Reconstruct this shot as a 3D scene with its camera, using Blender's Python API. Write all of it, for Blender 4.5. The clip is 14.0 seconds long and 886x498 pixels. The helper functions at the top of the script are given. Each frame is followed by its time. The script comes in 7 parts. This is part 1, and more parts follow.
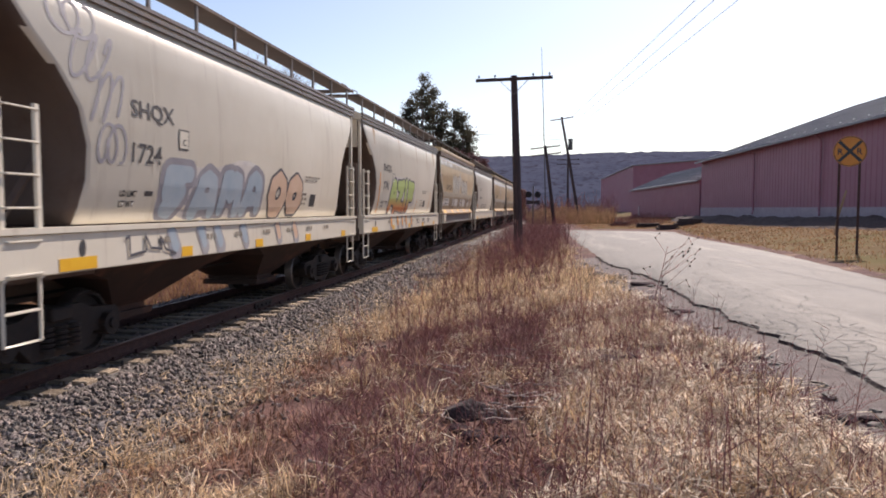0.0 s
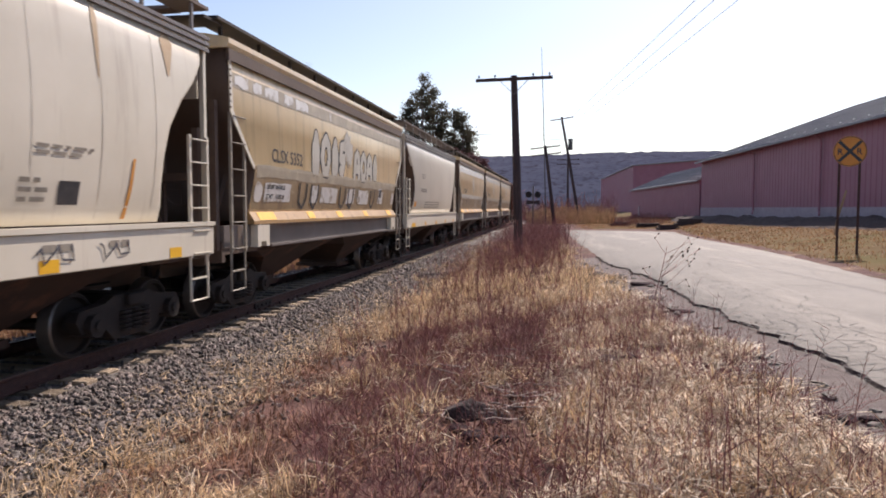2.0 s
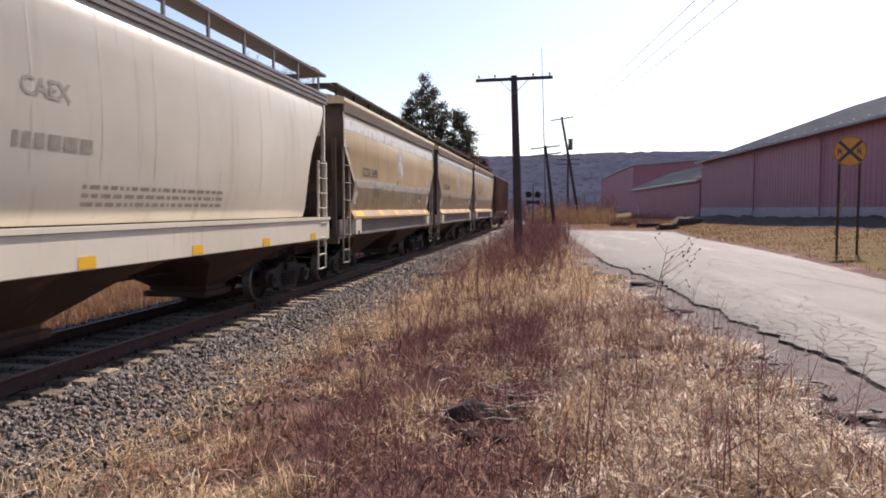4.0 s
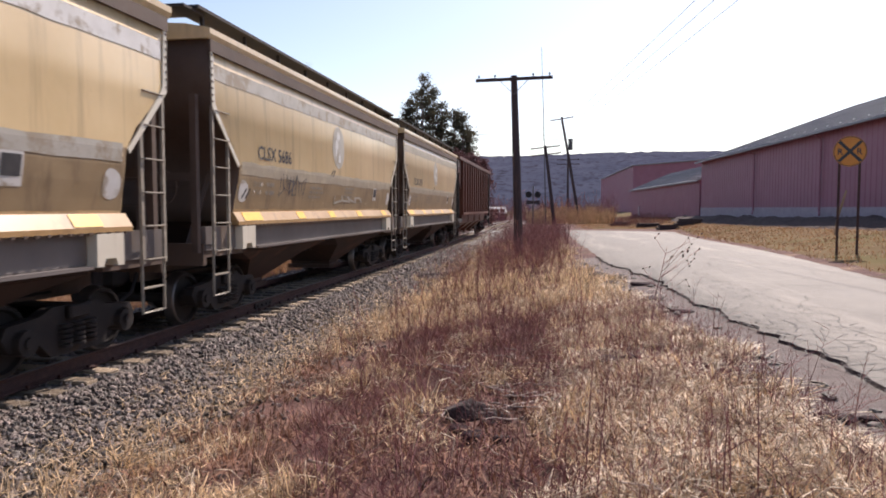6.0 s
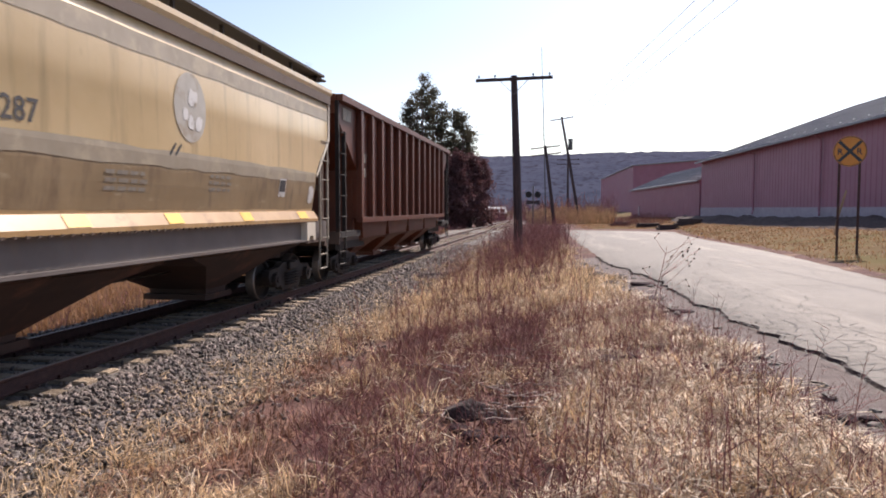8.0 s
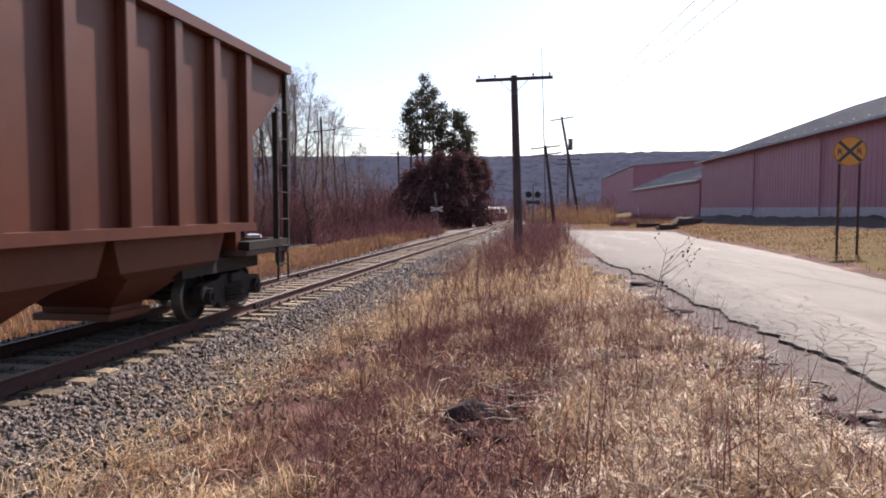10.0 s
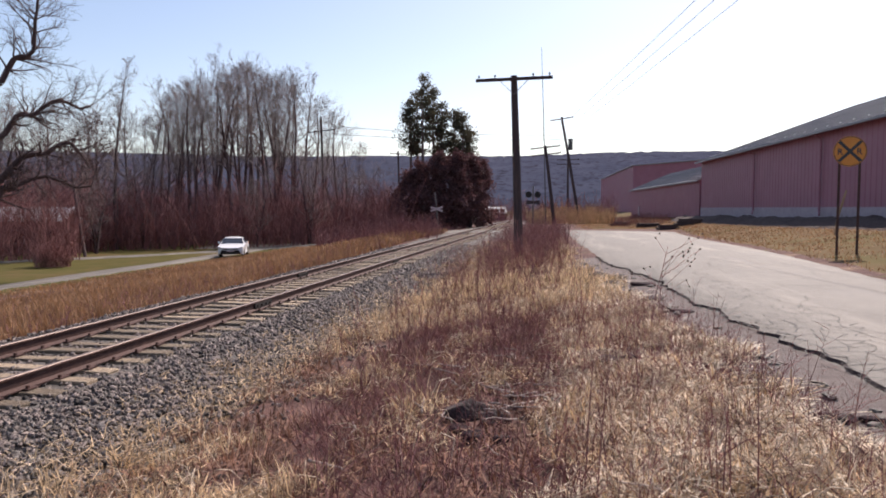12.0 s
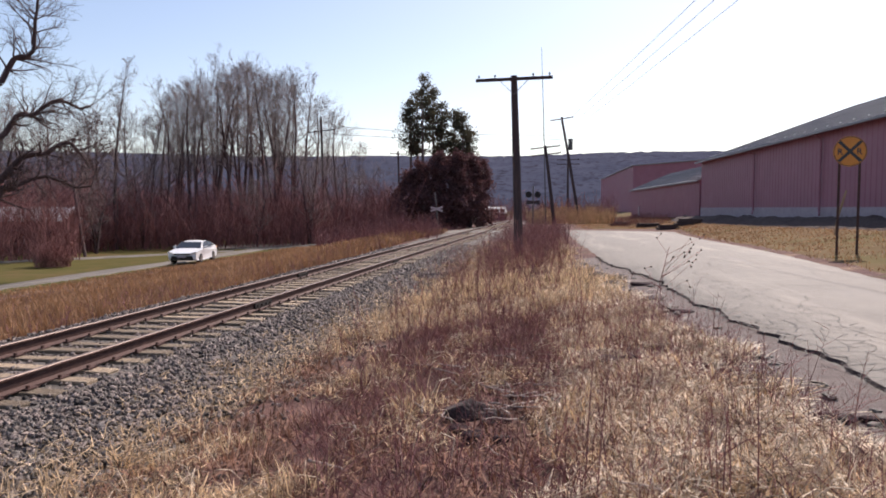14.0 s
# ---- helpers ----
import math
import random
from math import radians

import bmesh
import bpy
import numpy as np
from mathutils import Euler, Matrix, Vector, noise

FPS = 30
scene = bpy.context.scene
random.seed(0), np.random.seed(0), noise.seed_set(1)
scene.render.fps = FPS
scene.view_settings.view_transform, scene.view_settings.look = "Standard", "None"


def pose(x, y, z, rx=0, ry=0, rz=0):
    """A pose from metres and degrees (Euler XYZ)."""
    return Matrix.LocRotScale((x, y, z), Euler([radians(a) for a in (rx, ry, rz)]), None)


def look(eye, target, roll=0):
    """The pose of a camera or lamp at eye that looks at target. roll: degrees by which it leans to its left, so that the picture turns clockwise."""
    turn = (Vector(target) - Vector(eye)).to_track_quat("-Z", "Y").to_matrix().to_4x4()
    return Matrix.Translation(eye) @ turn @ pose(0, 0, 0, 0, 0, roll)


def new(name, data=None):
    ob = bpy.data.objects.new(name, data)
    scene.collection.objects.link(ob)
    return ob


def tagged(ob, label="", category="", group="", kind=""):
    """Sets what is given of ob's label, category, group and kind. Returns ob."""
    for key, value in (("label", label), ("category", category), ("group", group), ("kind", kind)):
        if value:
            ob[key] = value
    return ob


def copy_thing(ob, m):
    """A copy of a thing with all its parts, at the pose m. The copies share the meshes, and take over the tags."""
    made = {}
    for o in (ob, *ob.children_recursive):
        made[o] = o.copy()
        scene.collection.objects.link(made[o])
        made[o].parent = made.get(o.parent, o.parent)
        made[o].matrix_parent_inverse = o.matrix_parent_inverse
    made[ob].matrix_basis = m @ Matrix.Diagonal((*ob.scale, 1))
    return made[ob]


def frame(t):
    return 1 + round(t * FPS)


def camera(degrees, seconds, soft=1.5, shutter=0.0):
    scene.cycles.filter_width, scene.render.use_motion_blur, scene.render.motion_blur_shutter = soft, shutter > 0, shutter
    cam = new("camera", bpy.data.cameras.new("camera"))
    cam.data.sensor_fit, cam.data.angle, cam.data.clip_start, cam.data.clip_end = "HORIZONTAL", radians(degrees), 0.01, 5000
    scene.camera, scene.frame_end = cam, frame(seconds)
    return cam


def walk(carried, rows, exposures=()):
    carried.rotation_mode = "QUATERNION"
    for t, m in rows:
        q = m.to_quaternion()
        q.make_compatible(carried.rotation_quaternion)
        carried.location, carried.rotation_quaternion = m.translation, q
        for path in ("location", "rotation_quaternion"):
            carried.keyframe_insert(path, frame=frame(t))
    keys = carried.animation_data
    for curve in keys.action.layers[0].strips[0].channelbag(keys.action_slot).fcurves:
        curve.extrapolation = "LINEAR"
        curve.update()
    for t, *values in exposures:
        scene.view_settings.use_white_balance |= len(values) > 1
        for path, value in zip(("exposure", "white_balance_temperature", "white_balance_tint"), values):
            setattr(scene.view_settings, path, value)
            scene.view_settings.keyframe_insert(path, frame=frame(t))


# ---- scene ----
EYE = (0.0, 0.0, 1.885)
cam = camera(64.84, 14.0, soft=1.85, shutter=0.12)
STAND = look(EYE, (-0.16345, 0.98485, 1.885 - 0.0585))
walk(cam, [(0, STAND), (14, STAND)], exposures=[(t, e, 6850, 19) for t, e in ((0, 0.35), (2, 0.37), (2.5, 0.43), (3.1, 0.37), (5.5, 0.5), (6.5, 0.46), (7.5, 0.46), (8.2, 0.56), (10.3, 0.57), (10.6, 0.54), (11.2, 0.35), (14, 0.34))])

# ---- light ----
SUN_AZ, SUN_EL = radians(20.0), radians(45.0)   # azimuth from +y towards +x
world = bpy.data.worlds.new("world")
scene.world = world
world.use_nodes = True
wn = world.node_tree
sky = wn.nodes.new("ShaderNodeTexSky")
sky.sky_type = "NISHITA"
sky.sun_disc = False
sky.sun_elevation, sky.sun_rotation = SUN_EL, SUN_AZ
sky.air_density, sky.dust_density, sky.ozone_density = 1.0, 0.9, 1.3
wn.links.new(sky.outputs[0], wn.nodes["Background"].inputs[0])
wn.nodes["Background"].inputs[1].default_value = 0.126
lamp = bpy.data.lights.new("sun", "SUN")
lamp.energy, lamp.angle, lamp.color = 5.0, radians(0.6), (1.0, 0.94, 0.86)
sun = new("sun", lamp)
sun.matrix_world = look((60, 300, 260), (60 - math.sin(SUN_AZ), 300 - math.cos(SUN_AZ), 260 - math.tan(SUN_EL)))

# ---- materials ----


def mat(name, col, col2=None, scale=8.0, rough=0.7, metal=0.0, bump=0.0, bscale=None, stretch=(1, 1, 1), spots=None, rnd=0.0, spec=0.5,
        coords="Object", detail=6.0, island=0.0, trans=0.0):
    """Noise-mottled surface: col to col2 at one scale, spots (colour, scale, low, high) at another, random tint by piece."""
    m = bpy.data.materials.new(name)
    m.use_nodes = True
    nt = m.node_tree
    n, l = nt.nodes, nt.links
    b = n["Principled BSDF"]
    b.inputs["Roughness"].default_value = rough
    b.inputs["Metallic"].default_value = metal
    b.inputs["Specular IOR Level"].default_value = spec
    tc = n.new("ShaderNodeTexCoord")
    mp = n.new("ShaderNodeMapping")
    mp.inputs["Scale"].default_value = stretch
    l.new(tc.outputs[coords], mp.inputs[0])
    no = n.new("ShaderNodeTexNoise")
    no.inputs["Scale"].default_value = scale
    no.inputs["Detail"].default_value = detail
    no.inputs["Roughness"].default_value = 0.62
    l.new(mp.outputs[0], no.inputs["Vector"])
    ra = n.new("ShaderNodeValToRGB")
    ra.color_ramp.elements[0].position, ra.color_ramp.elements[1].position = 0.32, 0.68
    ra.color_ramp.elements[0].color = (*col, 1)
    ra.color_ramp.elements[1].color = (*(col2 or [c * 0.8 for c in col]), 1)
    l.new(no.outputs[0], ra.inputs[0])
    out = ra.outputs[0]
    for sp in spots or []:
        n2 = n.new("ShaderNodeTexNoise")
        n2.inputs["Scale"].default_value = sp[1]
        n2.inputs["Detail"].default_value = 8
        n2.inputs["Roughness"].default_value = 0.65
        if len(sp) > 4:
            mp2 = n.new("ShaderNodeMapping")
            mp2.inputs["Scale"].default_value = sp[4]
            l.new(tc.outputs[coords], mp2.inputs[0])
            l.new(mp2.outputs[0], n2.inputs["Vector"])
        else:
            l.new(mp.outputs[0], n2.inputs["Vector"])
        mr = n.new("ShaderNodeMapRange")
        mr.inputs[1].default_value, mr.inputs[2].default_value = sp[2], sp[3]
        l.new(n2.outputs[0], mr.inputs[0])
        mx = n.new("ShaderNodeMix")
        mx.data_type = "RGBA"
        l.new(mr.outputs[0], mx.inputs[0])
        l.new(out, mx.inputs[6])
        mx.inputs[7].default_value = (*sp[0], 1)
        out = mx.outputs[2]
    if rnd or island:
        src = n.new("ShaderNodeObjectInfo").outputs["Random"] if rnd else n.new("ShaderNodeNewGeometry").outputs["Random Per Island"]
        amount = rnd or island
        mr = n.new("ShaderNodeMapRange")
        mr.inputs[3].default_value, mr.inputs[4].default_value = 1 - amount, 1 + amount
        l.new(src, mr.inputs[0])
        hs = n.new("ShaderNodeHueSaturation")
        l.new(mr.outputs[0], hs.inputs["Value"])
        l.new(out, hs.inputs["Color"])
        out = hs.outputs[0]
    l.new(out, b.inputs["Base Color"])
    if bump:
        nb = n.new("ShaderNodeTexNoise")
        nb.inputs["Scale"].default_value = bscale or scale * 4
        nb.inputs["Detail"].default_value = 8
        l.new(mp.outputs[0], nb.inputs["Vector"])
        bp = n.new("ShaderNodeBump")
        bp.inputs["Strength"].default_value = bump
        bp.inputs["Distance"].default_value = 0.05
        l.new(nb.outputs[0], bp.inputs["Height"])
        l.new(bp.outputs[0], b.inputs["Normal"])
    if trans:
        tr = n.new("ShaderNodeBsdfTranslucent")
        l.new(out, tr.inputs[0])
        ms = n.new("ShaderNodeMixShader")
        ms.inputs[0].default_value = trans
        l.new(b.outputs[0], ms.inputs[1])
        l.new(tr.outputs[0], ms.inputs[2])
        l.new(ms.outputs[0], n["Material Output"].inputs[0])
    return m


M = {}
M["earth"] = mat("dry_earth", (0.072, 0.034, 0.034), (0.165, 0.09, 0.072), 3.0, 0.95, bump=0.6, bscale=30, coords="Object",
                 spots=[((0.28, 0.185, 0.125), 0.8, 0.56, 0.70), ((0.055, 0.036, 0.03), 9.0, 0.56, 0.66), ((0.12, 0.115, 0.04), 0.5, 0.60, 0.70)], spec=0.2)
M["asphalt"] = mat("old_asphalt", (0.086, 0.073, 0.06), (0.122, 0.105, 0.087), 0.9, 0.72, bump=0.35, bscale=60,
                   spots=[((0.17, 0.152, 0.14), 60.0, 0.55, 0.7), ((0.055, 0.047, 0.047), 45.0, 0.6, 0.72, (1, 1, 1.3)), ((0.17, 0.148, 0.122), 0.5, 0.5, 0.62, (1.8, 0.2, 1)), ((0.06, 0.051, 0.045), 2.2, 0.58, 0.72), ((0.12, 0.11, 0.11), 1.3, 0.60, 0.72, (1, 0.12, 1))])
M["clod"] = mat("dark_clod", (0.035, 0.022, 0.022), (0.075, 0.05, 0.045), 8, 0.95, bump=0.8, bscale=25)
M["crack"] = mat("tar_crack", (0.03, 0.027, 0.027), (0.05, 0.045, 0.045), 10, 0.8)
M["apron"] = mat("crumbled_asphalt_grit", (0.105, 0.078, 0.072), (0.165, 0.128, 0.115), 5, 0.9, bump=0.7, bscale=50,
                 spots=[((0.24, 0.20, 0.18), 40.0, 0.58, 0.7), ((0.05, 0.035, 0.033), 14.0, 0.6, 0.7)])
M["gravel_bed"] = mat("ballast_bed", (0.06, 0.05, 0.046), (0.16, 0.14, 0.125), 14, 0.9, bump=1.0, bscale=24,
                      spots=[((0.17, 0.13, 0.09), 0.7, 0.52, 0.66)])
M["stone"] = mat("ballast_stone", (0.092, 0.068, 0.059), (0.24, 0.19, 0.162), 12, 0.7, island=0.85, bump=0.3)
M["rail"] = mat("rusty_rail", (0.045, 0.02, 0.018), (0.085, 0.038, 0.03), 12, 0.75, metal=0.2, bump=0.2)
M["railhead"] = mat("worn_rail_head", (0.13, 0.085, 0.07), (0.20, 0.145, 0.12), 6, 0.5, metal=0.4)
M["tie"] = mat("weathered_tie", (0.20, 0.145, 0.10), (0.38, 0.295, 0.205), 3, 0.9, bump=0.7, bscale=14, stretch=(0.6, 6, 6), rnd=0.5,
               spots=[((0.09, 0.065, 0.05), 4.0, 0.56, 0.70)])
M["wall"] = mat("mauve_corrugated_metal", (0.29, 0.106, 0.15), (0.345, 0.137, 0.185), 0.6, 0.5, spots=[((0.28, 0.17, 0.18), 1.2, 0.6, 0.75, (1, 3, 0.2))])
M["block"] = mat("painted_block", (0.36, 0.29, 0.32), (0.46, 0.39, 0.41), 2.0, 0.85, spots=[((0.25, 0.2, 0.19), 1.0, 0.6, 0.72)])
M["roof"] = mat("grey_metal_roof", (0.19, 0.185, 0.20), (0.27, 0.26, 0.28), 0.5, 0.5, spots=[((0.20, 0.15, 0.13), 1.0, 0.58, 0.72)])
# the blue-grey of distance haze is mixed into the hill's base colour
M["hill"] = mat("hazed_wooded_hill", (0.056, 0.062, 0.092), (0.082, 0.087, 0.122), 0.02, 1.0, spots=[((0.035, 0.034, 0.048), 0.09, 0.5, 0.65)], spec=0.0)
M["bark"] = mat("grey_bark", (0.085, 0.056, 0.055), (0.16, 0.11, 0.105), 5, 0.9, bump=0.5, stretch=(1, 1, 0.25))
M["pole"] = mat("creosoted_pole", (0.035, 0.022, 0.024), (0.075, 0.05, 0.05), 4, 0.85, bump=0.4, stretch=(3, 3, 0.3))
M["needle"] = mat("evergreen_needles", (0.045, 0.045, 0.028), (0.10, 0.085, 0.055), 2, 0.8, island=0.5, trans=0.4)
M["straw"] = mat("dry_straw", (0.40, 0.265, 0.15), (0.68, 0.51, 0.32), 1.5, 0.75, island=0.75, trans=0.3)
M["stem"] = mat("reddish_dry_stem", (0.165, 0.06, 0.066), (0.37, 0.165, 0.15), 2, 0.8, island=0.5, trans=0.1)
M["lawn"] = mat("winter_lawn", (0.066, 0.062, 0.016), (0.098, 0.08, 0.027), 0.6, 0.95, bump=0.5, spots=[((0.115, 0.078, 0.035), 0.3, 0.52, 0.66)], spec=0.08)
M["bank"] = mat("winter_bank_turf", (0.115, 0.075, 0.034), (0.165, 0.11, 0.052), 0.5, 0.95, bump=0.5, spots=[((0.09, 0.08, 0.026), 0.25, 0.5, 0.64), ((0.21, 0.15, 0.09), 1.3, 0.58, 0.7)], spec=0.08)
M["black"] = mat("black_iron", (0.012, 0.009, 0.009), (0.026, 0.019, 0.017), 6, 0.7, metal=0.2, spots=[((0.05, 0.025, 0.015), 3, 0.58, 0.7)])
M["wire"] = mat("weathered_wire", (0.05, 0.05, 0.055), (0.07, 0.07, 0.07), 3, 0.6)
def coated(m, weight, rough):
    b = m.node_tree.nodes["Principled BSDF"]
    b.inputs["Coat Weight"].default_value = weight
    b.inputs["Coat Roughness"].default_value = rough
    return m


M["glass_dark"] = mat("dark_window_glass", (0.02, 0.025, 0.03), (0.03, 0.03, 0.035), 2, 0.08, spec=0.8)
M["paint_white"] = mat("white_car_paint", (0.78, 0.78, 0.78), (0.74, 0.74, 0.75), 3, 0.25)


def part(name, bm, material, parent=None, label="", smooth=False):
    """Links a bmesh as one mesh object, under a thing or a part."""
    me = bpy.data.meshes.new(name)
    if smooth:
        for f in bm.faces:
            f.smooth = True
    bm.to_mesh(me)
    bm.free()
    for one in (material if isinstance(material, (list, tuple)) else [material]):
        me.materials.append(one)
    ob = new(name, me)
    if parent:
        ob.parent = parent
    if label:
        ob["label"] = label
    return ob


def mesh_part(name, verts, faces, material, parent=None, label=""):
    me = bpy.data.meshes.new(name)
    me.from_pydata([tuple(v) for v in verts], [], [tuple(int(i) for i in f) for f in faces])
    me.materials.append(material)
    ob = new(name, me)
    if parent:
        ob.parent = parent
    if label:
        ob["label"] = label
    return ob


def box(bm, x0, x1, y0, y1, z0, z1, bevel=0.0):
    vs = [bm.verts.new((x, y, z)) for z in (z0, z1) for x, y in ((x0, y0), (x1, y0), (x1, y1), (x0, y1))]
    fs = [bm.faces.new([vs[i] for i in f]) for f in ((3, 2, 1, 0), (4, 5, 6, 7), (0, 1, 5, 4), (1, 2, 6, 5), (2, 3, 7, 6), (3, 0, 4, 7))]
    if bevel:
        es = list({e for f in fs for e in f.edges})
        bmesh.ops.bevel(bm, geom=es, offset=bevel, segments=1, affect="EDGES", profile=0.5)
    return bm


def tube(bm, pts, rads, sides=6, caps=True):
    """A tube through pts with a radius at each."""
    pts = [Vector(p) for p in pts]
    rings = []
    for i, p in enumerate(pts):
        d = (pts[min(i + 1, len(pts) - 1)] - pts[max(i - 1, 0)]).normalized()
        a = d.orthogonal().normalized() if i == 0 else (a - d * a.dot(d)).normalized()
        b = d.cross(a)
        r = rads[i] if isinstance(rads, (list, tuple)) else rads
        rings.append([bm.verts.new(p + (a * math.cos(k * math.tau / sides) + b * math.sin(k * math.tau / sides)) * r) for k in range(sides)])
    for r0, r1 in zip(rings, rings[1:]):
        for k in range(sides):
            bm.faces.new((r0[k], r0[(k + 1) % sides], r1[(k + 1) % sides], r1[k]))
    if caps:
        bm.faces.new(rings[0][::-1])
        bm.faces.new(rings[-1])
    return bm


def prism(bm, outline, axis, a, b):
    """A flat outline pushed along an axis from a to b."""
    def at(p, t):
        return {"x": (t, p[0], p[1]), "y": (p[0], t, p[1]), "z": (p[0], p[1], t)}[axis]
    r0 = [bm.verts.new(at(p, a)) for p in outline]
    r1 = [bm.verts.new(at(p, b)) for p in outline]
    n = len(outline)
    for k in range(n):
        bm.faces.new((r0[k], r0[(k + 1) % n], r1[(k + 1) % n], r1[k]))
    bm.faces.new(r0[::-1])
    bm.faces.new(r1)
    bmesh.ops.recalc_face_normals(bm, faces=bm.faces)
    return bm


def BM():
    return bmesh.new()


def thing(name, label, category, group="", at=(0, 0, 0), rz=0.0, kind=""):
    e = new(name)
    e.empty_display_size = 0.2
    e.matrix_basis = pose(*at, 0, 0, rz)
    return tagged(e, label, category, group, kind)


# ---- ground ----
TRACK_X = -6.807


def mixed(a, b, t):
    t = max(0.0, min(1.0, t))
    t = t * t * (3 - 2 * t)
    return a + (b - a) * t


def steps(x, pts):
    """Straight-line interpolation through sorted (x, z) pairs."""
    if x <= pts[0][0]:
        return pts[0][1]
    for (x0, z0), (x1, z1) in zip(pts, pts[1:]):
        if x <= x1:
            return z0 + (z1 - z0) * (x - x0) / (x1 - x0)
    return pts[-1][1]


def road_left(y):
    return steps(y, [(-30, 3.2), (0, 2.75), (6, 2.5), (8.6, 2.32), (10.3, 2.05), (16.3, 1.75), (20.5, 1.15), (35, 0.75), (52, 0.4), (57, -1.5), (60, -8)])


def road_right(y):
    return steps(y, [(-30, 8.4), (0, 7.2), (15, 6.6), (23, 7.2), (40, 8.2), (60, 9.4), (66, 9.5), (70, 6.0), (73, -8)])


NEAR = [(-60, -2.0), (-26, -1.9), (-19, -1.6), (-12.5, -1.1), (-10.0, -0.75), (-8.6, -0.225), (-5.0, -0.225), (-3.5, -0.40), (-1.5, -0.12), (1.2, 0.26), (2.4, 0.36),
        (6.8, 0.46), (9.0, 0.55), (12.0, 0.95), (15.5, 1.05), (60, 1.2)]
FAR = [(-80, -2.2), (-26, -1.9), (-19, -1.4), (-12.5, -0.45), (-8.6, -0.2), (-5.0, -0.2), (-3.5, -0.2), (0, -0.06), (8.0, 0.0), (9.5, 0.1), (15.5, 0.9), (60, 1.2)]


def ground_z(x, y):
    z = mixed(steps(x, NEAR), steps(x, FAR), (y - 16) / 38)
    inside = road_left(y) - 0.3 < x < road_right(y) + 0.3 and -30 < y < 73
    bed = -8.6 < x < -3.6
    if not inside and not bed and math.hypot(x, y) < 150:
        z += 0.05 * noise.noise((x * 0.6, y * 0.6, 1.0)) + 0.035 * noise.noise((x * 2.1, y * 2.1, 5.0))
    far = math.hypot(x, y)
    return mixed(z, -2.0, (far - 230) / 200)


def ground_sheet():
    def spread(near, far, step, grow):
        out, v, s = [0.0], 0.0, step
        while v < far:
            if v > near:
                s *= grow
            v += s
            out.append(v)
        return out
    right, left, ahead, back = spread(12, 2500, 0.25, 1.12), spread(13, 2500, 0.25, 1.10), spread(30, 2800, 0.3, 1.06), spread(4, 2500, 0.5, 1.4)
    xs = [-v for v in reversed(left[1:])] + right
    ys = [-v for v in reversed(back[1:])] + ahead
    vs = [(x, y, ground_z(x, y)) for y in ys for x in xs]
    w = len(xs)
    fs = [(j * w + i, j * w + i + 1, (j + 1) * w + i + 1, (j + 1) * w + i) for j in range(len(ys) - 1) for i in range(w - 1)]
    ob = mesh_part("ground", vs, fs, M["earth"])
    for p in ob.data.polygons:
        p.use_smooth = True
    ob.data.materials.append(M["gravel_bed"])
    ob.data.materials.append(M["lawn"])
    ob.data.materials.append(M["apron"])
    ob.data.materials.append(M["bank"])
    for p in ob.data.polygons:
        x, y, _ = p.center
        wob = 0.35 * noise.noise((x, y * 0.7, 3))
        if -9.3 + wob < x < -3.45 + wob - max(0, y - 12) * 0.012 and y < 130:
            p.material_index = 1
        elif road_left(y) - 0.75 + wob * 0.8 < x < road_left(y) + 0.6 and 2 < y < 24:
            p.material_index = 3
        elif x < -23.5 + wob and x > -60:
            p.material_index = 2
        elif (x > road_right(y) + 0.35 and 5 < y < 66) or (x > 3 and 66 <= y < 170):
            p.material_index = 4
    return tagged(ob, "dry winter ground with earth, ballast and pale lawn", "ground", kind="structure")


ground_sheet()


def ribbon(name, rows, material, lift, label, category="road"):
    """A road sheet from rows (left xy, right xy), laid a little over the ground, with a worn edge thickness."""
    vs, fs = [], []
    n = 13
    for (lx, ly), (rx, ry) in rows:
        for k in range(n):
            t = k / (n - 1)
            x, y = lx + (rx - lx) * t, ly + (ry - ly) * t
            vs.append((x, y, ground_z(x, y) + (lift + 0.05 * math.sin(t * math.pi) if 0 < k < n - 1 else -0.05)))
    for j in range(len(rows) - 1):
        for i in range(n - 1):
            fs.append((j * n + i, j * n + i + 1, (j + 1) * n + i + 1, (j + 1) * n + i))
    ob = mesh_part(name, vs, fs, material)
    for p in ob.data.polygons:
        p.use_smooth = True
    return tagged(ob, label, category, kind="structure")


def main_road():
    rows = []
    y = -30.0
    while y < 56:
        j = 0.16 * noise.noise((y * 0.9, 0, 7)) + 0.10 * noise.noise((y * 3.1, 0, 2))
        rows.append(((road_left(y) + j, y), (road_right(y) + j * 0.5, y + 0.0)))
        y += 0.35
    # bend to the left, over the crossing
    for k in range(1, 26):
        a = k / 25
        rows.append(((mixed(0.3, -34, a), mixed(56, 60.5, min(1, a * 1.8))), (mixed(9.1, -34, a), mixed(56.5, 68.5, min(1, a * 1.6)))))
    return ribbon("road", rows, M["asphalt"], 0.035, "worn cracked grey asphalt road with broken edges")


main_road()
ribbon("far_road", [((steps(5 + 3 * k, [(5, -25.4), (28, -26.0), (45, -26.3), (60, -27.2), (110, -29)]) - 0.95, 5 + 3 * k),
        (steps(5 + 3 * k, [(5, -25.4), (28, -26.0), (45, -26.3), (60, -27.2), (110, -29)]) + 0.95, 5 + 3 * k)) for k in range(32)], M["asphalt"], 0.05, "narrow pale asphalt lane beyond the track")
ribbon("gravel_drive", [((-28.6 - 0.76 * k, 58.4 - 1.0 * k), (-27.8 - 0.76 * k, 56.6 - 1.0 * k)) for k in range(20)], M["asphalt"], 0.05, "pale drive branching from the lane")


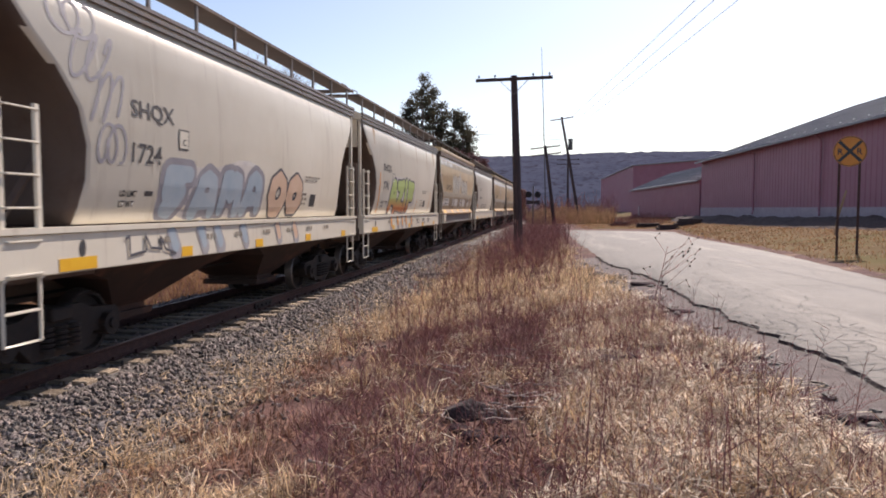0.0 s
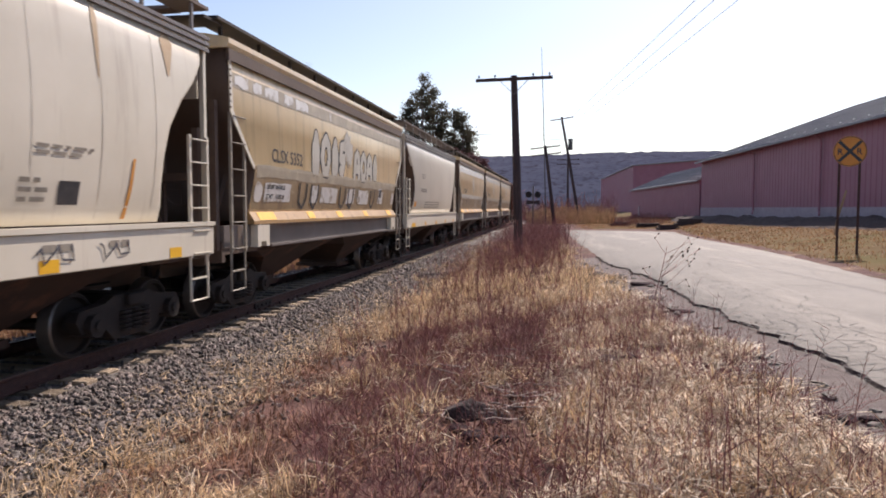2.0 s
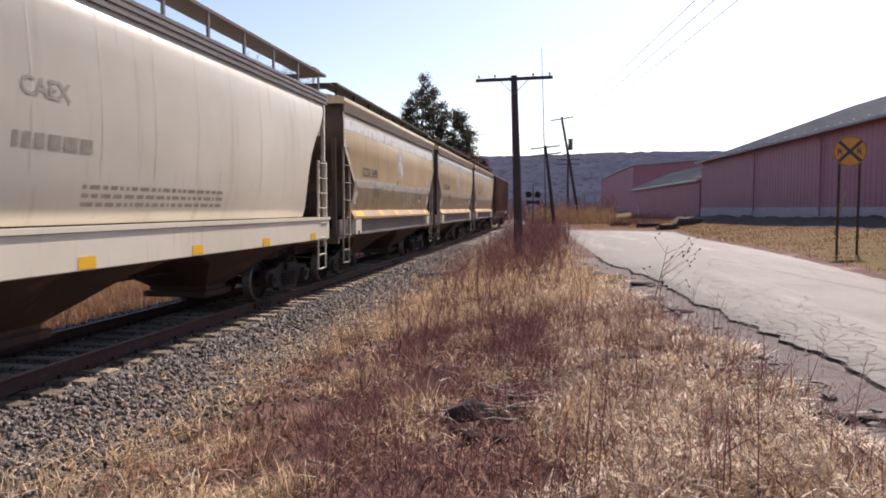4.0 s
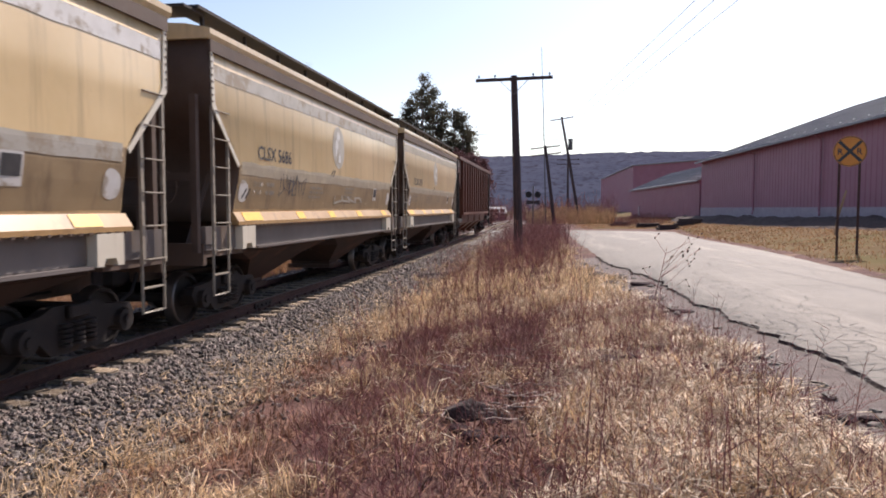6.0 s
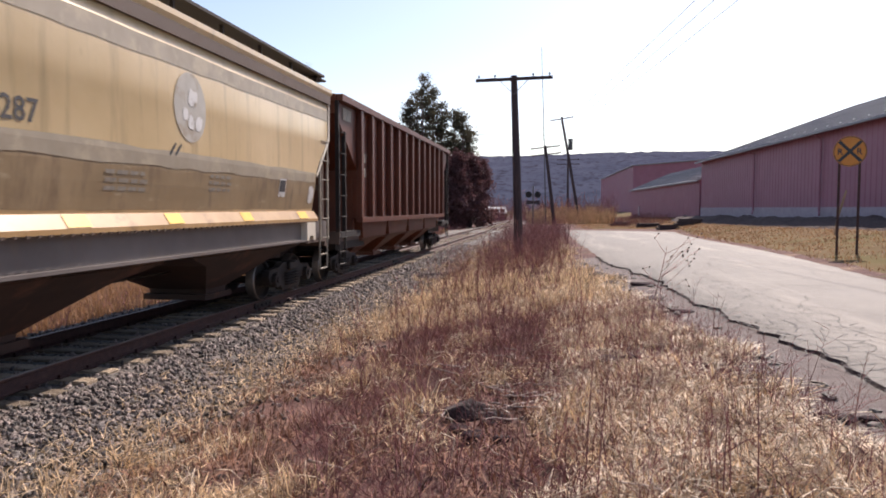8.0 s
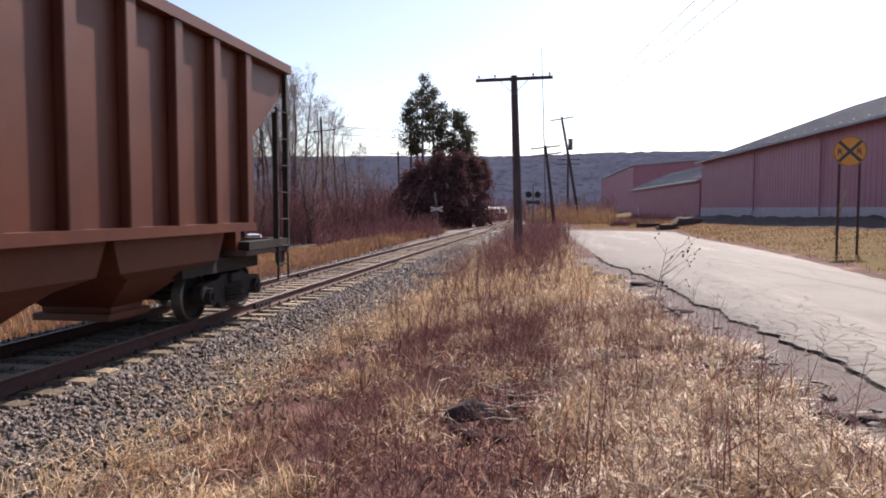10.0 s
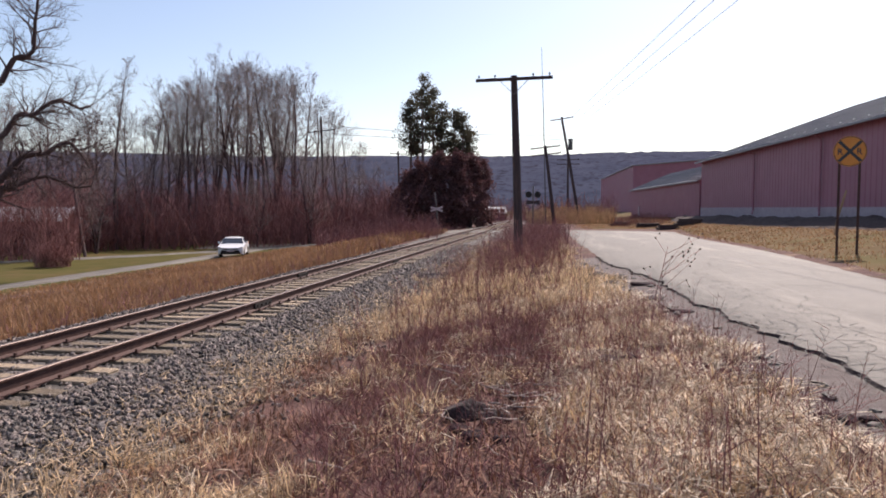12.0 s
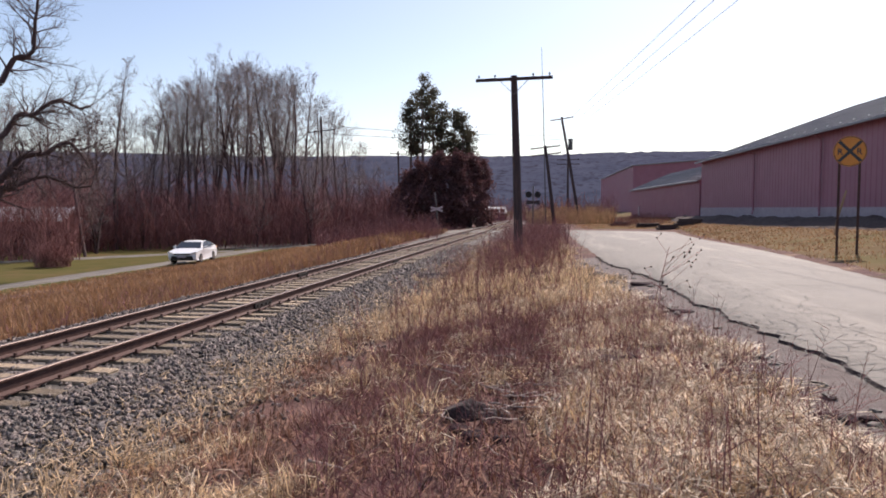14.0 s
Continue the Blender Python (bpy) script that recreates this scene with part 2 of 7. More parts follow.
# ---- track ----
def railway():
    track = thing("railway_track", "single railway track with rusty rails on weathered wooden ties", "railway", at=(TRACK_X, 0, 0), kind="structure")
    prof = [(-0.07, -0.18), (0.07, -0.18), (0.07, -0.165), (0.012, -0.14), (0.012, -0.045), (0.036, -0.03), (0.036, -0.006), (-0.036, -0.006),
            (-0.036, -0.03), (-0.012, -0.045), (-0.012, -0.14), (-0.07, -0.165)]
    for side, first in ((0.755, 13.54), (-0.755, 19.8)):
        b = BM()
        prism(b, [(side + px, pz) for px, pz in prof], "y", -20, 220)
        r = part("rail", b, M["rail"], track)
        b = BM()
        prism(b, [(side - 0.034, -0.006), (side + 0.034, -0.006), (side + 0.028, 0.0), (side - 0.028, 0.0)], "y", -20, 220)
        part("rail_head", b, M["railhead"], r, "worn shiny rail head")
        y = first - 11.89 * 2
        while y < 90:
            b = BM()
            for s in (-1, 1):
                box(b, side + s * 0.03 - 0.015, side + s * 0.03 + 0.015, y - 0.4, y + 0.4, -0.15, -0.035)
                for k in (-0.3, -0.1, 0.1, 0.3):
                    box(b, side + s * 0.055 - 0.015, side + s * 0.055 + 0.015, y + k - 0.015, y + k + 0.015, -0.11, -0.08)
            part("joint_bar", b, M["black"], r)
            y += 11.89
    rng = random.Random(4)
    shapes = []
    for k in range(5):
        b = BM()
        box(b, -1.3, 1.3, -0.11, 0.11, -0.17, 0, 0.012)
        for v in b.verts:
            v.co.z += 0.012 * noise.noise((v.co.x * 3, v.co.y * 9, k))
            v.co.x += 0.03 * noise.noise((v.co.y * 12, k, v.co.x))
        me = bpy.data.meshes.new("tie")
        b.to_mesh(me)
        b.free()
        me.materials.append(M["tie"])
        shapes.append(me)
    y = -6.0
    while y < 110:
        t = new("tie", rng.choice(shapes))
        t.parent = track
        t.matrix_basis = pose(rng.uniform(-0.1, 0.1), y, -0.178 + rng.uniform(-0.015, 0.004), 0, rng.uniform(-0.4, 0.4), rng.uniform(-2.5, 2.5))
        if y < 26:
            for side in (0.755, -0.755):
                b = BM()
                box(b, side - 0.15, side + 0.15, y - 0.09, y + 0.09, -0.176, -0.164)
                for s in (-1, 1):
                    box(b, side + s * 0.1 - 0.012, side + s * 0.1 + 0.02, y - 0.06, y - 0.03, -0.17, -0.13)
                part("tie_plate", b, M["rail"], track)
        y += 0.52
    return track


railway()


# ---- building ----
WX = 17.0   # long wall of the warehouse
FLOOR_Z, SILL_Z, EAVE_Z = 1.0, 1.95, 6.75


def corrugated(bm, x, y0, y1, z0, z1, pitch=0.6, deep=0.022):
    """A ribbed metal wall along y, ribs facing -x."""
    out, y = [], y0
    while y < y1:
        out += [(x, y), (x, y + pitch * 0.72), (x - deep, y + pitch * 0.78), (x - deep, y + pitch * 0.94)]
        y += pitch
    out = [(a, min(b, y1)) for a, b in out] + [(x, y1), (x + 0.2, y1), (x + 0.2, y0)]
    r0 = [bm.verts.new((a, b, z0)) for a, b in out]
    r1 = [bm.verts.new((a, b, z1)) for a, b in out]
    n = len(out)
    for k in range(n):
        if (out[k][0] - out[(k + 1) % n][0]) ** 2 + (out[k][1] - out[(k + 1) % n][1]) ** 2 > 1e-9:
            bm.faces.new((r0[k], r0[(k + 1) % n], r1[(k + 1) % n], r1[k]))
    return bm


def roof_seams(roof, x0, z0, x1, z1, y0, y1, seam=0.9):
    """Standing seams, one part each, on a sloping roof."""
    b = BM()
    vs = [b.verts.new(p) for p in ((x0, 0, z0), (x1, 0, z1), (x1, 0.06, z1), (x0, 0.06, z0), (x0, 0, z0 + 0.06), (x1, 0, z1 + 0.06), (x1, 0.06, z1 + 0.06), (x0, 0.06, z0 + 0.06))]
    for f in ((4, 5, 6, 7), (0, 4, 7, 3), (0, 1, 5, 4), (3, 7, 6, 2)):
        b.faces.new([vs[i] for i in f])
    first = part("roof_seam", b, M["roof"], roof)
    first.matrix_basis = pose(0, y0 + 0.3, 0)
    y = y0 + 0.3 + seam
    while y < y1 - 0.2:
        o = new("roof_seam", first.data)
        o.parent = roof
        o.matrix_basis = pose(0, y, 0)
        y += seam


def roof_sheet(bm, x0, z0, x1, z1, y0, y1, thick=0.18):
    """A sloping metal roof sheet."""
    for a, b, c, d in ((x0, z0, x1, z1),):
        vs = [bm.verts.new(p) for p in ((a, y0, b), (c, y0, d), (c, y1, d), (a, y1, b), (a, y0, b - thick), (c, y0, d - thick), (c, y1, d - thick), (a, y1, b - thick))]
        for f in ((0, 1, 2, 3), (7, 6, 5, 4), (0, 4, 5, 1), (1, 5, 6, 2), (2, 6, 7, 3), (3, 7, 4, 0)):
            bm.faces.new([vs[i] for i in f])
    return bm


def turned(ob, x, y, deg):
    """Stands a thing, built in its own space, at (x, y) with its long wall along +y, turned by deg."""
    ob.matrix_basis = pose(x, y, 0, 0, 0, deg)
    return ob


YARD_TURN = 3.3


def warehouse():
    """Local space: the long wall on x = 0, the camera side -x; y from -22 to 36."""
    w = turned(thing("warehouse", "long mauve corrugated metal warehouse on a pale block base", "building"), WX, 42.0, YARD_TURN)
    y0, y1 = -22.0, 36.0
    part("wall", corrugated(BM(), 0, y0, y1, SILL_Z, EAVE_Z), M["wall"], w)
    b = BM()
    box(b, -0.06, 0.3, y0, y1, FLOOR_Z - 0.6, SILL_Z - 0.004)
    part("foundation", b, M["block"], w, "pale painted block foundation")
    r = part("roof", roof_sheet(BM(), -0.55, EAVE_Z + 0.02, 15, EAVE_Z + 5.65, y0 - 0.4, y1 + 0.4), M["roof"], w, "grey seamed metal roof")
    roof_seams(r, -0.55, EAVE_Z + 0.02, 15, EAVE_Z + 5.65, y0 - 0.4, y1 + 0.4)
    # two staggered rows of small pale snow guards near the eave
    slope = 5.63 / 15.55
    b = BM()
    box(b, -0.03, 0.03, -0.09, 0.09, 0.0, 0.06)
    guard = part("snow_guard", b, M["pale_guard"], r, "pale snow guard")
    guard.matrix_basis = pose(0.35, y0 + 0.75, EAVE_Z + 0.02 + slope * 0.9)
    k = 0
    y = y0 + 0.75
    while y < y1 - 0.8:
        y += 0.9
        k += 1
        o = new("snow_guard", guard.data)
        o.parent = r
        x = 0.35 if k % 2 else 0.75
        o.matrix_basis = pose(x, y, EAVE_Z + 0.02 + slope * (x + 0.55))
    part("roof", roof_sheet(BM(), 30.5, EAVE_Z + 0.02, 15, EAVE_Z + 5.65, y0 - 0.4, y1 + 0.4), M["roof"], w)
    for a, c in ((y1 - 0.25, y1), (y0, y0 + 0.25)):
        b = BM()
        prism(b, [(0.2, FLOOR_Z - 0.6), (30, FLOOR_Z - 0.6), (30, EAVE_Z - 0.2), (15, EAVE_Z + 5.35), (0.2, EAVE_Z - 0.2)], "y", a, c)
        part("gable_wall", b, M["wall"], w)
    b = BM()
    box(b, -0.68, -0.55, y0 - 0.4, y1 + 0.4, EAVE_Z - 0.16, EAVE_Z + 0.0)
    part("gutter", b, M["roof"], w)
    for y in (6.3, 19.0):
        b = BM()
        tube(b, [(-0.6, y, EAVE_Z - 0.1), (-0.14, y, EAVE_Z - 0.5), (-0.14, y, SILL_Z - 0.25), (-0.5, y - 0.9, SILL_Z - 0.5)], 0.06, 6)
        part("downspout", b, M["wall"], w)
    return w


M["pale_guard"] = mat("pale_guard_metal", (0.55, 0.54, 0.55), (0.65, 0.64, 0.64), 4, 0.4)
warehouse()


def lean_to():
    s = turned(thing("lean_to_shed", "low mauve metal shed with a shiny roof", "shed"), 14.85, 78.6, YARD_TURN)
    part("wall", corrugated(BM(), 0, 0, 45, 0.2, 4.85), M["wall"], s)
    r = part("roof", roof_sheet(BM(), -0.4, 4.9, 6.2, 7.7, -0.1, 45.4), M["roof"], s, "sunlit metal roof")
    roof_seams(r, -0.4, 4.9, 6.2, 7.7, -0.1, 45.4, 1.2)
    b = BM()
    prism(b, [(0.2, 0.2), (6.1, 0.2), (6.1, 7.45), (0.2, 4.8)], "y", 44.7, 45)
    part("end_wall", b, M["wall"], s)
    b = BM()
    box(b, 5.9, 6.1, 0, 44.7, 0.2, 7.45)
    part("back_wall", b, M["wall"], s)
    b = BM()
    box(b, -0.18, -0.06, 36.5, 37.6, 0.2, 2.2)
    part("door", b, M["block"], s, "pale door")


lean_to()


def far_hall():
    h = turned(thing("far_hall", "distant mauve metal hall with a low gabled end", "building"), 17.35, 172.0, 1.9)
    prof = [(0.0, -0.8), (36, -0.8), (36, 11.9), (18, 13.3), (0.0, 11.9)]
    b = BM()
    prism(b, prof, "y", 0, 0.4)
    part("gable_wall", b, M["wall"], h)
    part("side_wall", corrugated(BM(), 0, 0.45, 81, -0.8, 11.8), M["wall"], h)
    part("roof", roof_sheet(BM(), -0.4, 12.1, 18, 13.5, -0.4, 81, 0.25), M["roof"], h)
    part("roof", roof_sheet(BM(), 36.4, 12.1, 18, 13.5, -0.4, 81, 0.25), M["roof"], h)


far_hall()


# ---- hill ----
def hill():
    vs, fs, w, rows = [], [], 420, 14
    for j in range(rows):
        t = j / (rows - 1)
        for i in range(w):
            a = radians(-75 + 150 * i / (w - 1))
            top = 0.0705 + 0.0035 * math.sin(a * 2.2 + 0.6) + 0.002 * noise.noise((a * 6, 0, 0))
            top += 0.0016 * noise.noise((a * 170, 0, 4)) * (1 if j > 8 else 0)
            d = 900 + 700 * t
            z = -3 + (1600 * top + 5) * math.sin(min(1, t * 1.0) * math.pi / 2) + 1.0 * noise.noise((a * 25, t * 5, 1))
            vs.append((math.sin(a) * d, math.cos(a) * d, z))
    for j in range(rows - 1):
        for i in range(w - 1):
            fs.append((j * w + i, j * w + i + 1, (j + 1) * w + i + 1, (j + 1) * w + i))
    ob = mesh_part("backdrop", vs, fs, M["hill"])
    for p in ob.data.polygons:
        p.use_smooth = True
    tagged(ob, "long low wooded hill ridge", "hill", kind="structure")


hill()


# ---- train ----
M["hop_white"] = mat("faded_white_hopper_paint", (0.585, 0.53, 0.425), (0.68, 0.625, 0.52), 0.5, 0.42, bump=0.04, bscale=3,
                     spots=[((0.40, 0.33, 0.26), 1.6, 0.56, 0.80, (1, 3.0, 0.25)), ((0.30, 0.22, 0.16), 3.0, 0.68, 0.85, (1, 3, 0.4))])
M["hop_tan"] = mat("dusty_tan_hopper_paint", (0.60, 0.435, 0.22), (0.74, 0.56, 0.32), 0.45, 0.34, bump=0.04, bscale=3,
                   spots=[((0.36, 0.26, 0.145), 1.3, 0.52, 0.78, (1, 2.5, 0.22)), ((0.22, 0.15, 0.09), 4.0, 0.66, 0.82, (1, 3, 0.5))])
M["hop_red"] = mat("rusty_brown_red_paint", (0.078, 0.017, 0.008), (0.118, 0.030, 0.012), 0.8, 0.5, bump=0.05,
                   spots=[((0.14, 0.045, 0.018), 1.3, 0.56, 0.75, (1, 2, 0.3)), ((0.08, 0.025, 0.02), 2.5, 0.6, 0.75)])
# dark brown for the body ends, undersides and end fittings
M["hop_dark"] = mat("dark_brown_end_paint", (0.075, 0.047, 0.036), (0.12, 0.08, 0.06), 1.0, 0.7, spots=[((0.08, 0.045, 0.03), 2, 0.52, 0.7)])
coated(M["hop_tan"], 0.6, 0.25)
coated(M["hop_white"], 0.4, 0.3)
M["sill_grey"] = mat("grey_sill_paint", (0.115, 0.097, 0.09), (0.17, 0.148, 0.138), 1.0, 0.45, spots=[((0.17, 0.12, 0.085), 2.0, 0.56, 0.72, (1, 1, 0.4))])
M["yellow"] = mat("yellow_reflector", (0.72, 0.37, 0.02), (0.80, 0.46, 0.03), 6, 0.4)
M["letter"] = mat("black_stencil_paint", (0.025, 0.025, 0.03), (0.06, 0.055, 0.055), 8, 0.6)
M["faded"] = mat("faded_stencil_paint", (0.20, 0.17, 0.14), (0.32, 0.28, 0.22), 10, 0.6)
M["flange"] = mat("stained_ochre_flange", (0.34, 0.20, 0.08), (0.44, 0.28, 0.13), 1.5, 0.4, spots=[((0.22, 0.13, 0.06), 2.5, 0.55, 0.7)])
# rust spots on a base blackened to deepen the shade under the cars
M["bay"] = mat("shaded_rusty_hopper_bay", (0.024, 0.011, 0.008), (0.05, 0.023, 0.016), 1.2, 0.8, spots=[((0.12, 0.05, 0.03), 1.4, 0.55, 0.72)])
M["wheel"] = mat("rolled_wheel_steel", (0.013, 0.01, 0.009), (0.025, 0.018, 0.016), 5, 0.7, metal=0.2)
M["tread"] = mat("bright_wheel_tread", (0.16, 0.14, 0.13), (0.22, 0.20, 0.19), 5, 0.4, metal=0.8)


def curve_at(z, levels, k):
    for a, b in zip(levels, levels[1:]):
        if z <= b[0]:
            t = (z - a[0]) / (b[0] - a[0])
            return a[k] + (b[k] - a[k]) * max(0.0, t)
    return levels[-1][k]


def shell(levels, corner=0.14):
    """A tank lofted through levels (z, half width, half length), with rounded upright corners."""
    b = BM()
    rings = []
    for z, w, l in levels:
        pts = []
        for sx, sy, a0 in ((1, 1, 0), (-1, 1, 90), (-1, -1, 180), (1, -1, 270)):
            for k in range(4):
                a = radians(a0 + 30 * k)
                pts.append((sx * (w - corner) + corner * math.cos(a), sy * (l - corner) + corner * math.sin(a)))
        rings.append([b.verts.new((x, y, z)) for x, y in pts])
    n = len(rings[0])
    for r0, r1 in zip(rings, rings[1:]):
        for k in range(n):
            b.faces.new((r0[k], r0[(k + 1) % n], r1[(k + 1) % n], r1[k]))
    b.faces.new(rings[0][::-1])
    b.faces.new(rings[-1])
    # faces turned to the ends or straight down take the darker second material
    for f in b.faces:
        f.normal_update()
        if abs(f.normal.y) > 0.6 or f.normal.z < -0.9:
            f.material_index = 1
    return b


def wheelset():
    """One axle with two flanged wheels, along x, centred on the axle."""
    b = BM()
    for s in (-1, 1):
        prof = [(0.50, 0.0), (0.50, 0.10), (0.60, 0.12), (0.64, 0.30), (0.62, 0.36), (0.66, 0.385), (0.66, 0.42), (0.78, 0.418), (0.80, 0.40), (0.80, 0.36), (0.74, 0.34), (0.73, 0.15), (0.84, 0.12), (0.84, 0.0)]
        prof = [(x + 0.03, r) for x, r in prof]
        prof[5], prof[6] = (0.66, 0.445), (0.70, 0.44)
        n = 28
        rings = [[b.verts.new((s * x, r * math.cos(k * math.tau / n), r * math.sin(k * math.tau / n))) for k in range(n)] for x, r in prof[1:-1]]
        for r0, r1 in zip(rings, rings[1:]):
            for k in range(n):
                b.faces.new((r0[k], r0[(k + 1) % n], r1[(k + 1) % n], r1[k]))
        b.faces.new(rings[0])
        b.faces.new(rings[-1])
    tube(b, [(-0.95, 0, 0), (0.95, 0, 0)], 0.08, 8)
    bmesh.ops.recalc_face_normals(b, faces=b.faces)
    for f in b.faces:
        c = f.calc_center_median()
        if math.hypot(c.y, c.z) > 0.405:
            f.material_index = 1
    me = bpy.data.meshes.new("wheelset")
    b.to_mesh(me)
    b.free()
    me.materials.append(M["wheel"])
    me.materials.append(M["tread"])
    return me


WHEELSET = wheelset()


def frame_mesh():
    """Cast side frame with two axle ends, springs and a bolster end, outer side +x."""
    b = BM()
    prism(b, [(-1.15, 0.50), (-1.08, 0.62), (-0.6, 0.66), (-0.4, 0.74), (0.4, 0.74), (0.6, 0.66), (1.08, 0.62), (1.15, 0.50), (1.05, 0.34), (0.62, 0.36), (0.42, 0.17), (-0.42, 0.17), (-0.62, 0.36), (-1.05, 0.34)], "x", 0.93, 1.08)
    for y in (-0.865, 0.865):
        tube(b, [(0.9, y, 0.42), (1.17, y, 0.42)], 0.15, 10)
        tube(b, [(1.17, y, 0.42), (1.2, y, 0.42)], 0.07, 8)
    for y in (-0.22, 0, 0.22):
        for k in range(5):
            tube(b, [(1.1, y, 0.26 + k * 0.06), (1.1, y, 0.29 + k * 0.06)], 0.085, 8)
    box(b, -1.12, 1.16, -0.18, 0.18, 0.58, 0.74, 0.02)
    me = bpy.data.meshes.new("side_frame")
    b.to_mesh(me)
    b.free()
    me.materials.append(M["black"])
    return me


SIDE_FRAME = frame_mesh()
ROLLERS = []   # (car, wheelset, local y)


def trucks(car, offsets):
    for oy in offsets:
        for turn in (0, 180):
            f = new("side_frame", SIDE_FRAME)
            f.parent = car
            f.matrix_basis = pose(0, oy, 0, 0, 0, turn)
        for wy in (-0.865, 0.865):
            w = new("wheelset", WHEELSET)
            w.parent = car
            w.matrix_basis = pose(0, oy + wy, 0.42)
            ROLLERS.append((car, w, oy + wy))


def ladder(car, x, y0, y1, z0, z1, rungs, material, name="ladder"):
    b = BM()
    for y in (y0, y1):
        box(b, x - 0.035, x + 0.005, y - 0.03, y + 0.03, z0, z1)
    for k in range(rungs):
        z = z0 + 0.06 + (z1 - z0 - 0.12) * k / max(1, rungs - 1)
        tube(b, [(x - 0.01, y0 - 0.02, z), (x + 0.035, y0 + 0.03, z), (x + 0.035, y1 - 0.03, z), (x - 0.01, y1 + 0.02, z)], 0.013, 5)
    return part(name, b, material, car)


def stirrup(car, x, y0, y1, z0, z1, material):
    b = BM()
    tube(b, [(x, y0, z1), (x, y0, z0), (x, y1, z0), (x, y1, z1)], 0.022, 5)
    tube(b, [(x, y0, (z0 + z1) / 2), (x, y1, (z0 + z1) / 2)], 0.018, 5)
    return part("step", b, material, car)


def couplers(car, end):
    for s in (-1, 1):
        b = BM()
        box(b, -0.14, 0.14, min(s * (end - 0.9), s * (end + 0.3)), max(s * (end - 0.9), s * (end + 0.3)), 0.72, 0.98, 0.02)
        box(b, -0.2, 0.2, min(s * (end + 0.2), s * (end + 0.5)), max(s * (end + 0.2), s * (end + 0.5)), 0.68, 1.0, 0.05)
        part("coupler", b, M["black"], car)
        b = BM()
        tube(b, [(0.25, s * end, 0.9), (0.3, s * (end + 0.25), 0.6), (0.22, s * (end + 0.45), 0.45)], 0.03, 6)
        part("air_hose", b, M["black"], car)


def slabs(name, boxes, material, car, label="", bevel=0.0):
    """One part for each box (x0, x1, y0, y1, z0, z1)."""
    for x0, x1, y0, y1, z0, z1 in boxes:
        b = BM()
        box(b, min(x0, x1), max(x0, x1), min(y0, y1), max(y0, y1), z0, z1, bevel)
        part(name, b, material, car, label)


def on_side(levels, y, z, lift=0.007):
    return (curve_at(z, levels, 1) + lift, y, z)


def patch(car, name, levels, outline, material, label="", lift=0.007):
    """A painted shape on the +x side that follows its curve; outline is (y, z) points round the shape."""
    b = BM()
    vs = [b.verts.new((0, y, z)) for y, z in outline]
    b.faces.new(vs)
    bmesh.ops.triangulate(b, faces=b.faces)
    zs = [z for _, z in outline]
    z = math.ceil(min(zs) / 0.2) * 0.2
    while z < max(zs):
        bmesh.ops.bisect_plane(b, geom=b.verts[:] + b.edges[:] + b.faces[:], plane_co=(0, 0, z), plane_no=(0, 0, 1))
        z += 0.2
    for v in b.verts:
        v.co = on_side(levels, v.co.y, v.co.z, lift)
    bmesh.ops.recalc_face_normals(b, faces=b.faces)
    return part(name, b, material, car, label)


def lettering(car, text, levels, y, z, height, material, wide=1.0, lift=0.008):
    """Stencilled text on the +x side, its lower left corner at (y, z)."""
    cu = bpy.data.curves.new("lettering", "FONT")
    cu.body, cu.size, cu.resolution_u = text, height / 0.72, 2
    cu.offset = 0.004
    tmp = bpy.data.objects.new("tmp", cu)
    me = bpy.data.meshes.new_from_object(tmp)
    bpy.data.objects.remove(tmp)
    me.name = "lettering"
    for v in me.vertices:
        v.co = on_side(levels, y + v.co.x * wide, z + v.co.y, lift)
    me.materials.clear()
    me.materials.append(material)
    ob = new("lettering", me)
    ob.parent = car
    return ob


def bars(car, levels, y, z, w, rows, pitch, material, rng):
    """Small data lines too worn to read."""
    b = BM()
    for k in range(rows):
        yy = y
        while yy < y + w - 0.05:
            l = rng.uniform(0.06, 0.22)
            if yy + l > y + w:
                break
            for (a, c) in (((yy, z - k * pitch), (yy + l, z - k * pitch + pitch * 0.5)),):
                vs = [b.verts.new(on_side(levels, q, r)) for q, r in ((a[0], a[1]), (c[0], a[1]), (c[0], c[1]), (a[0], c[1]))]
                b.faces.new(vs)
            yy += l + 0.05
    ob = part("data_lines", b, material, car)
    ob["kind"] = "stuff"
    return ob


def hopper_bays(car, levels, centres, half, z0, z1, material):
    """Discharge funnels below the body."""
    for c in centres:
        b = BM()
        rings = []
        for z, w, l in ((z1, 1.37, half), (z1 - 0.55, 1.34, half * 0.86), ((z0 + z1) / 2 - 0.05, 1.12, half * 0.55), (z0 + 0.12, 0.55, 0.38), (z0, 0.55, 0.36)):
            rings.append([b.verts.new((sx * w, c + sy * l, z)) for sx, sy in ((1, 1), (-1, 1), (-1, -1), (1, -1))])
        for r0, r1 in zip(rings, rings[1:]):
            for k in range(4):
                b.faces.new((r0[k], r1[k], r1[(k + 1) % 4], r0[(k + 1) % 4]))
        b.faces.new(rings[-1])
        box(b, -0.6, 0.6, c - 0.5, c + 0.5, z0 - 0.06, z0 + 0.04)
        bmesh.ops.recalc_face_normals(b, faces=b.faces)
        part("hopper_bay", b, material, car, "rust-stained steel discharge bay")


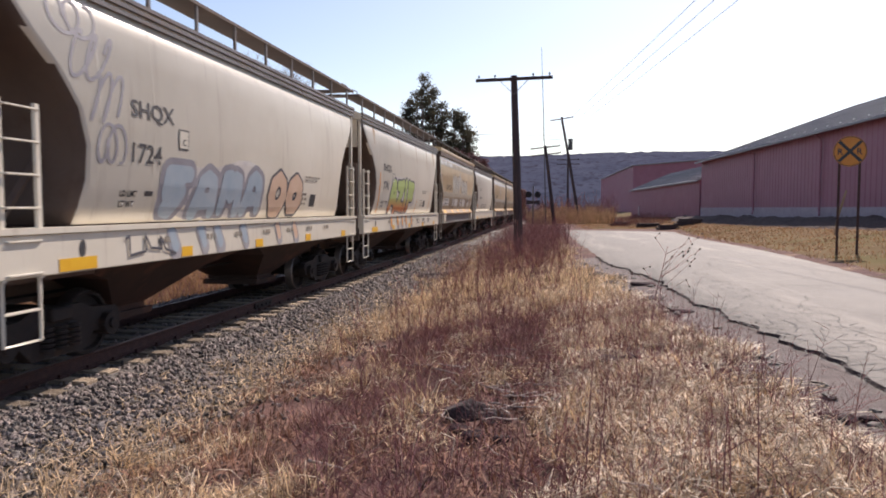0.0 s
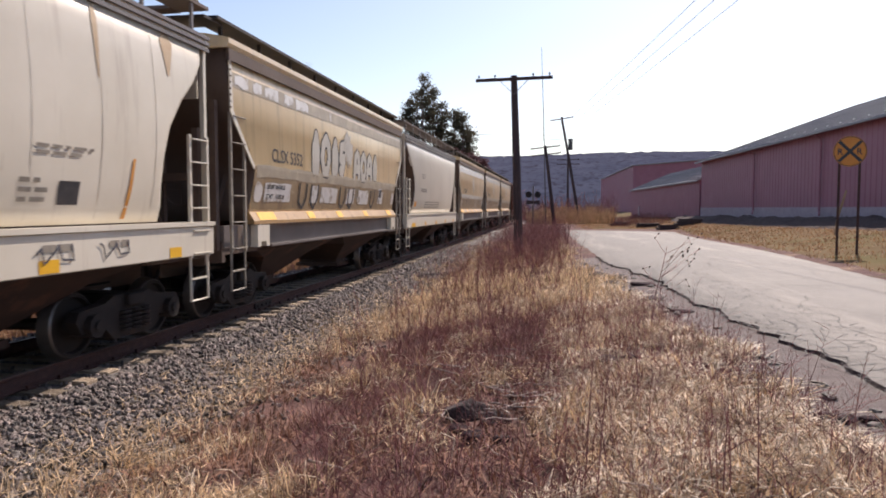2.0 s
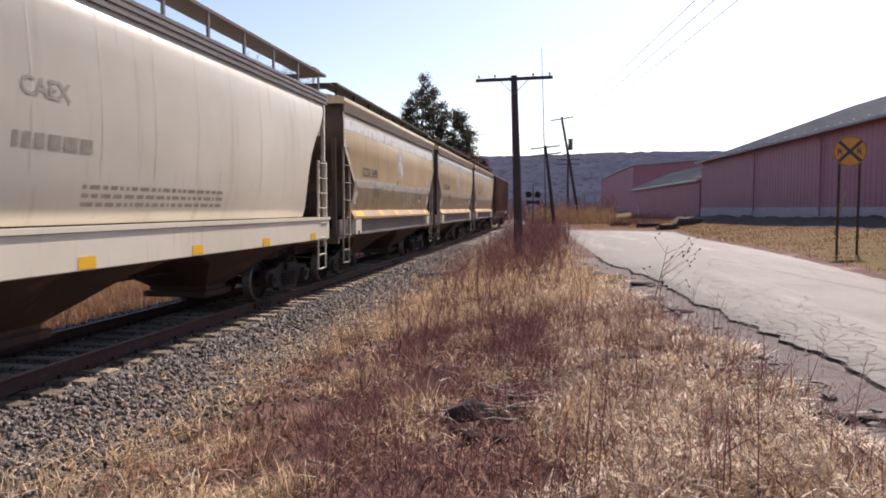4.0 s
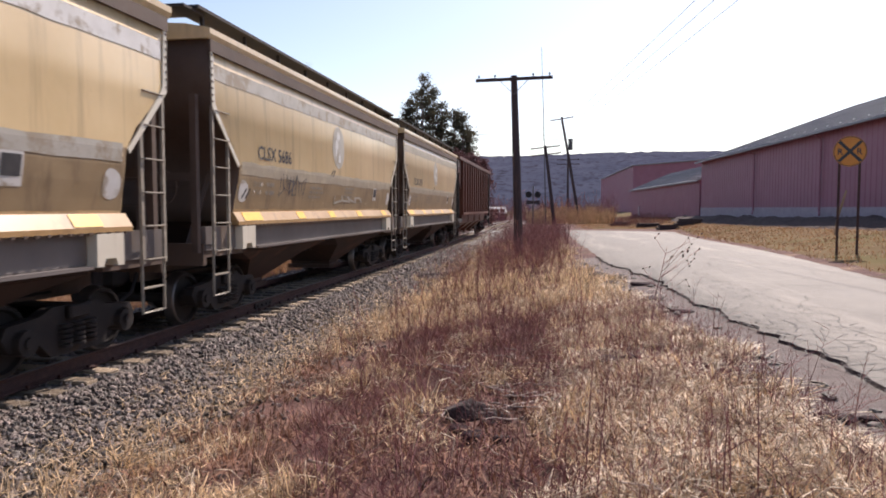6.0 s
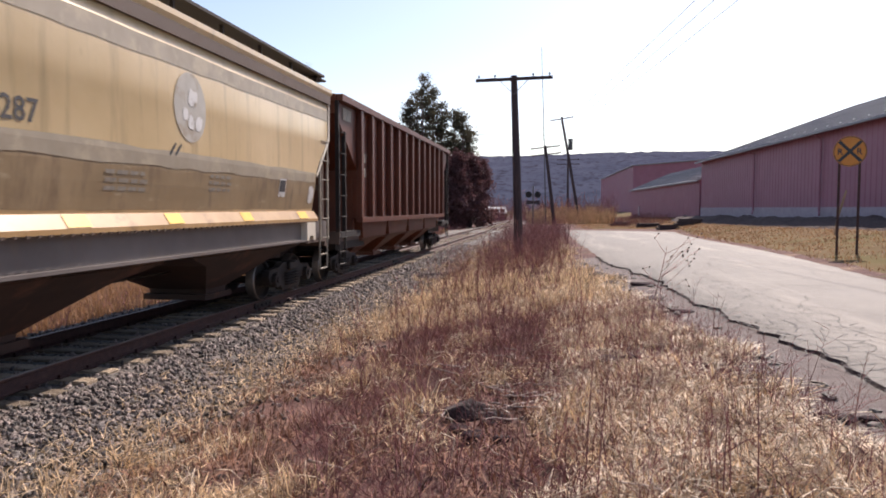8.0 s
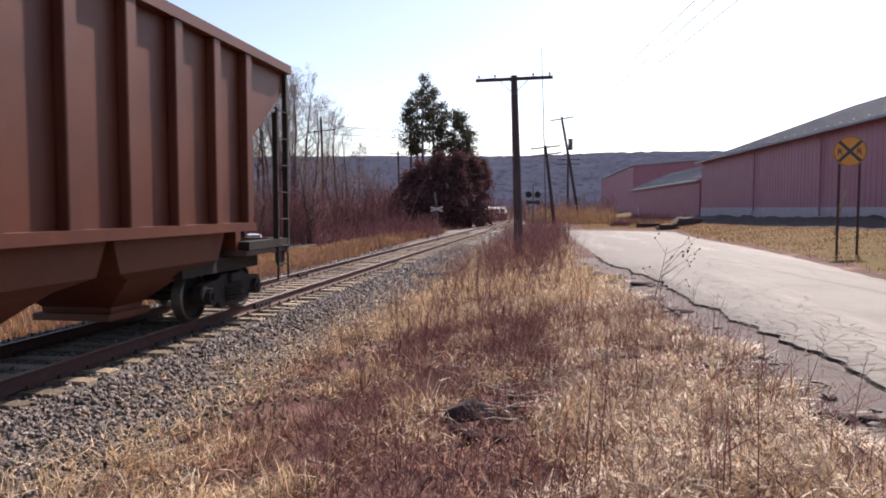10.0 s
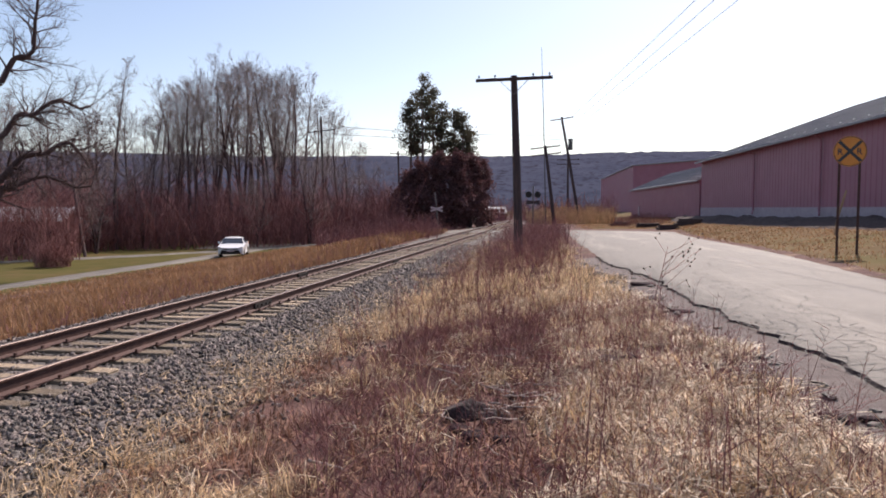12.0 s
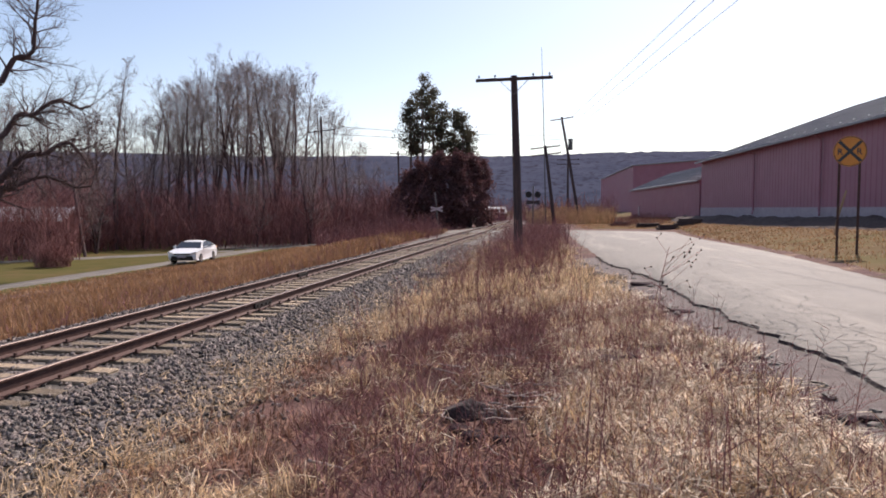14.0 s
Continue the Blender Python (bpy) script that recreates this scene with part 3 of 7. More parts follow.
def end_gear(car, half, inner, post_top, material, dark):
    """End platforms, corner posts, ladders, steps, hand brake and slope braces at both ends."""
    for s in (-1, 1):
        y0, y1 = sorted((s * (inner - 0.4), s * half))
        b = BM()
        box(b, -1.42, 1.42, y0, y1, 1.12, 1.22)
        box(b, -1.42, 1.42, s * half - 0.05, s * half + 0.05, 1.0, 1.34)
        box(b, -0.3, 0.3, min(s * 2.8, s * half), max(s * 2.8, s * half), 0.72, 1.12)
        part("end_platform", b, dark, car, "dark brown steel end platform")
        slabs("end_post", [(x - 0.05, x + 0.05, s * half - 0.19, s * half - 0.09, 1.2, post_top) for x in (-1.36, 1.36, -0.45, 0.45)], dark, car)
        slabs("end_beam", [(-1.4, 1.4, s * half - 0.18, s * half - 0.10, 2.3, 2.42)], dark, car)
        for x in (-1.0, 1.0):
            b = BM()
            tube(b, [(x, s * (half - 0.2), 1.2), (x, s * (inner - 0.1), 2.5)], 0.05, 5)
            part("slope_brace", b, dark, car)
        ya, yb = sorted((s * (half - 0.12), s * (half - 0.62)))
        ladder(car, 1.53, ya, yb, 1.16, post_top - 0.15, 6, material)
        ladder(car, -1.5, ya, yb, 1.16, 3.2, 5, material)
        stirrup(car, 1.5, ya, yb, 0.52, 1.16, material)
        stirrup(car, -1.5, ya, yb, 0.52, 1.16, material)
        b = BM()
        for k in range(6):
            tube(b, [(-0.3, s * (half - 0.04), 1.5 + 0.42 * k), (0.3, s * (half - 0.04), 1.5 + 0.42 * k)], 0.014, 4)
        for x in (-0.3, 0.3):
            tube(b, [(x, s * (half - 0.06), 1.2), (x, s * (half - 0.06), 3.8)], 0.02, 4)
        part("end_ladder", b, dark, car)
    b = BM()
    n = 16
    tube(b, [(0.7 + 0.28 * math.cos(k * math.tau / n), -half - 0.02, 2.2 + 0.28 * math.sin(k * math.tau / n)) for k in range(n + 1)], 0.018, 5)
    tube(b, [(0.42, -half - 0.02, 2.2), (0.98, -half - 0.02, 2.2)], 0.015, 4)
    tube(b, [(0.7, -half - 0.02, 1.92), (0.7, -half - 0.02, 2.48)], 0.015, 4)
    part("brake_wheel", b, dark, car)
    b = BM()
    tube(b, [(-0.9, -inner + 1.6, 1.0), (-0.9, -inner + 2.4, 1.0)], 0.2, 10)
    tube(b, [(0.3, -half + 0.8, 0.8), (0.3, half - 0.8, 0.8)], 0.025, 5)
    tube(b, [(-0.5, -half + 0.8, 0.85), (-0.5, half - 0.8, 0.85)], 0.02, 5)
    part("brake_gear", b, M["black"], car)


ROUND = [(1.70, 1.40, 5.0 - 0.25), (1.9, 1.47, 4.72), (2.2, 1.53, 4.66), (2.6, 1.575, 4.68), (3.0, 1.59, 4.82), (3.4, 1.58, 5.15), (3.7, 1.56, 5.5), (4.0, 1.53, 5.75), (4.3, 1.48, 5.86)]
SLAB = [(1.66, 1.42, 5.35), (1.95, 1.46, 5.35), (2.3, 1.52, 5.32), (2.55, 1.55, 5.30), (2.9, 1.555, 5.55), (3.3, 1.55, 6.02), (3.5, 1.55, 6.15), (3.9, 1.54, 6.2), (4.45, 1.52, 6.22)]


def roof_round(car, half, material, dark, tall):
    """Arched roof with a ribbed eave strip, hatches and running boards on posts."""
    b = BM()
    prof = [(-1.50, 4.30), (-1.50, 4.45), (-1.1, 4.60), (-0.5, 4.68), (0.5, 4.68), (1.1, 4.60), (1.50, 4.45), (1.50, 4.30)]
    prism(b, prof, "y", -half, half)
    part("roof", b, material, car)
    slabs("eave_strip", [(s * 1.49, s * (1.51 + dx), -half, half, z - 0.025, z + 0.025) for z, dx in ((4.27, 0.02), (4.36, 0.035), (4.45, 0.03)) for s in (-1, 1)],
          M["sill_grey"], car, "grey rolled eave strip")
    b = BM()
    tube(b, [(0, -half + 0.7, 4.72), (0, half - 0.7, 4.72)], 0.28, 10)
    part("hatch_cover", b, material, car)
    top = 4.95 if tall else 4.62
    for s in (-1, 1):
        slabs("running_board", [(s * 1.0, s * 1.48, -half - 0.1, half + 0.1, top - 0.05, top)], dark, car, "dark grated roof running board")
        slabs("board_post", [(s * 1.44 - 0.02, s * 1.44 + 0.02, -half + 0.3 + 1.25 * k - 0.025, -half + 0.3 + 1.25 * k + 0.025, 4.4, top - 0.05) for k in range(10)], M["sill_grey"], car)
    slabs("end_board", [(-0.99, 0.99, e * half - 0.15, e * half + 0.15, top - 0.05, top) for e in (-1, 1)], dark, car)
    if tall:
        b = BM()
        for e in (-1, 1):
            tube(b, [(1.3, e * (half - 0.3), top), (1.3, e * (half - 0.3), top + 0.12), (1.3, e * (half + 0.1), top + 0.12), (1.3, e * (half + 0.1), top)], 0.015, 4)
        part("grab_iron", b, M["sill_grey"], car)


def hopper_round(label, y):
    car = thing("hopper_car", label, "railway car", "hopper cars of the train", at=(TRACK_X, y, 0))
    part("body", shell(ROUND), (M["hop_white"], M["hop_dark"]), car, "rounded white steel tank body", smooth=True)
    for k in range(9):
        yy = -4.4 + 1.1 * k
        for s in (-1, 1):
            b = BM()
            pts = [on_side(ROUND, yy, 1.75 + 0.2 * i, 0.0) for i in range(13)]
            for p, q in zip(pts, pts[1:]):
                vs = [b.verts.new((s * (p[0] + 0.004), p[1] - 0.009, p[2])), b.verts.new((s * (p[0] + 0.004), p[1] + 0.009, p[2])),
                      b.verts.new((s * (q[0] + 0.004), q[1] + 0.009, q[2])), b.verts.new((s * (q[0] + 0.004), q[1] - 0.009, q[2]))]
                b.faces.new(vs)
            part("weld_seam", b, M["hop_white"], car)
    roof_round(car, 5.95, M["hop_white"], M["hop_dark"], True)
    slabs("side_sill", [(s * 1.38, s * 1.55, -5.95, 5.95, 1.18, 1.617) for s in (-1, 1)], M["hop_white"], car, "white steel side sill", 0.012)
    slabs("sill_flange", [(s * 1.30, s * 1.58, -5.95, 5.95, 1.62, 1.68) for s in (-1, 1)], M["hop_white"], car)
    slabs("reflector", [(1.552, 1.556, -5.1 + 2.45 * k, -5.1 + 2.45 * k + (0.62 if k == 0 else 0.3), 1.2, 1.34) for k in range(5)], M["yellow"], car, "yellow reflective strip")
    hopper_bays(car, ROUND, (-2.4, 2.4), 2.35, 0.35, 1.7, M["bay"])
    end_gear(car, 5.95, 4.75, 3.1, M["hop_white"], M["hop_dark"])
    slabs("corner_post", [(s * 1.40, s * 1.47, e * 5.9 - 0.04, e * 5.9 + 0.04, 1.2, 4.3) for s in (-1, 1) for e in (-1, 1)], M["hop_white"], car, "pale upright corner post")
    slabs("end_sheet", [(-1.36, 1.36, e * 5.88 - 0.02, e * 5.88 + 0.02, 3.55, 4.32) for e in (-1, 1)], M["hop_white"], car, "pale upper end sheet")
    trucks(car, (-4.55, 4.55))
    couplers(car, 5.95)
    return car


def hopper_slab(label, y, stretch=1.0):
    car = thing("hopper_car", label, "railway car", "hopper cars of the train", at=(TRACK_X, y, 0))
    part("body", shell(SLAB, 0.08), (M["hop_tan"], M["hop_dark"]), car, "dusty tan steel body", smooth=True)
    b = BM()
    prism(b, [(-1.56, 4.45), (-1.60, 4.52), (-1.60, 4.60), (-1.2, 4.68), (0, 4.76), (1.2, 4.68), (1.60, 4.60), (1.60, 4.52), (1.56, 4.45)], "y", -6.3, 6.3)
    part("roof", b, M["hop_tan"], car)
    slabs("top_chord", [(s * 1.52, s * 1.575, -6.24, 6.24, 4.26, 4.446) for s in (-1, 1)], M["hop_dark"], car, "dark brown top chord")
    for s in (-1, 1):
        slabs("running_board", [(s * 0.95, s * 1.42, -6.3, 6.3, 4.90, 4.95)], M["black"], car, "dark grated roof running board")
        slabs("board_bracket", [(s * 1.30 - 0.03, s * 1.30 + 0.03, -6 + 1.5 * k, -5.95 + 1.5 * k, 4.62, 4.90) for k in range(9)], M["black"], car)
    slabs("end_board", [(-1.35, 1.35, e * 6.3 - 0.3, e * 6.3 + 0.3, 4.85, 4.89) for e in (-1, 1)], M["black"], car)
    b = BM()
    tube(b, [(0, -5.6, 4.78), (0, 5.6, 4.78)], 0.3, 10)
    part("hatch_cover", b, M["hop_tan"], car)
    for s in (-1, 1):
        b = BM()
        prism(b, [(s * 1.36, 1.60), (s * 1.56, 1.60), (s * 1.56, 1.66), (s * 1.46, 1.82), (s * 1.36, 1.82)], "y", -5.36, 5.36)
        part("sill_angle", b, M["flange"], car, "sloped tan flange over the sill")
    b = BM()
    for k in range(64):
        yy = -5.2 + k * 0.165
        box(b, 1.55, 1.572, yy, yy + 0.05, 1.575, 1.605)
    part("rivets", b, M["hop_dark"], car)["kind"] = "stuff"
    slabs("side_sill", [(s * 1.32, s * 1.44, -6.25, 6.25, 1.225, 1.595) for s in (-1, 1)], M["sill_grey"], car, "grey steel side sill")
    slabs("sill_lip", [(s * 1.38, s * 1.56, -4.6, 4.6, 1.18, 1.22) for s in (-1, 1)], M["sill_grey"], car)
    for yy in (-5.0, 4.9):
        b = BM()
        prism(b, [(yy - 0.25, 1.2), (yy - 0.13, 1.2), (yy - 0.10, 1.29), (yy + 0.10, 1.29), (yy + 0.13, 1.2), (yy + 0.25, 1.2), (yy + 0.25, 1.585), (yy - 0.25, 1.585)], "x", 1.42, 1.575)
        part("jacking_pad", b, M["hop_white"], car, "white jacking pad")
    for yy, w in ((-5.1, 0.75), (-2.6, 0.4), (-0.6, 0.4), (1.7, 0.4), (4.3, 0.5)):
        b = BM()
        vs = [b.verts.new(p) for p in ((1.563, yy, 1.672), (1.563, yy + w, 1.672), (1.472, yy + w, 1.815), (1.472, yy, 1.815))]
        b.faces.new(vs)
        part("reflector", b, M["yellow"], car, "yellow reflective patch")
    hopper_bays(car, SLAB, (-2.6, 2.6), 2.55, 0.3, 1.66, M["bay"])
    end_gear(car, 6.25, 5.35, 3.6, M["faded"], M["hop_dark"])
    for s in (-1, 1):
        b = BM()
        prism(b, [(s * 6.16, 4.44), (s * 6.22, 4.44), (s * 6.20, 3.45), (s * 6.05, 3.28), (s * 5.34, 2.56), (s * 5.30, 2.62), (s * 5.96, 3.32), (s * 6.1, 3.5)], "x", 1.545, 1.562)
        part("gusset", b, M["hop_white"], car, "pale riveted edge strip")
        b = BM()
        for k in range(9):
            box(b, 1.558, 1.572, s * 6.19 - 0.018, s * 6.19 + 0.018, 3.5 + 0.1 * k, 3.53 + 0.1 * k)
        part("edge_rivets", b, M["hop_dark"], car)["kind"] = "stuff"
    trucks(car, (-4.9, 4.9))
    couplers(car, 6.2)
    return car


def hopper_ribbed(label, y):
    car = thing("hopper_car", label, "railway car", "hopper cars of the train", at=(TRACK_X, y, 0))
    half = 8.5
    b = BM()
    prism(b, [(-half, 4.62), (half, 4.62), (half, 4.2), (half - 1.75, 2.9), (half - 1.75, 1.62), (-half + 1.75, 1.62), (-half + 1.75, 2.9), (-half, 4.2)], "x", -1.42, 1.42)
    part("body", b, M["hop_red"], car, "brown-red steel body")
    for s in (-1, 1):
        for k in range(13):
            yy = -half + 1.85 + (2 * half - 3.7) * k / 12
            b = BM()
            x0, x1 = sorted((s * 1.42, s * 1.57))
            box(b, x0, x1, yy - 0.11, yy + 0.11, 1.6, 4.5, 0.015)
            part("side_post", b, M["hop_red"], car)
    slabs("top_chord", [(s * 1.42, s * 1.6, -half, half, 4.50, 4.66) for s in (-1, 1)], M["hop_red"], car)
    slabs("bottom_chord", [(s * 1.42, s * 1.6, -half + 1.7, half - 1.7, 1.5, 1.64) for s in (-1, 1)], M["hop_red"], car)
    slabs("end_chord", [(-1.42, 1.42, e * half - 0.08, e * half + 0.08, 4.50, 4.66) for e in (-1, 1)], M["hop_red"], car)
    slabs("side_sill", [(s * 1.3, s * 1.5, e * (half - 1.8), e * (half - 0.1), 1.15, 1.3) for s in (-1, 1) for e in (-1, 1)], M["black"], car)
    hopper_bays(car, None, (-4.6, -1.55, 1.55, 4.6), 1.5, 0.35, 1.6, M["hop_red"])
    for s in (-1, 1):
        slabs("end_post", [(x - 0.045, x + 0.045, s * half - 0.045, s * half + 0.045, 1.1, 4.5) for x in (-1.45, 1.45, -0.55, 0.55)], M["black"], car)
        slabs("inner_post", [(x - 0.04, x + 0.04, s * (half - 0.5) - 0.04, s * (half - 0.5) + 0.04, 1.1, 3.7) for x in (-1.45, 1.45)], M["black"], car)
        b = BM()
        box(b, -1.45, 1.45, min(s * half, s * (half - 1.8)), max(s * half, s * (half - 1.8)), 1.05, 1.14)
        box(b, -1.5, 1.5, s * half - 0.06, s * half + 0.06, 1.0, 1.3)
        part("end_platform", b, M["hop_dark"], car)
        ya, yb = sorted((s * half, s * (half - 0.5)))
        ladder(car, 1.5, ya, yb, 1.1, 3.8, 6, M["black"])
        stirrup(car, 1.48, ya, yb, 0.5, 1.1, M["black"])
        b = BM()
        prism(b, [(ya + 0.05, 1.06), (yb - 0.05, 1.06), (yb - 0.05, 0.85), (yb - 0.16, 0.74), (ya + 0.16, 0.74), (ya + 0.05, 0.85)], "x", 1.40, 1.43)
        part("step_plate", b, M["black"], car)
    b = BM()
    box(b, 1.43, 1.44, -half + 0.5, -half + 1.2, 4.1, 4.4)
    part("placard", b, M["faded"], car, "pale stencilled placard")
    slabs("stencil_bar", [(1.43, 1.435, -6.2 + 0.55 * k, -5.85 + 0.55 * k, 2.75 + 0.4 * r, 3.0 + 0.4 * r) for k in range(2) for r in range(2)], M["faded"], car)
    slabs("underframe", [(-1.15, 1.15, e * (half - 3.4), e * (half - 0.7), 0.80, 1.04) for e in (-1, 1)], M["black"], car, "black steel underframe")
    slabs("bolster_web", [(-1.3, 1.3, e * (half - 1.9), e * (half - 1.72), 1.15, 2.7) for e in (-1, 1)], M["hop_red"], car)
    trucks(car, (-half + 1.6, half - 1.6))
    couplers(car, half)
    return car


CARS = []
_a = hopper_round("faded white rounded covered hopper car with blue and peach graffiti", 11.75)
_b = hopper_round("faded white rounded covered hopper car with green and orange graffiti", 24.4)
_c = hopper_slab("dusty tan covered hopper car with pale outlined graffiti", 37.15)
_d = hopper_round("clean off-white rounded covered hopper car", 50.2)
_e = hopper_slab("dusty tan covered hopper car with worn lettering", 63.4)
_f = hopper_slab("dusty tan covered hopper car with dark scrawled graffiti", 77.05)
_g = hopper_slab("dusty tan covered hopper car with a round emblem", 90.6)
_h = hopper_ribbed("rusty brown-red ribbed hopper car at the end of the train", 106.2)
CARS += [(_a, 11.75), (_b, 24.4), (_c, 37.15), (_d, 50.2), (_e, 63.5), (_f, 77.15), (_g, 90.6), (_h, 106.2)]


# ---- paint on the cars ----
def paint_two(name, low, high, z0, z1):
    """Sprayed paint that fades from one colour to another with height on the car."""
    m = mat(name, low, [c * 0.85 for c in low], 3, 0.5)
    n, l = m.node_tree.nodes, m.node_tree.links
    b = n["Principled BSDF"]
    old = b.inputs["Base Color"].links[0].from_socket
    tc = n.new("ShaderNodeTexCoord")
    sx = n.new("ShaderNodeSeparateXYZ")
    l.new(tc.outputs["Object"], sx.inputs[0])
    mr = n.new("ShaderNodeMapRange")
    mr.inputs[1].default_value, mr.inputs[2].default_value = z0, z1
    l.new(sx.outputs[2], mr.inputs[0])
    mx = n.new("ShaderNodeMix")
    mx.data_type = "RGBA"
    l.new(mr.outputs[0], mx.inputs[0])
    l.new(old, mx.inputs[6])
    mx.inputs[7].default_value = (*high, 1)
    l.new(mx.outputs[2], b.inputs["Base Color"])
    return m


M["g_green"] = paint_two("green_orange_spray", (0.50, 0.16, 0.045), (0.34, 0.42, 0.13), 1.9, 2.25)
M["g_dark"] = mat("dark_spray_outline", (0.05, 0.05, 0.065), (0.09, 0.085, 0.095), 4, 0.6)
M["g_blue"] = mat("pale_blue_spray", (0.27, 0.34, 0.40), (0.36, 0.41, 0.45), 2, 0.55)
M["g_grey"] = mat("grey_spray_haze", (0.20, 0.19, 0.215), (0.30, 0.285, 0.30), 2, 0.6)
M["g_haze"] = mat("grey_spray_dust", (0.50, 0.46, 0.43), (0.58, 0.54, 0.49), 2, 0.6, spots=[((0.38, 0.35, 0.36), 1.6, 0.5, 0.66)])
M["g_haze2"] = mat("thin_grey_spray", (0.27, 0.255, 0.27), (0.38, 0.36, 0.36), 2, 0.6)
M["over_dim"] = mat("dull_grey_paint_over", (0.30, 0.25, 0.18), (0.38, 0.32, 0.24), 2, 0.45, spots=[((0.42, 0.35, 0.25), 2.4, 0.5, 0.62)])
M["low_brown"] = mat("darker_brown_tan_paint", (0.25, 0.175, 0.095), (0.36, 0.26, 0.15), 0.8, 0.42, bump=0.04, bscale=3,
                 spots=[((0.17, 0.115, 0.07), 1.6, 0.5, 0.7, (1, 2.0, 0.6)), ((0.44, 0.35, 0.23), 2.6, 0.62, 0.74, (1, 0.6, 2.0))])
M["rust"] = mat("rust_stain", (0.36, 0.23, 0.12), (0.46, 0.35, 0.22), 4, 0.6)
M["g_peach"] = mat("peach_spray", (0.55, 0.36, 0.24), (0.62, 0.44, 0.32), 2, 0.55)
M["g_silver"] = mat("silver_spray", (0.37, 0.34, 0.29), (0.48, 0.44, 0.37), 2, 0.45, spots=[((0.36, 0.31, 0.24), 3, 0.6, 0.7)])
M["over"] = mat("pale_paint_over", (0.36, 0.33, 0.28), (0.46, 0.43, 0.38), 3, 0.5, spots=[((0.30, 0.24, 0.17), 2.4, 0.5, 0.62), ((0.62, 0.60, 0.57), 5, 0.66, 0.74)])
M["pale"] = mat("chipped_white_paint", (0.56, 0.54, 0.51), (0.68, 0.66, 0.63), 3, 0.4, spots=[((0.34, 0.28, 0.21), 3.2, 0.53, 0.62)])
M["orange"] = mat("orange_spray", (0.65, 0.26, 0.05), (0.72, 0.34, 0.07), 3, 0.5)
def rounded(pts, n=2):
    for _ in range(n):
        out = []
        for (ax, ay), (bx, by) in zip(pts, pts[1:] + pts[:1]):
            out += [(ax * 0.75 + bx * 0.25, ay * 0.75 + by * 0.25), (ax * 0.25 + bx * 0.75, ay * 0.25 + by * 0.75)]
        pts = out
    return pts


# strokes of the sprayed forms, in a unit box: four letters, then plain arches, loops and hooks
FORMS = {
    "A": [[(0.0, 0.0), (0.35, 0.95), (0.65, 0.95), (1.0, 0.0)], [(0.22, 0.36), (0.8, 0.36)]],
    "Z": [[(0.0, 0.9), (0.95, 0.98), (0.1, 0.1), (1.0, 0.02)]],
    "I": [[(0.5, 0.0), (0.4, 0.7)], [(0.45, 0.98), (0.5, 1.0)]],
    "F": [[(0.15, 0.0), (0.12, 0.98), (1.0, 0.9)], [(0.15, 0.5), (0.85, 0.48)]],
    "hook": [[(1.0, 0.95), (0.1, 0.9), (0.05, 0.45), (0.7, 0.5), (0.3, 0.0), (0.05, 0.05)]],
    "arch": [[(0.0, 0.0), (0.2, 0.85), (0.5, 1.0), (0.8, 0.85), (1.0, 0.0)], [(0.35, 0.3), (0.65, 0.3)]],
    "twin": [[(0.0, 0.0), (0.1, 0.9), (0.35, 0.95), (0.5, 0.4), (0.68, 0.95), (0.92, 0.9), (1.0, 0.0)]],
    "loop": [[(0.5, 1.0), (0.1, 0.8), (0.0, 0.4), (0.25, 0.02), (0.75, 0.02), (1.0, 0.4), (0.9, 0.8), (0.5, 1.0)]],
    "tall": [[(0.3, 0.0), (0.25, 0.6), (0.5, 1.0), (0.75, 0.6), (0.7, 0.0)]],
}


def sprayed(car, name, levels, lines, r, material, label="", lift=0.007, cell=0.035):
    """Sprayed paint within r of the lines, (y, z) points on the +x side, as one sheet with clean rounded edges."""
    seg = np.array([(*p, *q) for line in lines for p, q in zip(line, line[1:])])
    ys = np.arange(seg[:, (0, 2)].min() - 2 * r, seg[:, (0, 2)].max() + 2 * r, cell)
    zs = np.arange(seg[:, (1, 3)].min() - 2 * r, seg[:, (1, 3)].max() + 2 * r, cell)
    Y, Z = np.meshgrid(ys, zs)
    field = np.full(Y.shape, 9.0)
    for ay, az, by, bz in seg:
        l2 = (by - ay) ** 2 + (bz - az) ** 2 + 1e-9
        t = np.clip(((Y - ay) * (by - ay) + (Z - az) * (bz - az)) / l2, 0, 1)
        field = np.minimum(field, np.hypot(Y - ay - t * (by - ay), Z - az - t * (bz - az)))
    field = r * (1 + 0.16 * np.sin(Y * 4.1 + 1.0) * np.cos(Z * 5.3)) - field
    field[Z < levels[0][0] + 0.02] = -0.01
    vs, fs, seen = [], [], {}

    def vert(y, z):
        k = (round(y, 4), round(z, 4))
        if k not in seen:
            seen[k] = len(vs)
            vs.append(on_side(levels, y, z, lift))
        return seen[k]
    for j, i in zip(*np.nonzero(np.maximum.reduce([field[:-1, :-1], field[1:, :-1], field[:-1, 1:], field[1:, 1:]]) > 0)):
        ring = ((j, i), (j, i + 1), (j + 1, i + 1), (j + 1, i))
        poly = []
        for a, b in zip(ring, ring[1:] + ring[:1]):
            fa, fb = field[a], field[b]
            if fa > 0:
                poly.append(vert(Y[a], Z[a]))
            if (fa > 0) != (fb > 0):
                t = fa / (fa - fb)
                poly.append(vert(Y[a] + (Y[b] - Y[a]) * t, Z[a] + (Z[b] - Z[a]) * t))
        poly = [p for k, p in enumerate(poly) if p != poly[k - 1]]
        if len(poly) > 2:
            fs.append(poly)
    return mesh_part(name, vs, fs, material, car, label)


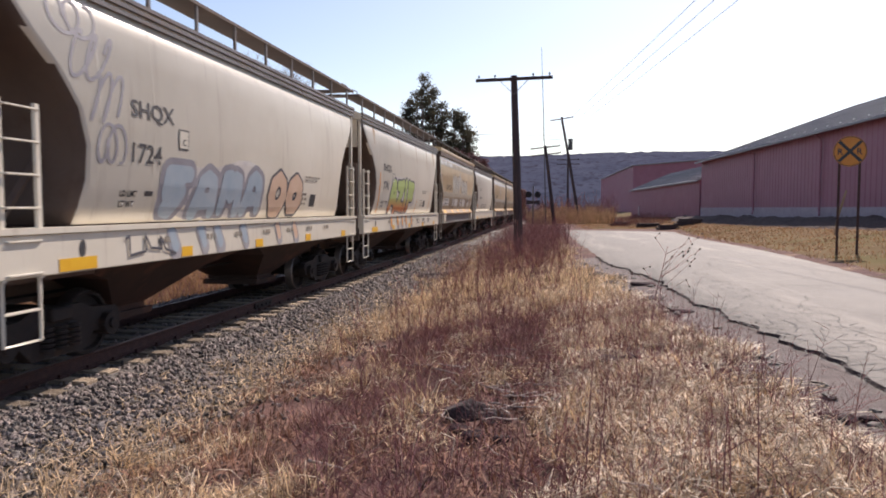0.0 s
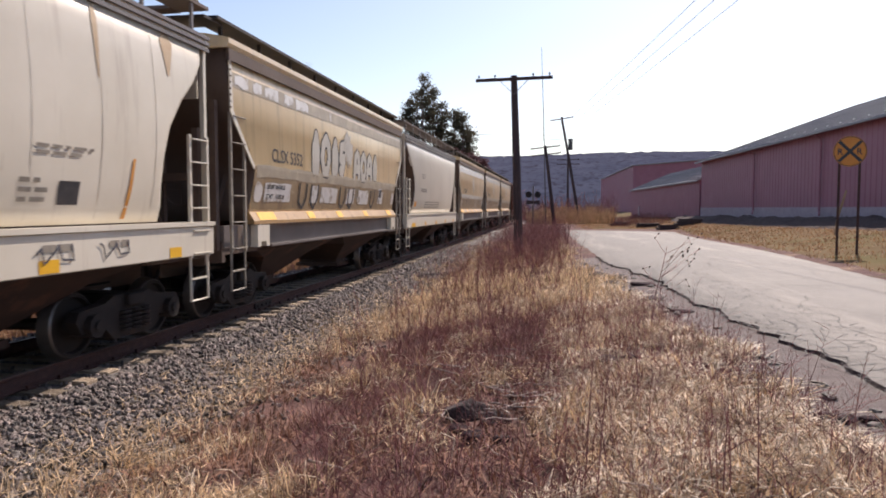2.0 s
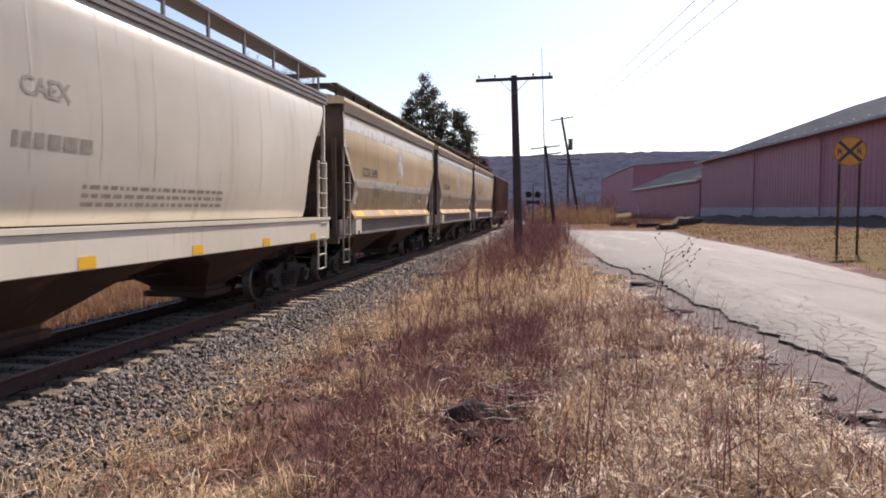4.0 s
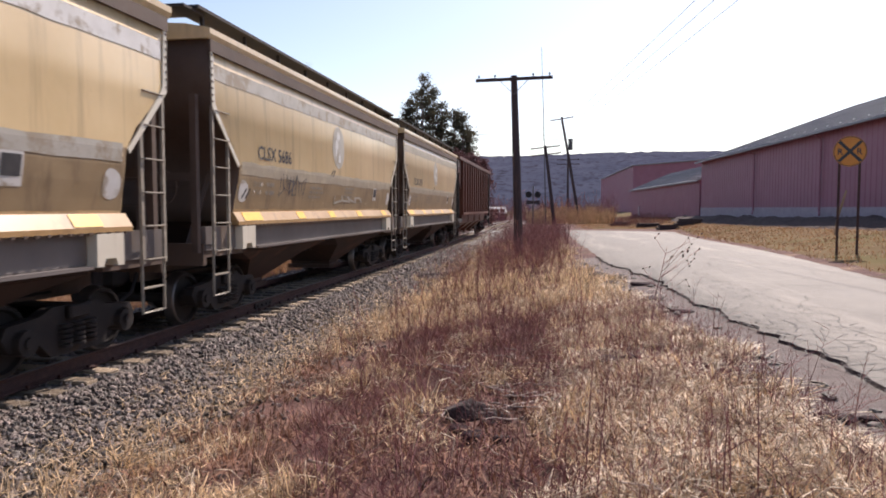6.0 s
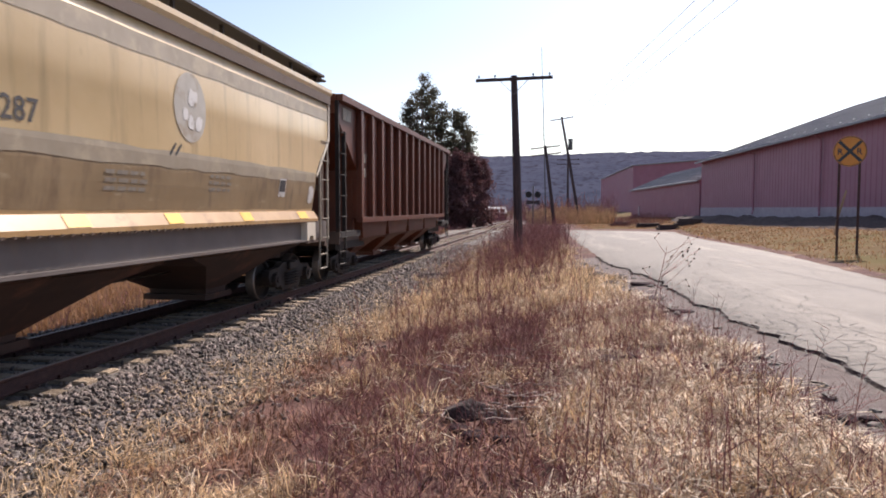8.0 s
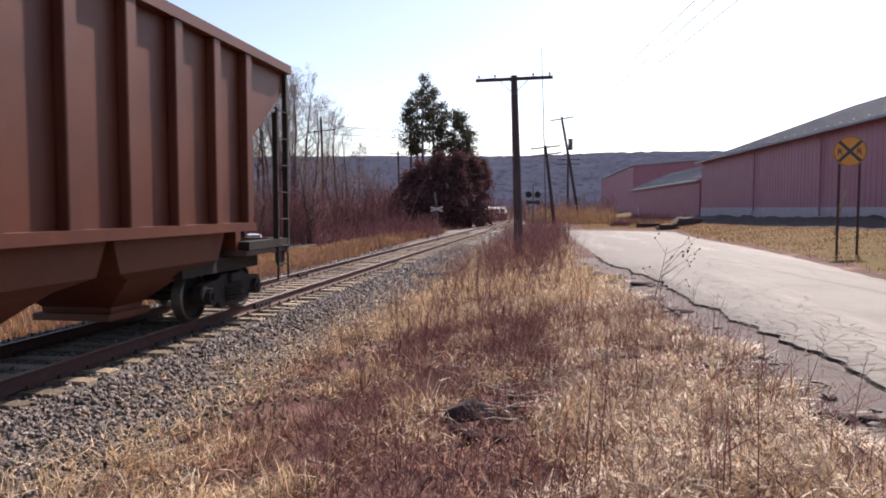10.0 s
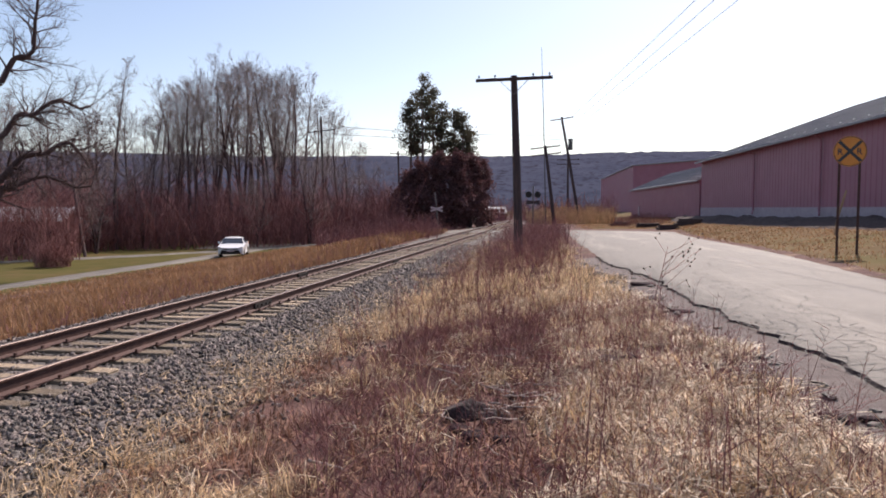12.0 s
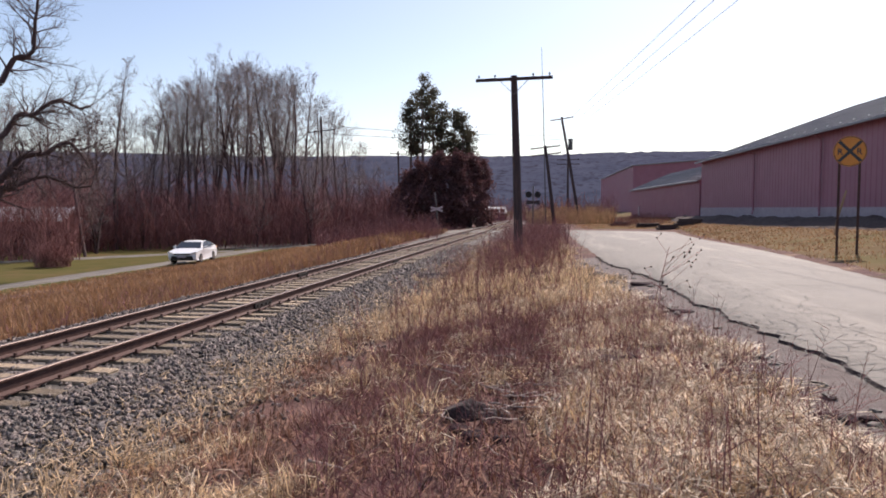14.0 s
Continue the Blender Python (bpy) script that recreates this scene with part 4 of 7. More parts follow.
def word(car, levels, forms, y, z, w, h, r, edge, fill, line, gap=0.12, jump=0.05, slant=0.08):
    """Sprayed forms side by side: one dark outline sheet, with each form's fill on it."""
    rg = random.Random(len(forms) * 31 + int(z * 100))
    letters = []
    for ch in forms:
        ww = w * (0.45 if ch == "I" else 1.0)
        dz, hh = rg.uniform(-jump, jump), h * rg.uniform(0.92, 1.06)
        letters.append([[(y + px * ww + pz * slant, z + r * 0.8 + max(dz, 0) + pz * (hh - 2 * r)) for px, pz in st] for st in FORMS[ch]])
        y += ww + gap
    under = sprayed(car, "graffiti", levels, [st for g in letters for st in g], r + edge, line, "sprayed outlined graffiti forms", 0.006)
    for k, g in enumerate(letters):
        sprayed(under, "graffiti_letter", levels, g, r, fill, "", 0.010 + 0.0006 * k)
    return under


def scrawl(car, levels, pts, r, material):
    """A sprayed line along (y, z) points."""
    b = BM()
    dense = []
    for p, q in zip(pts, pts[1:]):
        dense += [(p[0] + (q[0] - p[0]) * k / 4, p[1] + (q[1] - p[1]) * k / 4) for k in range(4)]
    dense.append(pts[-1])
    left, right = [], []
    for i, p in enumerate(dense):
        a, c = dense[max(i - 1, 0)], dense[min(i + 1, len(dense) - 1)]
        l = math.hypot(c[0] - a[0], c[1] - a[1]) or 1
        nx, nz = -(c[1] - a[1]) / l * r, (c[0] - a[0]) / l * r
        left.append(b.verts.new(on_side(levels, p[0] + nx, p[1] + nz, 0.012)))
        right.append(b.verts.new(on_side(levels, p[0] - nx, p[1] - nz, 0.012)))
    for i in range(len(dense) - 1):
        b.faces.new((left[i], right[i], right[i + 1], left[i + 1]))
    bmesh.ops.recalc_face_normals(b, faces=b.faces)
    return part("scrawl", b, material, car, "sprayed scrawl line")


def loops(rg, y, z, w, h, n):
    pts = []
    for k in range(n):
        t = k / (n - 1)
        pts.append((y + w * t + 0.10 * w * math.sin(k * 2.3 + rg.random()), z + h * (0.5 + 0.5 * math.sin(k * 1.9 + rg.random()))))
    return pts


def rect(y0, y1, z0, z1):
    return [(y0, z0), (y1, z0), (y1, z1), (y0, z1)]


def wavy(rg, y0, y1, z0, z1, n=14, amp=0.03):
    low = [(y0 + (y1 - y0) * k / n, z0 + rg.uniform(-amp, amp)) for k in range(n + 1)]
    high = [(y1 - (y1 - y0) * k / n, z1 + rg.uniform(-amp, amp)) for k in range(n + 1)]
    return low + high


def paint_round(car, mark, number, rg):
    lettering(car, mark, ROUND, -3.82, 3.02, 0.22, M["letter"], 1.18)
    lettering(car, number, ROUND, -3.85, 2.46, 0.25, M["letter"], 1.05)
    lettering(car, "LD LMT", ROUND, -3.97, 2.03, 0.075, M["letter"])
    lettering(car, "LT WT", ROUND, -3.97, 1.90, 0.075, M["letter"])
    bars(car, ROUND, -3.45, 2.04, 0.35, 1, 0.13, M["letter"], rg)
    b = patch(car, "placard", ROUND, rect(-2.72, -2.46, 2.70, 2.98), M["letter"], "small black-framed placard")
    patch(b, "placard_face", ROUND, rect(-2.70, -2.48, 2.72, 2.96), M["hop_white"], "", 0.011)
    lettering(b, "C", ROUND, -2.63, 2.76, 0.09, M["letter"], lift=0.014)
    bars(car, ROUND, 2.25, 2.52, 0.9, 2, 0.07, M["faded"], rg)
    patch(car, "data_plate", ROUND, rect(2.62, 2.95, 1.92, 2.18), M["letter"], "black data plate")
    bars(car, ROUND, 2.05, 2.15, 0.45, 3, 0.1, M["faded"], rg)
    sill = [(1.0, 1.551, 0), (1.7, 1.551, 0)]
    for k in range(7):
        bars(car, sill, -3.2 + 1.1 * k, 1.42, 0.5, 1, 0.16, M["faded"], rg)
    o = [(-4.72 + 0.05 * math.cos(a * math.tau / 10), 1.44 + 0.1 * math.sin(a * math.tau / 10)) for a in range(10)]
    patch(car, "oval_hole", sill, o, M["letter"], "oval hole in the sill")


def end_text(car, text, y, z, x0, height, material):
    """Stencilled text on the end sheet that faces -y."""
    cu = bpy.data.curves.new("lettering", "FONT")
    cu.body, cu.size, cu.resolution_u = text, height / 0.72, 2
    cu.offset = 0.004
    tmp = bpy.data.objects.new("tmp", cu)
    me = bpy.data.meshes.new_from_object(tmp)
    bpy.data.objects.remove(tmp)
    me.name = "lettering"
    for v in me.vertices:
        v.co = (x0 + v.co.x, y, z + v.co.y)
    me.materials.clear()
    me.materials.append(material)
    ob = new("lettering", me)
    ob.parent = car
    return ob


def paint_slab(car, number, rg, emblem=True, upper=None, lower=None):
    lettering(car, "CLSX " + number, SLAB, -4.57, 2.75, 0.25, M["letter"], 0.98)
    top = patch(car, "stripe", SLAB, wavy(rg, -6.1, 6.1, 3.86, 4.1, 30, 0.012), upper or M["over"], "pale worn stripe")
    # mottled darker brown from the sill up to the paint-over band
    patch(car, "lower_band", SLAB, wavy(rg, -5.28, 5.28, 1.86, 2.62, 26, 0.015), M["low_brown"], "darker brown lower body band", 0.003)
    patch(car, "paint_over", SLAB, wavy(rg, -5.2, 5.2, 2.44, 2.66, 26, 0.02), lower or M["over"], "patchy grey band of over-painting")
    if emblem:
        pts = [(0.02 + 0.44 * math.cos(a * math.tau / 24), 3.33 + 0.5 * math.sin(a * math.tau / 24)) for a in range(24)]
        e = patch(car, "emblem", SLAB, pts, M["over"], "round faded emblem", 0.008)
        for _ in range(6):
            a, z = rg.uniform(-0.25, 0.15), rg.uniform(2.95, 3.5)
            patch(e, "emblem_chip", SLAB, rounded([(a, z), (a + rg.uniform(0.1, 0.3), z + 0.02), (a + rg.uniform(0.1, 0.25), z + rg.uniform(0.15, 0.32)), (a + 0.02, z + 0.2)], 1), M["pale"], "", 0.013)
    lettering(car, "LD LMT", SLAB, -4.7, 2.27, 0.085, M["faded"])
    lettering(car, "LT WT", SLAB, -4.7, 2.12, 0.085, M["faded"])
    bars(car, SLAB, -4.15, 2.28, 0.4, 2, 0.15, M["faded"], rg)
    bars(car, SLAB, -1.9, 2.3, 0.9, 3, 0.1, M["faded"], rg)
    bars(car, SLAB, 0.6, 2.35, 0.8, 3, 0.1, M["faded"], rg)
    p = patch(car, "data_plate", SLAB, rect(3.3, 3.62, 2.1, 2.45), M["pale"], "white-framed data plate")
    patch(p, "plate_face", SLAB, rect(3.33, 3.59, 2.2, 2.42), M["letter"], "", 0.011)
    for yy in (-5.25, 4.85):
        patch(car, "paint_chip", SLAB, rounded([(yy, 2.0), (yy + 0.35, 1.98), (yy + 0.38, 2.3), (yy + 0.05, 2.4)], 2), M["pale"], "chipped white corner patch")


rg = random.Random(77)
paint_round(_a, "SHQX", "1724", rg)
paint_round(_b, "SHQX", "1741", rg)
for c, number in ((_a, "1724"), (_b, "1741")):
    end_text(c, "SHQX", -5.908, 4.02, 0.55, 0.17, M["letter"])
    end_text(c, number, -5.908, 3.72, 0.55, 0.17, M["letter"])
# first car: hazy blue forms, two peach bubbles and grey scrawls
patch(_a, "graffiti_haze", ROUND, rounded([(-3.3, 1.74), (0.1, 1.74), (0.2, 2.5), (-0.6, 2.75), (-1.4, 2.45), (-2.9, 2.52)], 1), M["g_haze"], "faded grey spray haze", 0.0045)
word(_a, ROUND, ("hook", "arch", "twin", "arch"), -3.0, 1.74, 0.55, 0.8, 0.125, 0.095, M["g_blue"], M["g_grey"], 0.27)
word(_a, ROUND, ("loop", "loop"), 0.55, 1.74, 0.55, 0.88, 0.15, 0.05, M["g_peach"], M["g_dark"], 0.3)
for k, (y, z, w, h) in enumerate(((-5.1, 3.75, 0.6, 0.42), (-4.82, 3.3, 0.6, 0.6), (-4.52, 2.85, 0.48, 0.65), (-4.4, 2.4, 0.42, 0.5))):
    swirl = [(y + w * i / 40 + 0.3 * w * math.cos(i * 0.36), z + h * (0.5 + 0.45 * math.sin(i * 0.36 + k))) for i in range(41)]
    sprayed(_a, "graffiti_swirl", ROUND, [swirl], 0.022, M["g_grey"], "thin grey sprayed swirl", 0.006, 0.02)
SILL = [(1.19, 1.552, 0), (1.7, 1.552, 0)]
for y, m in ((-2.9, "g_blue"), (-2.1, "g_blue"), (-1.6, "g_blue"), (-0.7, "g_blue"), (0.75, "g_peach"), (1.6, "g_peach")):
    under = sprayed(_a, "graffiti", SILL, [[(y, 1.56), (y + 0.12, 1.3)]], 0.13, M["g_haze2"], "sprayed foot of a letter", 0.004)
    sprayed(under, "graffiti_letter", SILL, [[(y, 1.56), (y + 0.1, 1.36)]], 0.08, M[m], "", 0.007)
scrawl(_a, [(1.0, 1.552, 0), (1.7, 1.552, 0)], loops(rg, -4.0, 1.25, 1.1, 0.3, 10), 0.018, M["g_dark"])
# second car: green forms that fade to orange
patch(_b, "graffiti_haze", ROUND, rounded([(-3.3, 1.74), (0.8, 1.74), (0.95, 2.85), (-2.7, 2.95), (-3.0, 2.4)], 1), M["g_haze"], "faded grey spray haze", 0.0045)
word(_b, ROUND, "AZIF", -2.85, 1.75, 0.78, 1.1, 0.17, 0.065, M["g_green"], M["g_dark"], 0.2)
for y in (-2.85, -1.95, -1.3, -0.7, 0.2):
    under = sprayed(_b, "graffiti", SILL, [[(y, 1.58), (y + 0.1, 1.3)]], 0.16, M["g_haze2"], "sprayed foot of a letter", 0.004)
    sprayed(under, "graffiti_letter", SILL, [[(y + 0.04, 1.58), (y + 0.1, 1.38)]], 0.09, M["orange"], "", 0.007)
for y in (1.1, 2.2, 3.2):
    scrawl(_b, [(1.0, 1.552, 0), (1.7, 1.552, 0)], loops(rg, y, 1.3, 0.6, 0.2, 8), 0.014, M["g_dark"])
patch(_b, "orange_streak", ROUND, [(-4.32, 1.75), (-4.22, 1.75), (-4.24, 2.4), (-4.2, 2.95), (-4.28, 2.95), (-4.31, 2.4)], M["orange"], "orange paint streak")
for y, w, z in ((4.6, 0.35, 3.9), (-4.9, 0.3, 3.95), (1.2, 0.1, 3.7), (-1.6, 0.08, 3.75), (3.2, 0.12, 3.6)):
    patch(_b, "rust_streak", ROUND, rounded([(y, 4.22), (y + w, 4.22), (y + w * 0.7, z), (y + w * 0.4, z - 0.3), (y + w * 0.2, z)], 1), M["rust"], "rust streak below the eave")
patch(_b, "orange_streak", ROUND, [(1.2, 1.75), (1.28, 1.75), (1.42, 2.2), (1.38, 2.2)], M["orange"], "orange paint streak")
patch(_b, "orange_streak", ROUND, [(3.8, 1.75), (3.88, 1.75), (3.95, 2.5), (3.9, 2.5)], M["orange"], "orange paint streak")
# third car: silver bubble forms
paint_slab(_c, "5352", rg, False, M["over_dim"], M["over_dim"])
for y, w in ((-6.0, 0.5), (-5.3, 0.35), (-4.8, 0.6), (-3.9, 0.45), (-3.3, 0.7), (-1.2, 0.12)):
    patch(_c, "paint_chip", SLAB, wavy(rg, y, y + w, 3.9, 4.07, 5, 0.03), M["pale"], "chipped white paint on the stripe", 0.012)
word(_c, SLAB, ("tall", "loop", "tall", "hook"), -2.45, 2.62, 0.46, 0.98, 0.115, 0.045, M["g_silver"], M["letter"], 0.2)
word(_c, SLAB, ("arch", "loop", "arch", "tall"), 0.72, 2.62, 0.42, 0.8, 0.10, 0.04, M["g_silver"], M["letter"], 0.18)
pts = [(0.2 + (0.40 if a % 2 else 0.24) * math.cos(a * math.tau / 18), 3.33 + (0.5 if a % 2 else 0.3) * math.sin(a * math.tau / 18)) for a in range(18)]
patch(_c, "emblem", SLAB, pts, M["over"], "chipped pale round emblem", 0.014)
for y0, y1 in ((-4.8, -3.55), (-2.4, -1.95), (-1.75, -0.6), (0.2, 0.85), (1.2, 2.2), (3.3, 3.8)):
    patch(_c, "repaint_patch", SLAB, wavy(rg, y0, y1, 2.0, 2.36, 4, 0.015), M["pale"], "pale repainted data panel", 0.009)
lettering(_c, "LD LMT 204700 LB", SLAB, -4.72, 2.24, 0.085, M["letter"], 0.9, 0.013)
lettering(_c, "LT WT    51300 LB", SLAB, -4.72, 2.06, 0.085, M["letter"], 0.9, 0.013)
for y in (-3.1, -2.4, -0.4, 0.3, 2.4):
    scrawl(_c, SLAB, [(y, 2.4), (y + 0.05, 2.0), (y + 0.25, 1.88), (y + 0.45, 2.1), (y + 0.42, 2.4)], 0.035, M["letter"])
# fourth car
lettering(_d, "CAEX", ROUND, -3.46, 3.02, 0.2, M["faded"], 1.0)
bars(_d, ROUND, -3.56, 2.5, 1.2, 1, 0.3, M["faded"], rg)
bars(_d, ROUND, -2.5, 2.1, 3.4, 3, 0.1, M["faded"], rg)
patch(_d, "orange_square", ROUND, rect(-4.5, -4.1, 1.93, 2.13), M["orange"], "small orange square")
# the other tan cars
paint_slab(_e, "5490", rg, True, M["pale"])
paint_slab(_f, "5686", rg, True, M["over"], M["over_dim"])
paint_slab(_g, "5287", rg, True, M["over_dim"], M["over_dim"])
for c, y in ((_f, -3.6), (_f, -3.1), (_e, -3.4)):
    scrawl(c, SLAB, loops(rg, y, 2.1, 0.9, 0.45, 16), 0.011, M["g_dark"])
for y in (0.6, 1.1, 1.6):
    scrawl(_e, SLAB, loops(rg, y, 1.9, 0.9, 0.6, 7), 0.035, M["g_silver"])
scrawl(_f, SLAB, loops(rg, -0.3, 2.0, 2.6, 0.2, 14), 0.025, M["g_silver"])
for c in (_e, _f, _g):
    for k in (0, 0.14):
        scrawl(c, SLAB, [(-4.95 + k, 2.22), (-5.1 + k, 2.05)], 0.02, M["letter"])
        scrawl(c, SLAB, [(-0.4 + k, 2.78), (-0.55 + k, 2.62)], 0.02, M["letter"])


# ---- fast mesh builders for many small pieces ----
def mesh_np(name, verts, groups, material, parent=None, smooth=False):
    """A mesh from a vertex array and face arrays (each n x 3 or n x 4)."""
    me = bpy.data.meshes.new(name)
    verts = np.asarray(verts, dtype=np.float32).reshape(-1, 3)
    me.vertices.add(len(verts))
    me.vertices.foreach_set("co", verts.ravel())
    loops = np.concatenate([np.asarray(g).ravel() for g in groups]).astype(np.int32)
    sizes = np.concatenate([np.full(len(g), np.asarray(g).shape[1]) for g in groups]).astype(np.int32)
    starts = np.concatenate([[0], np.cumsum(sizes)[:-1]]).astype(np.int32)
    me.loops.add(len(loops))
    me.loops.foreach_set("vertex_index", loops)
    me.polygons.add(len(sizes))
    me.polygons.foreach_set("loop_start", starts)
    me.polygons.foreach_set("use_smooth", np.full(len(sizes), smooth))
    me.update(calc_edges=True)
    me.materials.append(material)
    ob = new(name, me)
    if parent:
        ob.parent = parent
    return ob


def seg_arrays(a, b, ra, rb, sides=3):
    """Tapered sticks from a to b."""
    a, b, ra, rb = (np.asarray(v, dtype=float) for v in (a, b, ra, rb))
    d = b - a
    d /= np.maximum(np.linalg.norm(d, axis=1, keepdims=True), 1e-9)
    ref = np.where(np.abs(d[:, 2:3]) > 0.9, np.array([[1.0, 0, 0]]), np.array([[0, 0, 1.0]]))
    u = np.cross(d, ref)
    u /= np.linalg.norm(u, axis=1, keepdims=True)
    w = np.cross(d, u)
    ang = np.arange(sides) * math.tau / sides
    ring = u[:, None] * np.cos(ang)[None, :, None] + w[:, None] * np.sin(ang)[None, :, None]
    v = np.concatenate([a[:, None] + ring * ra[:, None, None], b[:, None] + ring * rb[:, None, None]], axis=1)
    base = (np.arange(len(a)) * 2 * sides)[:, None, None]
    k = np.arange(sides)
    f = np.stack([k, (k + 1) % sides, (k + 1) % sides + sides, k + sides], axis=1)[None]
    return v.reshape(-1, 3), (base + f).reshape(-1, 4)


def sticks(name, segs, material, parent=None):
    """segs: (a, b, ra, rb) tuples; thick ones get more sides."""
    vs, fs, off = [], [], 0
    for lo, hi, sides in ((0.0, 0.03, 3), (0.03, 0.12, 5), (0.12, 9, 8)):
        s = [q for q in segs if lo <= q[2] < hi]
        if s:
            v, f = seg_arrays([q[0] for q in s], [q[1] for q in s], [q[2] for q in s], [q[3] for q in s], sides)
            vs.append(v)
            fs.append(f + off)
            off += len(v)
    return mesh_np(name, np.concatenate(vs), [np.concatenate(fs)], material, parent, smooth=True)


def gz(x, y):
    return ground_z(x, y)


# ---- bare trees ----
def limb(rng, segs, p, d, length, r, n, wander, up, tip=0.25):
    """One wandering limb of n pieces; gives the joints with direction and radius."""
    p, d = Vector(p), Vector(d).normalized()
    out = []
    for k in range(n):
        d = (d + Vector((rng.gauss(0, wander), rng.gauss(0, wander), rng.gauss(0, wander * 0.5) + up))).normalized()
        q = p + d * (length / n)
        ra, rb = r * (1 - (1 - tip) * k / n), r * (1 - (1 - tip) * (k + 1) / n)
        segs.append((tuple(p), tuple(q), ra, rb))
        out.append((q, d, rb))
        p = q
    return out


def aside(rng, d, angle):
    """A direction that leaves d by about the angle, in radians, to a random side."""
    u = d.orthogonal().normalized()
    u.rotate(Matrix.Rotation(rng.uniform(0, math.tau), 3, d))
    a = angle * rng.uniform(0.7, 1.3)
    return d * math.cos(a) + u * math.sin(a)


def bare_tree(seed, height, width, r, stems=1, low=0.35, angle=0.6):
    """A clear upright trunk, rising limbs in a rounded crown, and three orders of fine twigs."""
    rng = random.Random(seed)
    segs = []
    for st in range(stems):
        lean = 0.0 if stems == 1 else 0.11
        a0 = math.tau * st / stems + seed
        h = height * (1 if st == 0 else rng.uniform(0.8, 0.95))
        joints = limb(rng, segs, (0.15 * st, 0, -0.3), (lean * math.cos(a0), lean * math.sin(a0), 1), h * 0.93, r * (1 if st == 0 else 0.75), 14, 0.035, 0.02, 0.10)
        for k, (q, d, rr) in enumerate(joints):
            t = (k + 1) / len(joints)
            if t < low:
                if rng.random() < 0.35:
                    limb(rng, segs, q, aside(rng, d, 1.1), width * 0.2, 0.02, 4, 0.2, 0.05)
                continue
            u = (t - low) / (1 - low)
            reach = width * (0.5 + 1.1 * u) * (1.02 - u) ** 0.55 * 0.8 + 0.4
            for _ in range(2):
                main = limb(rng, segs, q, aside(rng, d, angle), reach * rng.uniform(0.55, 1.2), max(rr * 0.5, 0.03), 7, 0.16, 0.06, 0.25)
                for q2, d2, r2 in main[1:]:
                    for _ in range(1 if rng.random() < 0.45 else 2):
                        sub = limb(rng, segs, q2, aside(rng, d2, 0.75), reach * rng.uniform(0.2, 0.48), max(r2 * 0.45, 0.012), 4, 0.18, 0.05, 0.5)
                        for q3, d3, r3 in sub[1:]:
                            for _ in range(2):
                                limb(rng, segs, q3, aside(rng, d3, 0.7), reach * rng.uniform(0.08, 0.22) + 0.1, 0.0075, 2, 0.15, 0.05, 0.6)
    return segs


TREE_LABEL = "leafless grey deciduous tree with fine upright twigs"
M["cedar"] = mat("winter_cedar_foliage", (0.095, 0.042, 0.048), (0.165, 0.082, 0.08), 2, 0.85, island=0.5, trans=0.25)
M["twig_grey"] = mat("grey_brown_twigs", (0.15, 0.115, 0.11), (0.26, 0.20, 0.19), 3, 0.85, island=0.3)
M["dark_bark"] = mat("dark_brown_bark", (0.055, 0.031, 0.031), (0.11, 0.066, 0.062), 5, 0.9, bump=0.5, stretch=(1, 1, 0.25))
PROTO = []
for k, (h, wd, r, st, low, ang) in enumerate(((17, 5.4, 0.24, 1, 0.36, 0.62), (19, 5.6, 0.28, 2, 0.36, 0.6), (15, 5.2, 0.22, 1, 0.3, 0.7), (18, 3.0, 0.22, 1, 0.2, 0.45), (12, 5.2, 0.2, 2, 0.18, 0.95), (18, 5.2, 0.24, 3, 0.42, 0.58))):
    s = bare_tree(20 + k, h, wd, r, st, low, ang)
    t = thing("tree", TREE_LABEL, "tree", "bare trees beyond the lane", at=(0, 0, 0))
    sticks("trunk", [q for q in s if q[2] >= 0.045], M["dark_bark"], t)
    sticks("crown", [q for q in s if q[2] < 0.045], M["twig_grey"], t)["kind"] = "stuff"
    PROTO.append(t)


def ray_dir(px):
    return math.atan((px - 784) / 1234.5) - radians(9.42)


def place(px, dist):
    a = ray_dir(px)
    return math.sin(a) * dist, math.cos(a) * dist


rng = random.Random(11)
used = set()
# bearing, distance, kind, crown top
ROWS = [(205, 72, 3, 80), (165, 84, 3, 170), (185, 90, 0, 190), (140, 78, 2, 200), (110, 84, 0, 190), (80, 76, 2, 160), (55, 92, 1, 175), (30, 82, 0, 180), (5, 88, 5, 170), (-25, 80, 1, 150),
        (232, 86, 2, 175), (262, 80, 3, 160), (285, 94, 0, 170), (312, 84, 5, 145), (300, 76, 2, 190), (338, 78, 1, 125), (352, 92, 0, 130), (374, 82, 5, 108), (395, 96, 1, 112), (412, 78, 0, 98),
        (430, 86, 5, 94), (448, 94, 1, 108), (468, 78, 0, 112), (486, 84, 5, 108), (505, 92, 1, 116), (522, 80, 2, 128), (540, 96, 0, 136), (556, 86, 2, 165), (578, 92, 3, 180), (598, 98, 2, 192), (615, 104, 0, 215), (635, 110, 2, 250),
        (330, 110, 5, 140), (380, 112, 1, 120), (440, 112, 0, 108), (500, 110, 5, 122), (250, 105, 5, 190), (150, 108, 5, 205),
        (548, 72, 4, 268), (600, 80, 4, 280), (168, 66, 4, 285), (250, 74, 4, 280), (655, 92, 4, 290), (455, 70, 4, 300), (60, 70, 4, 285)]
HEIGHTS = (17, 19, 15, 18, 12, 18)
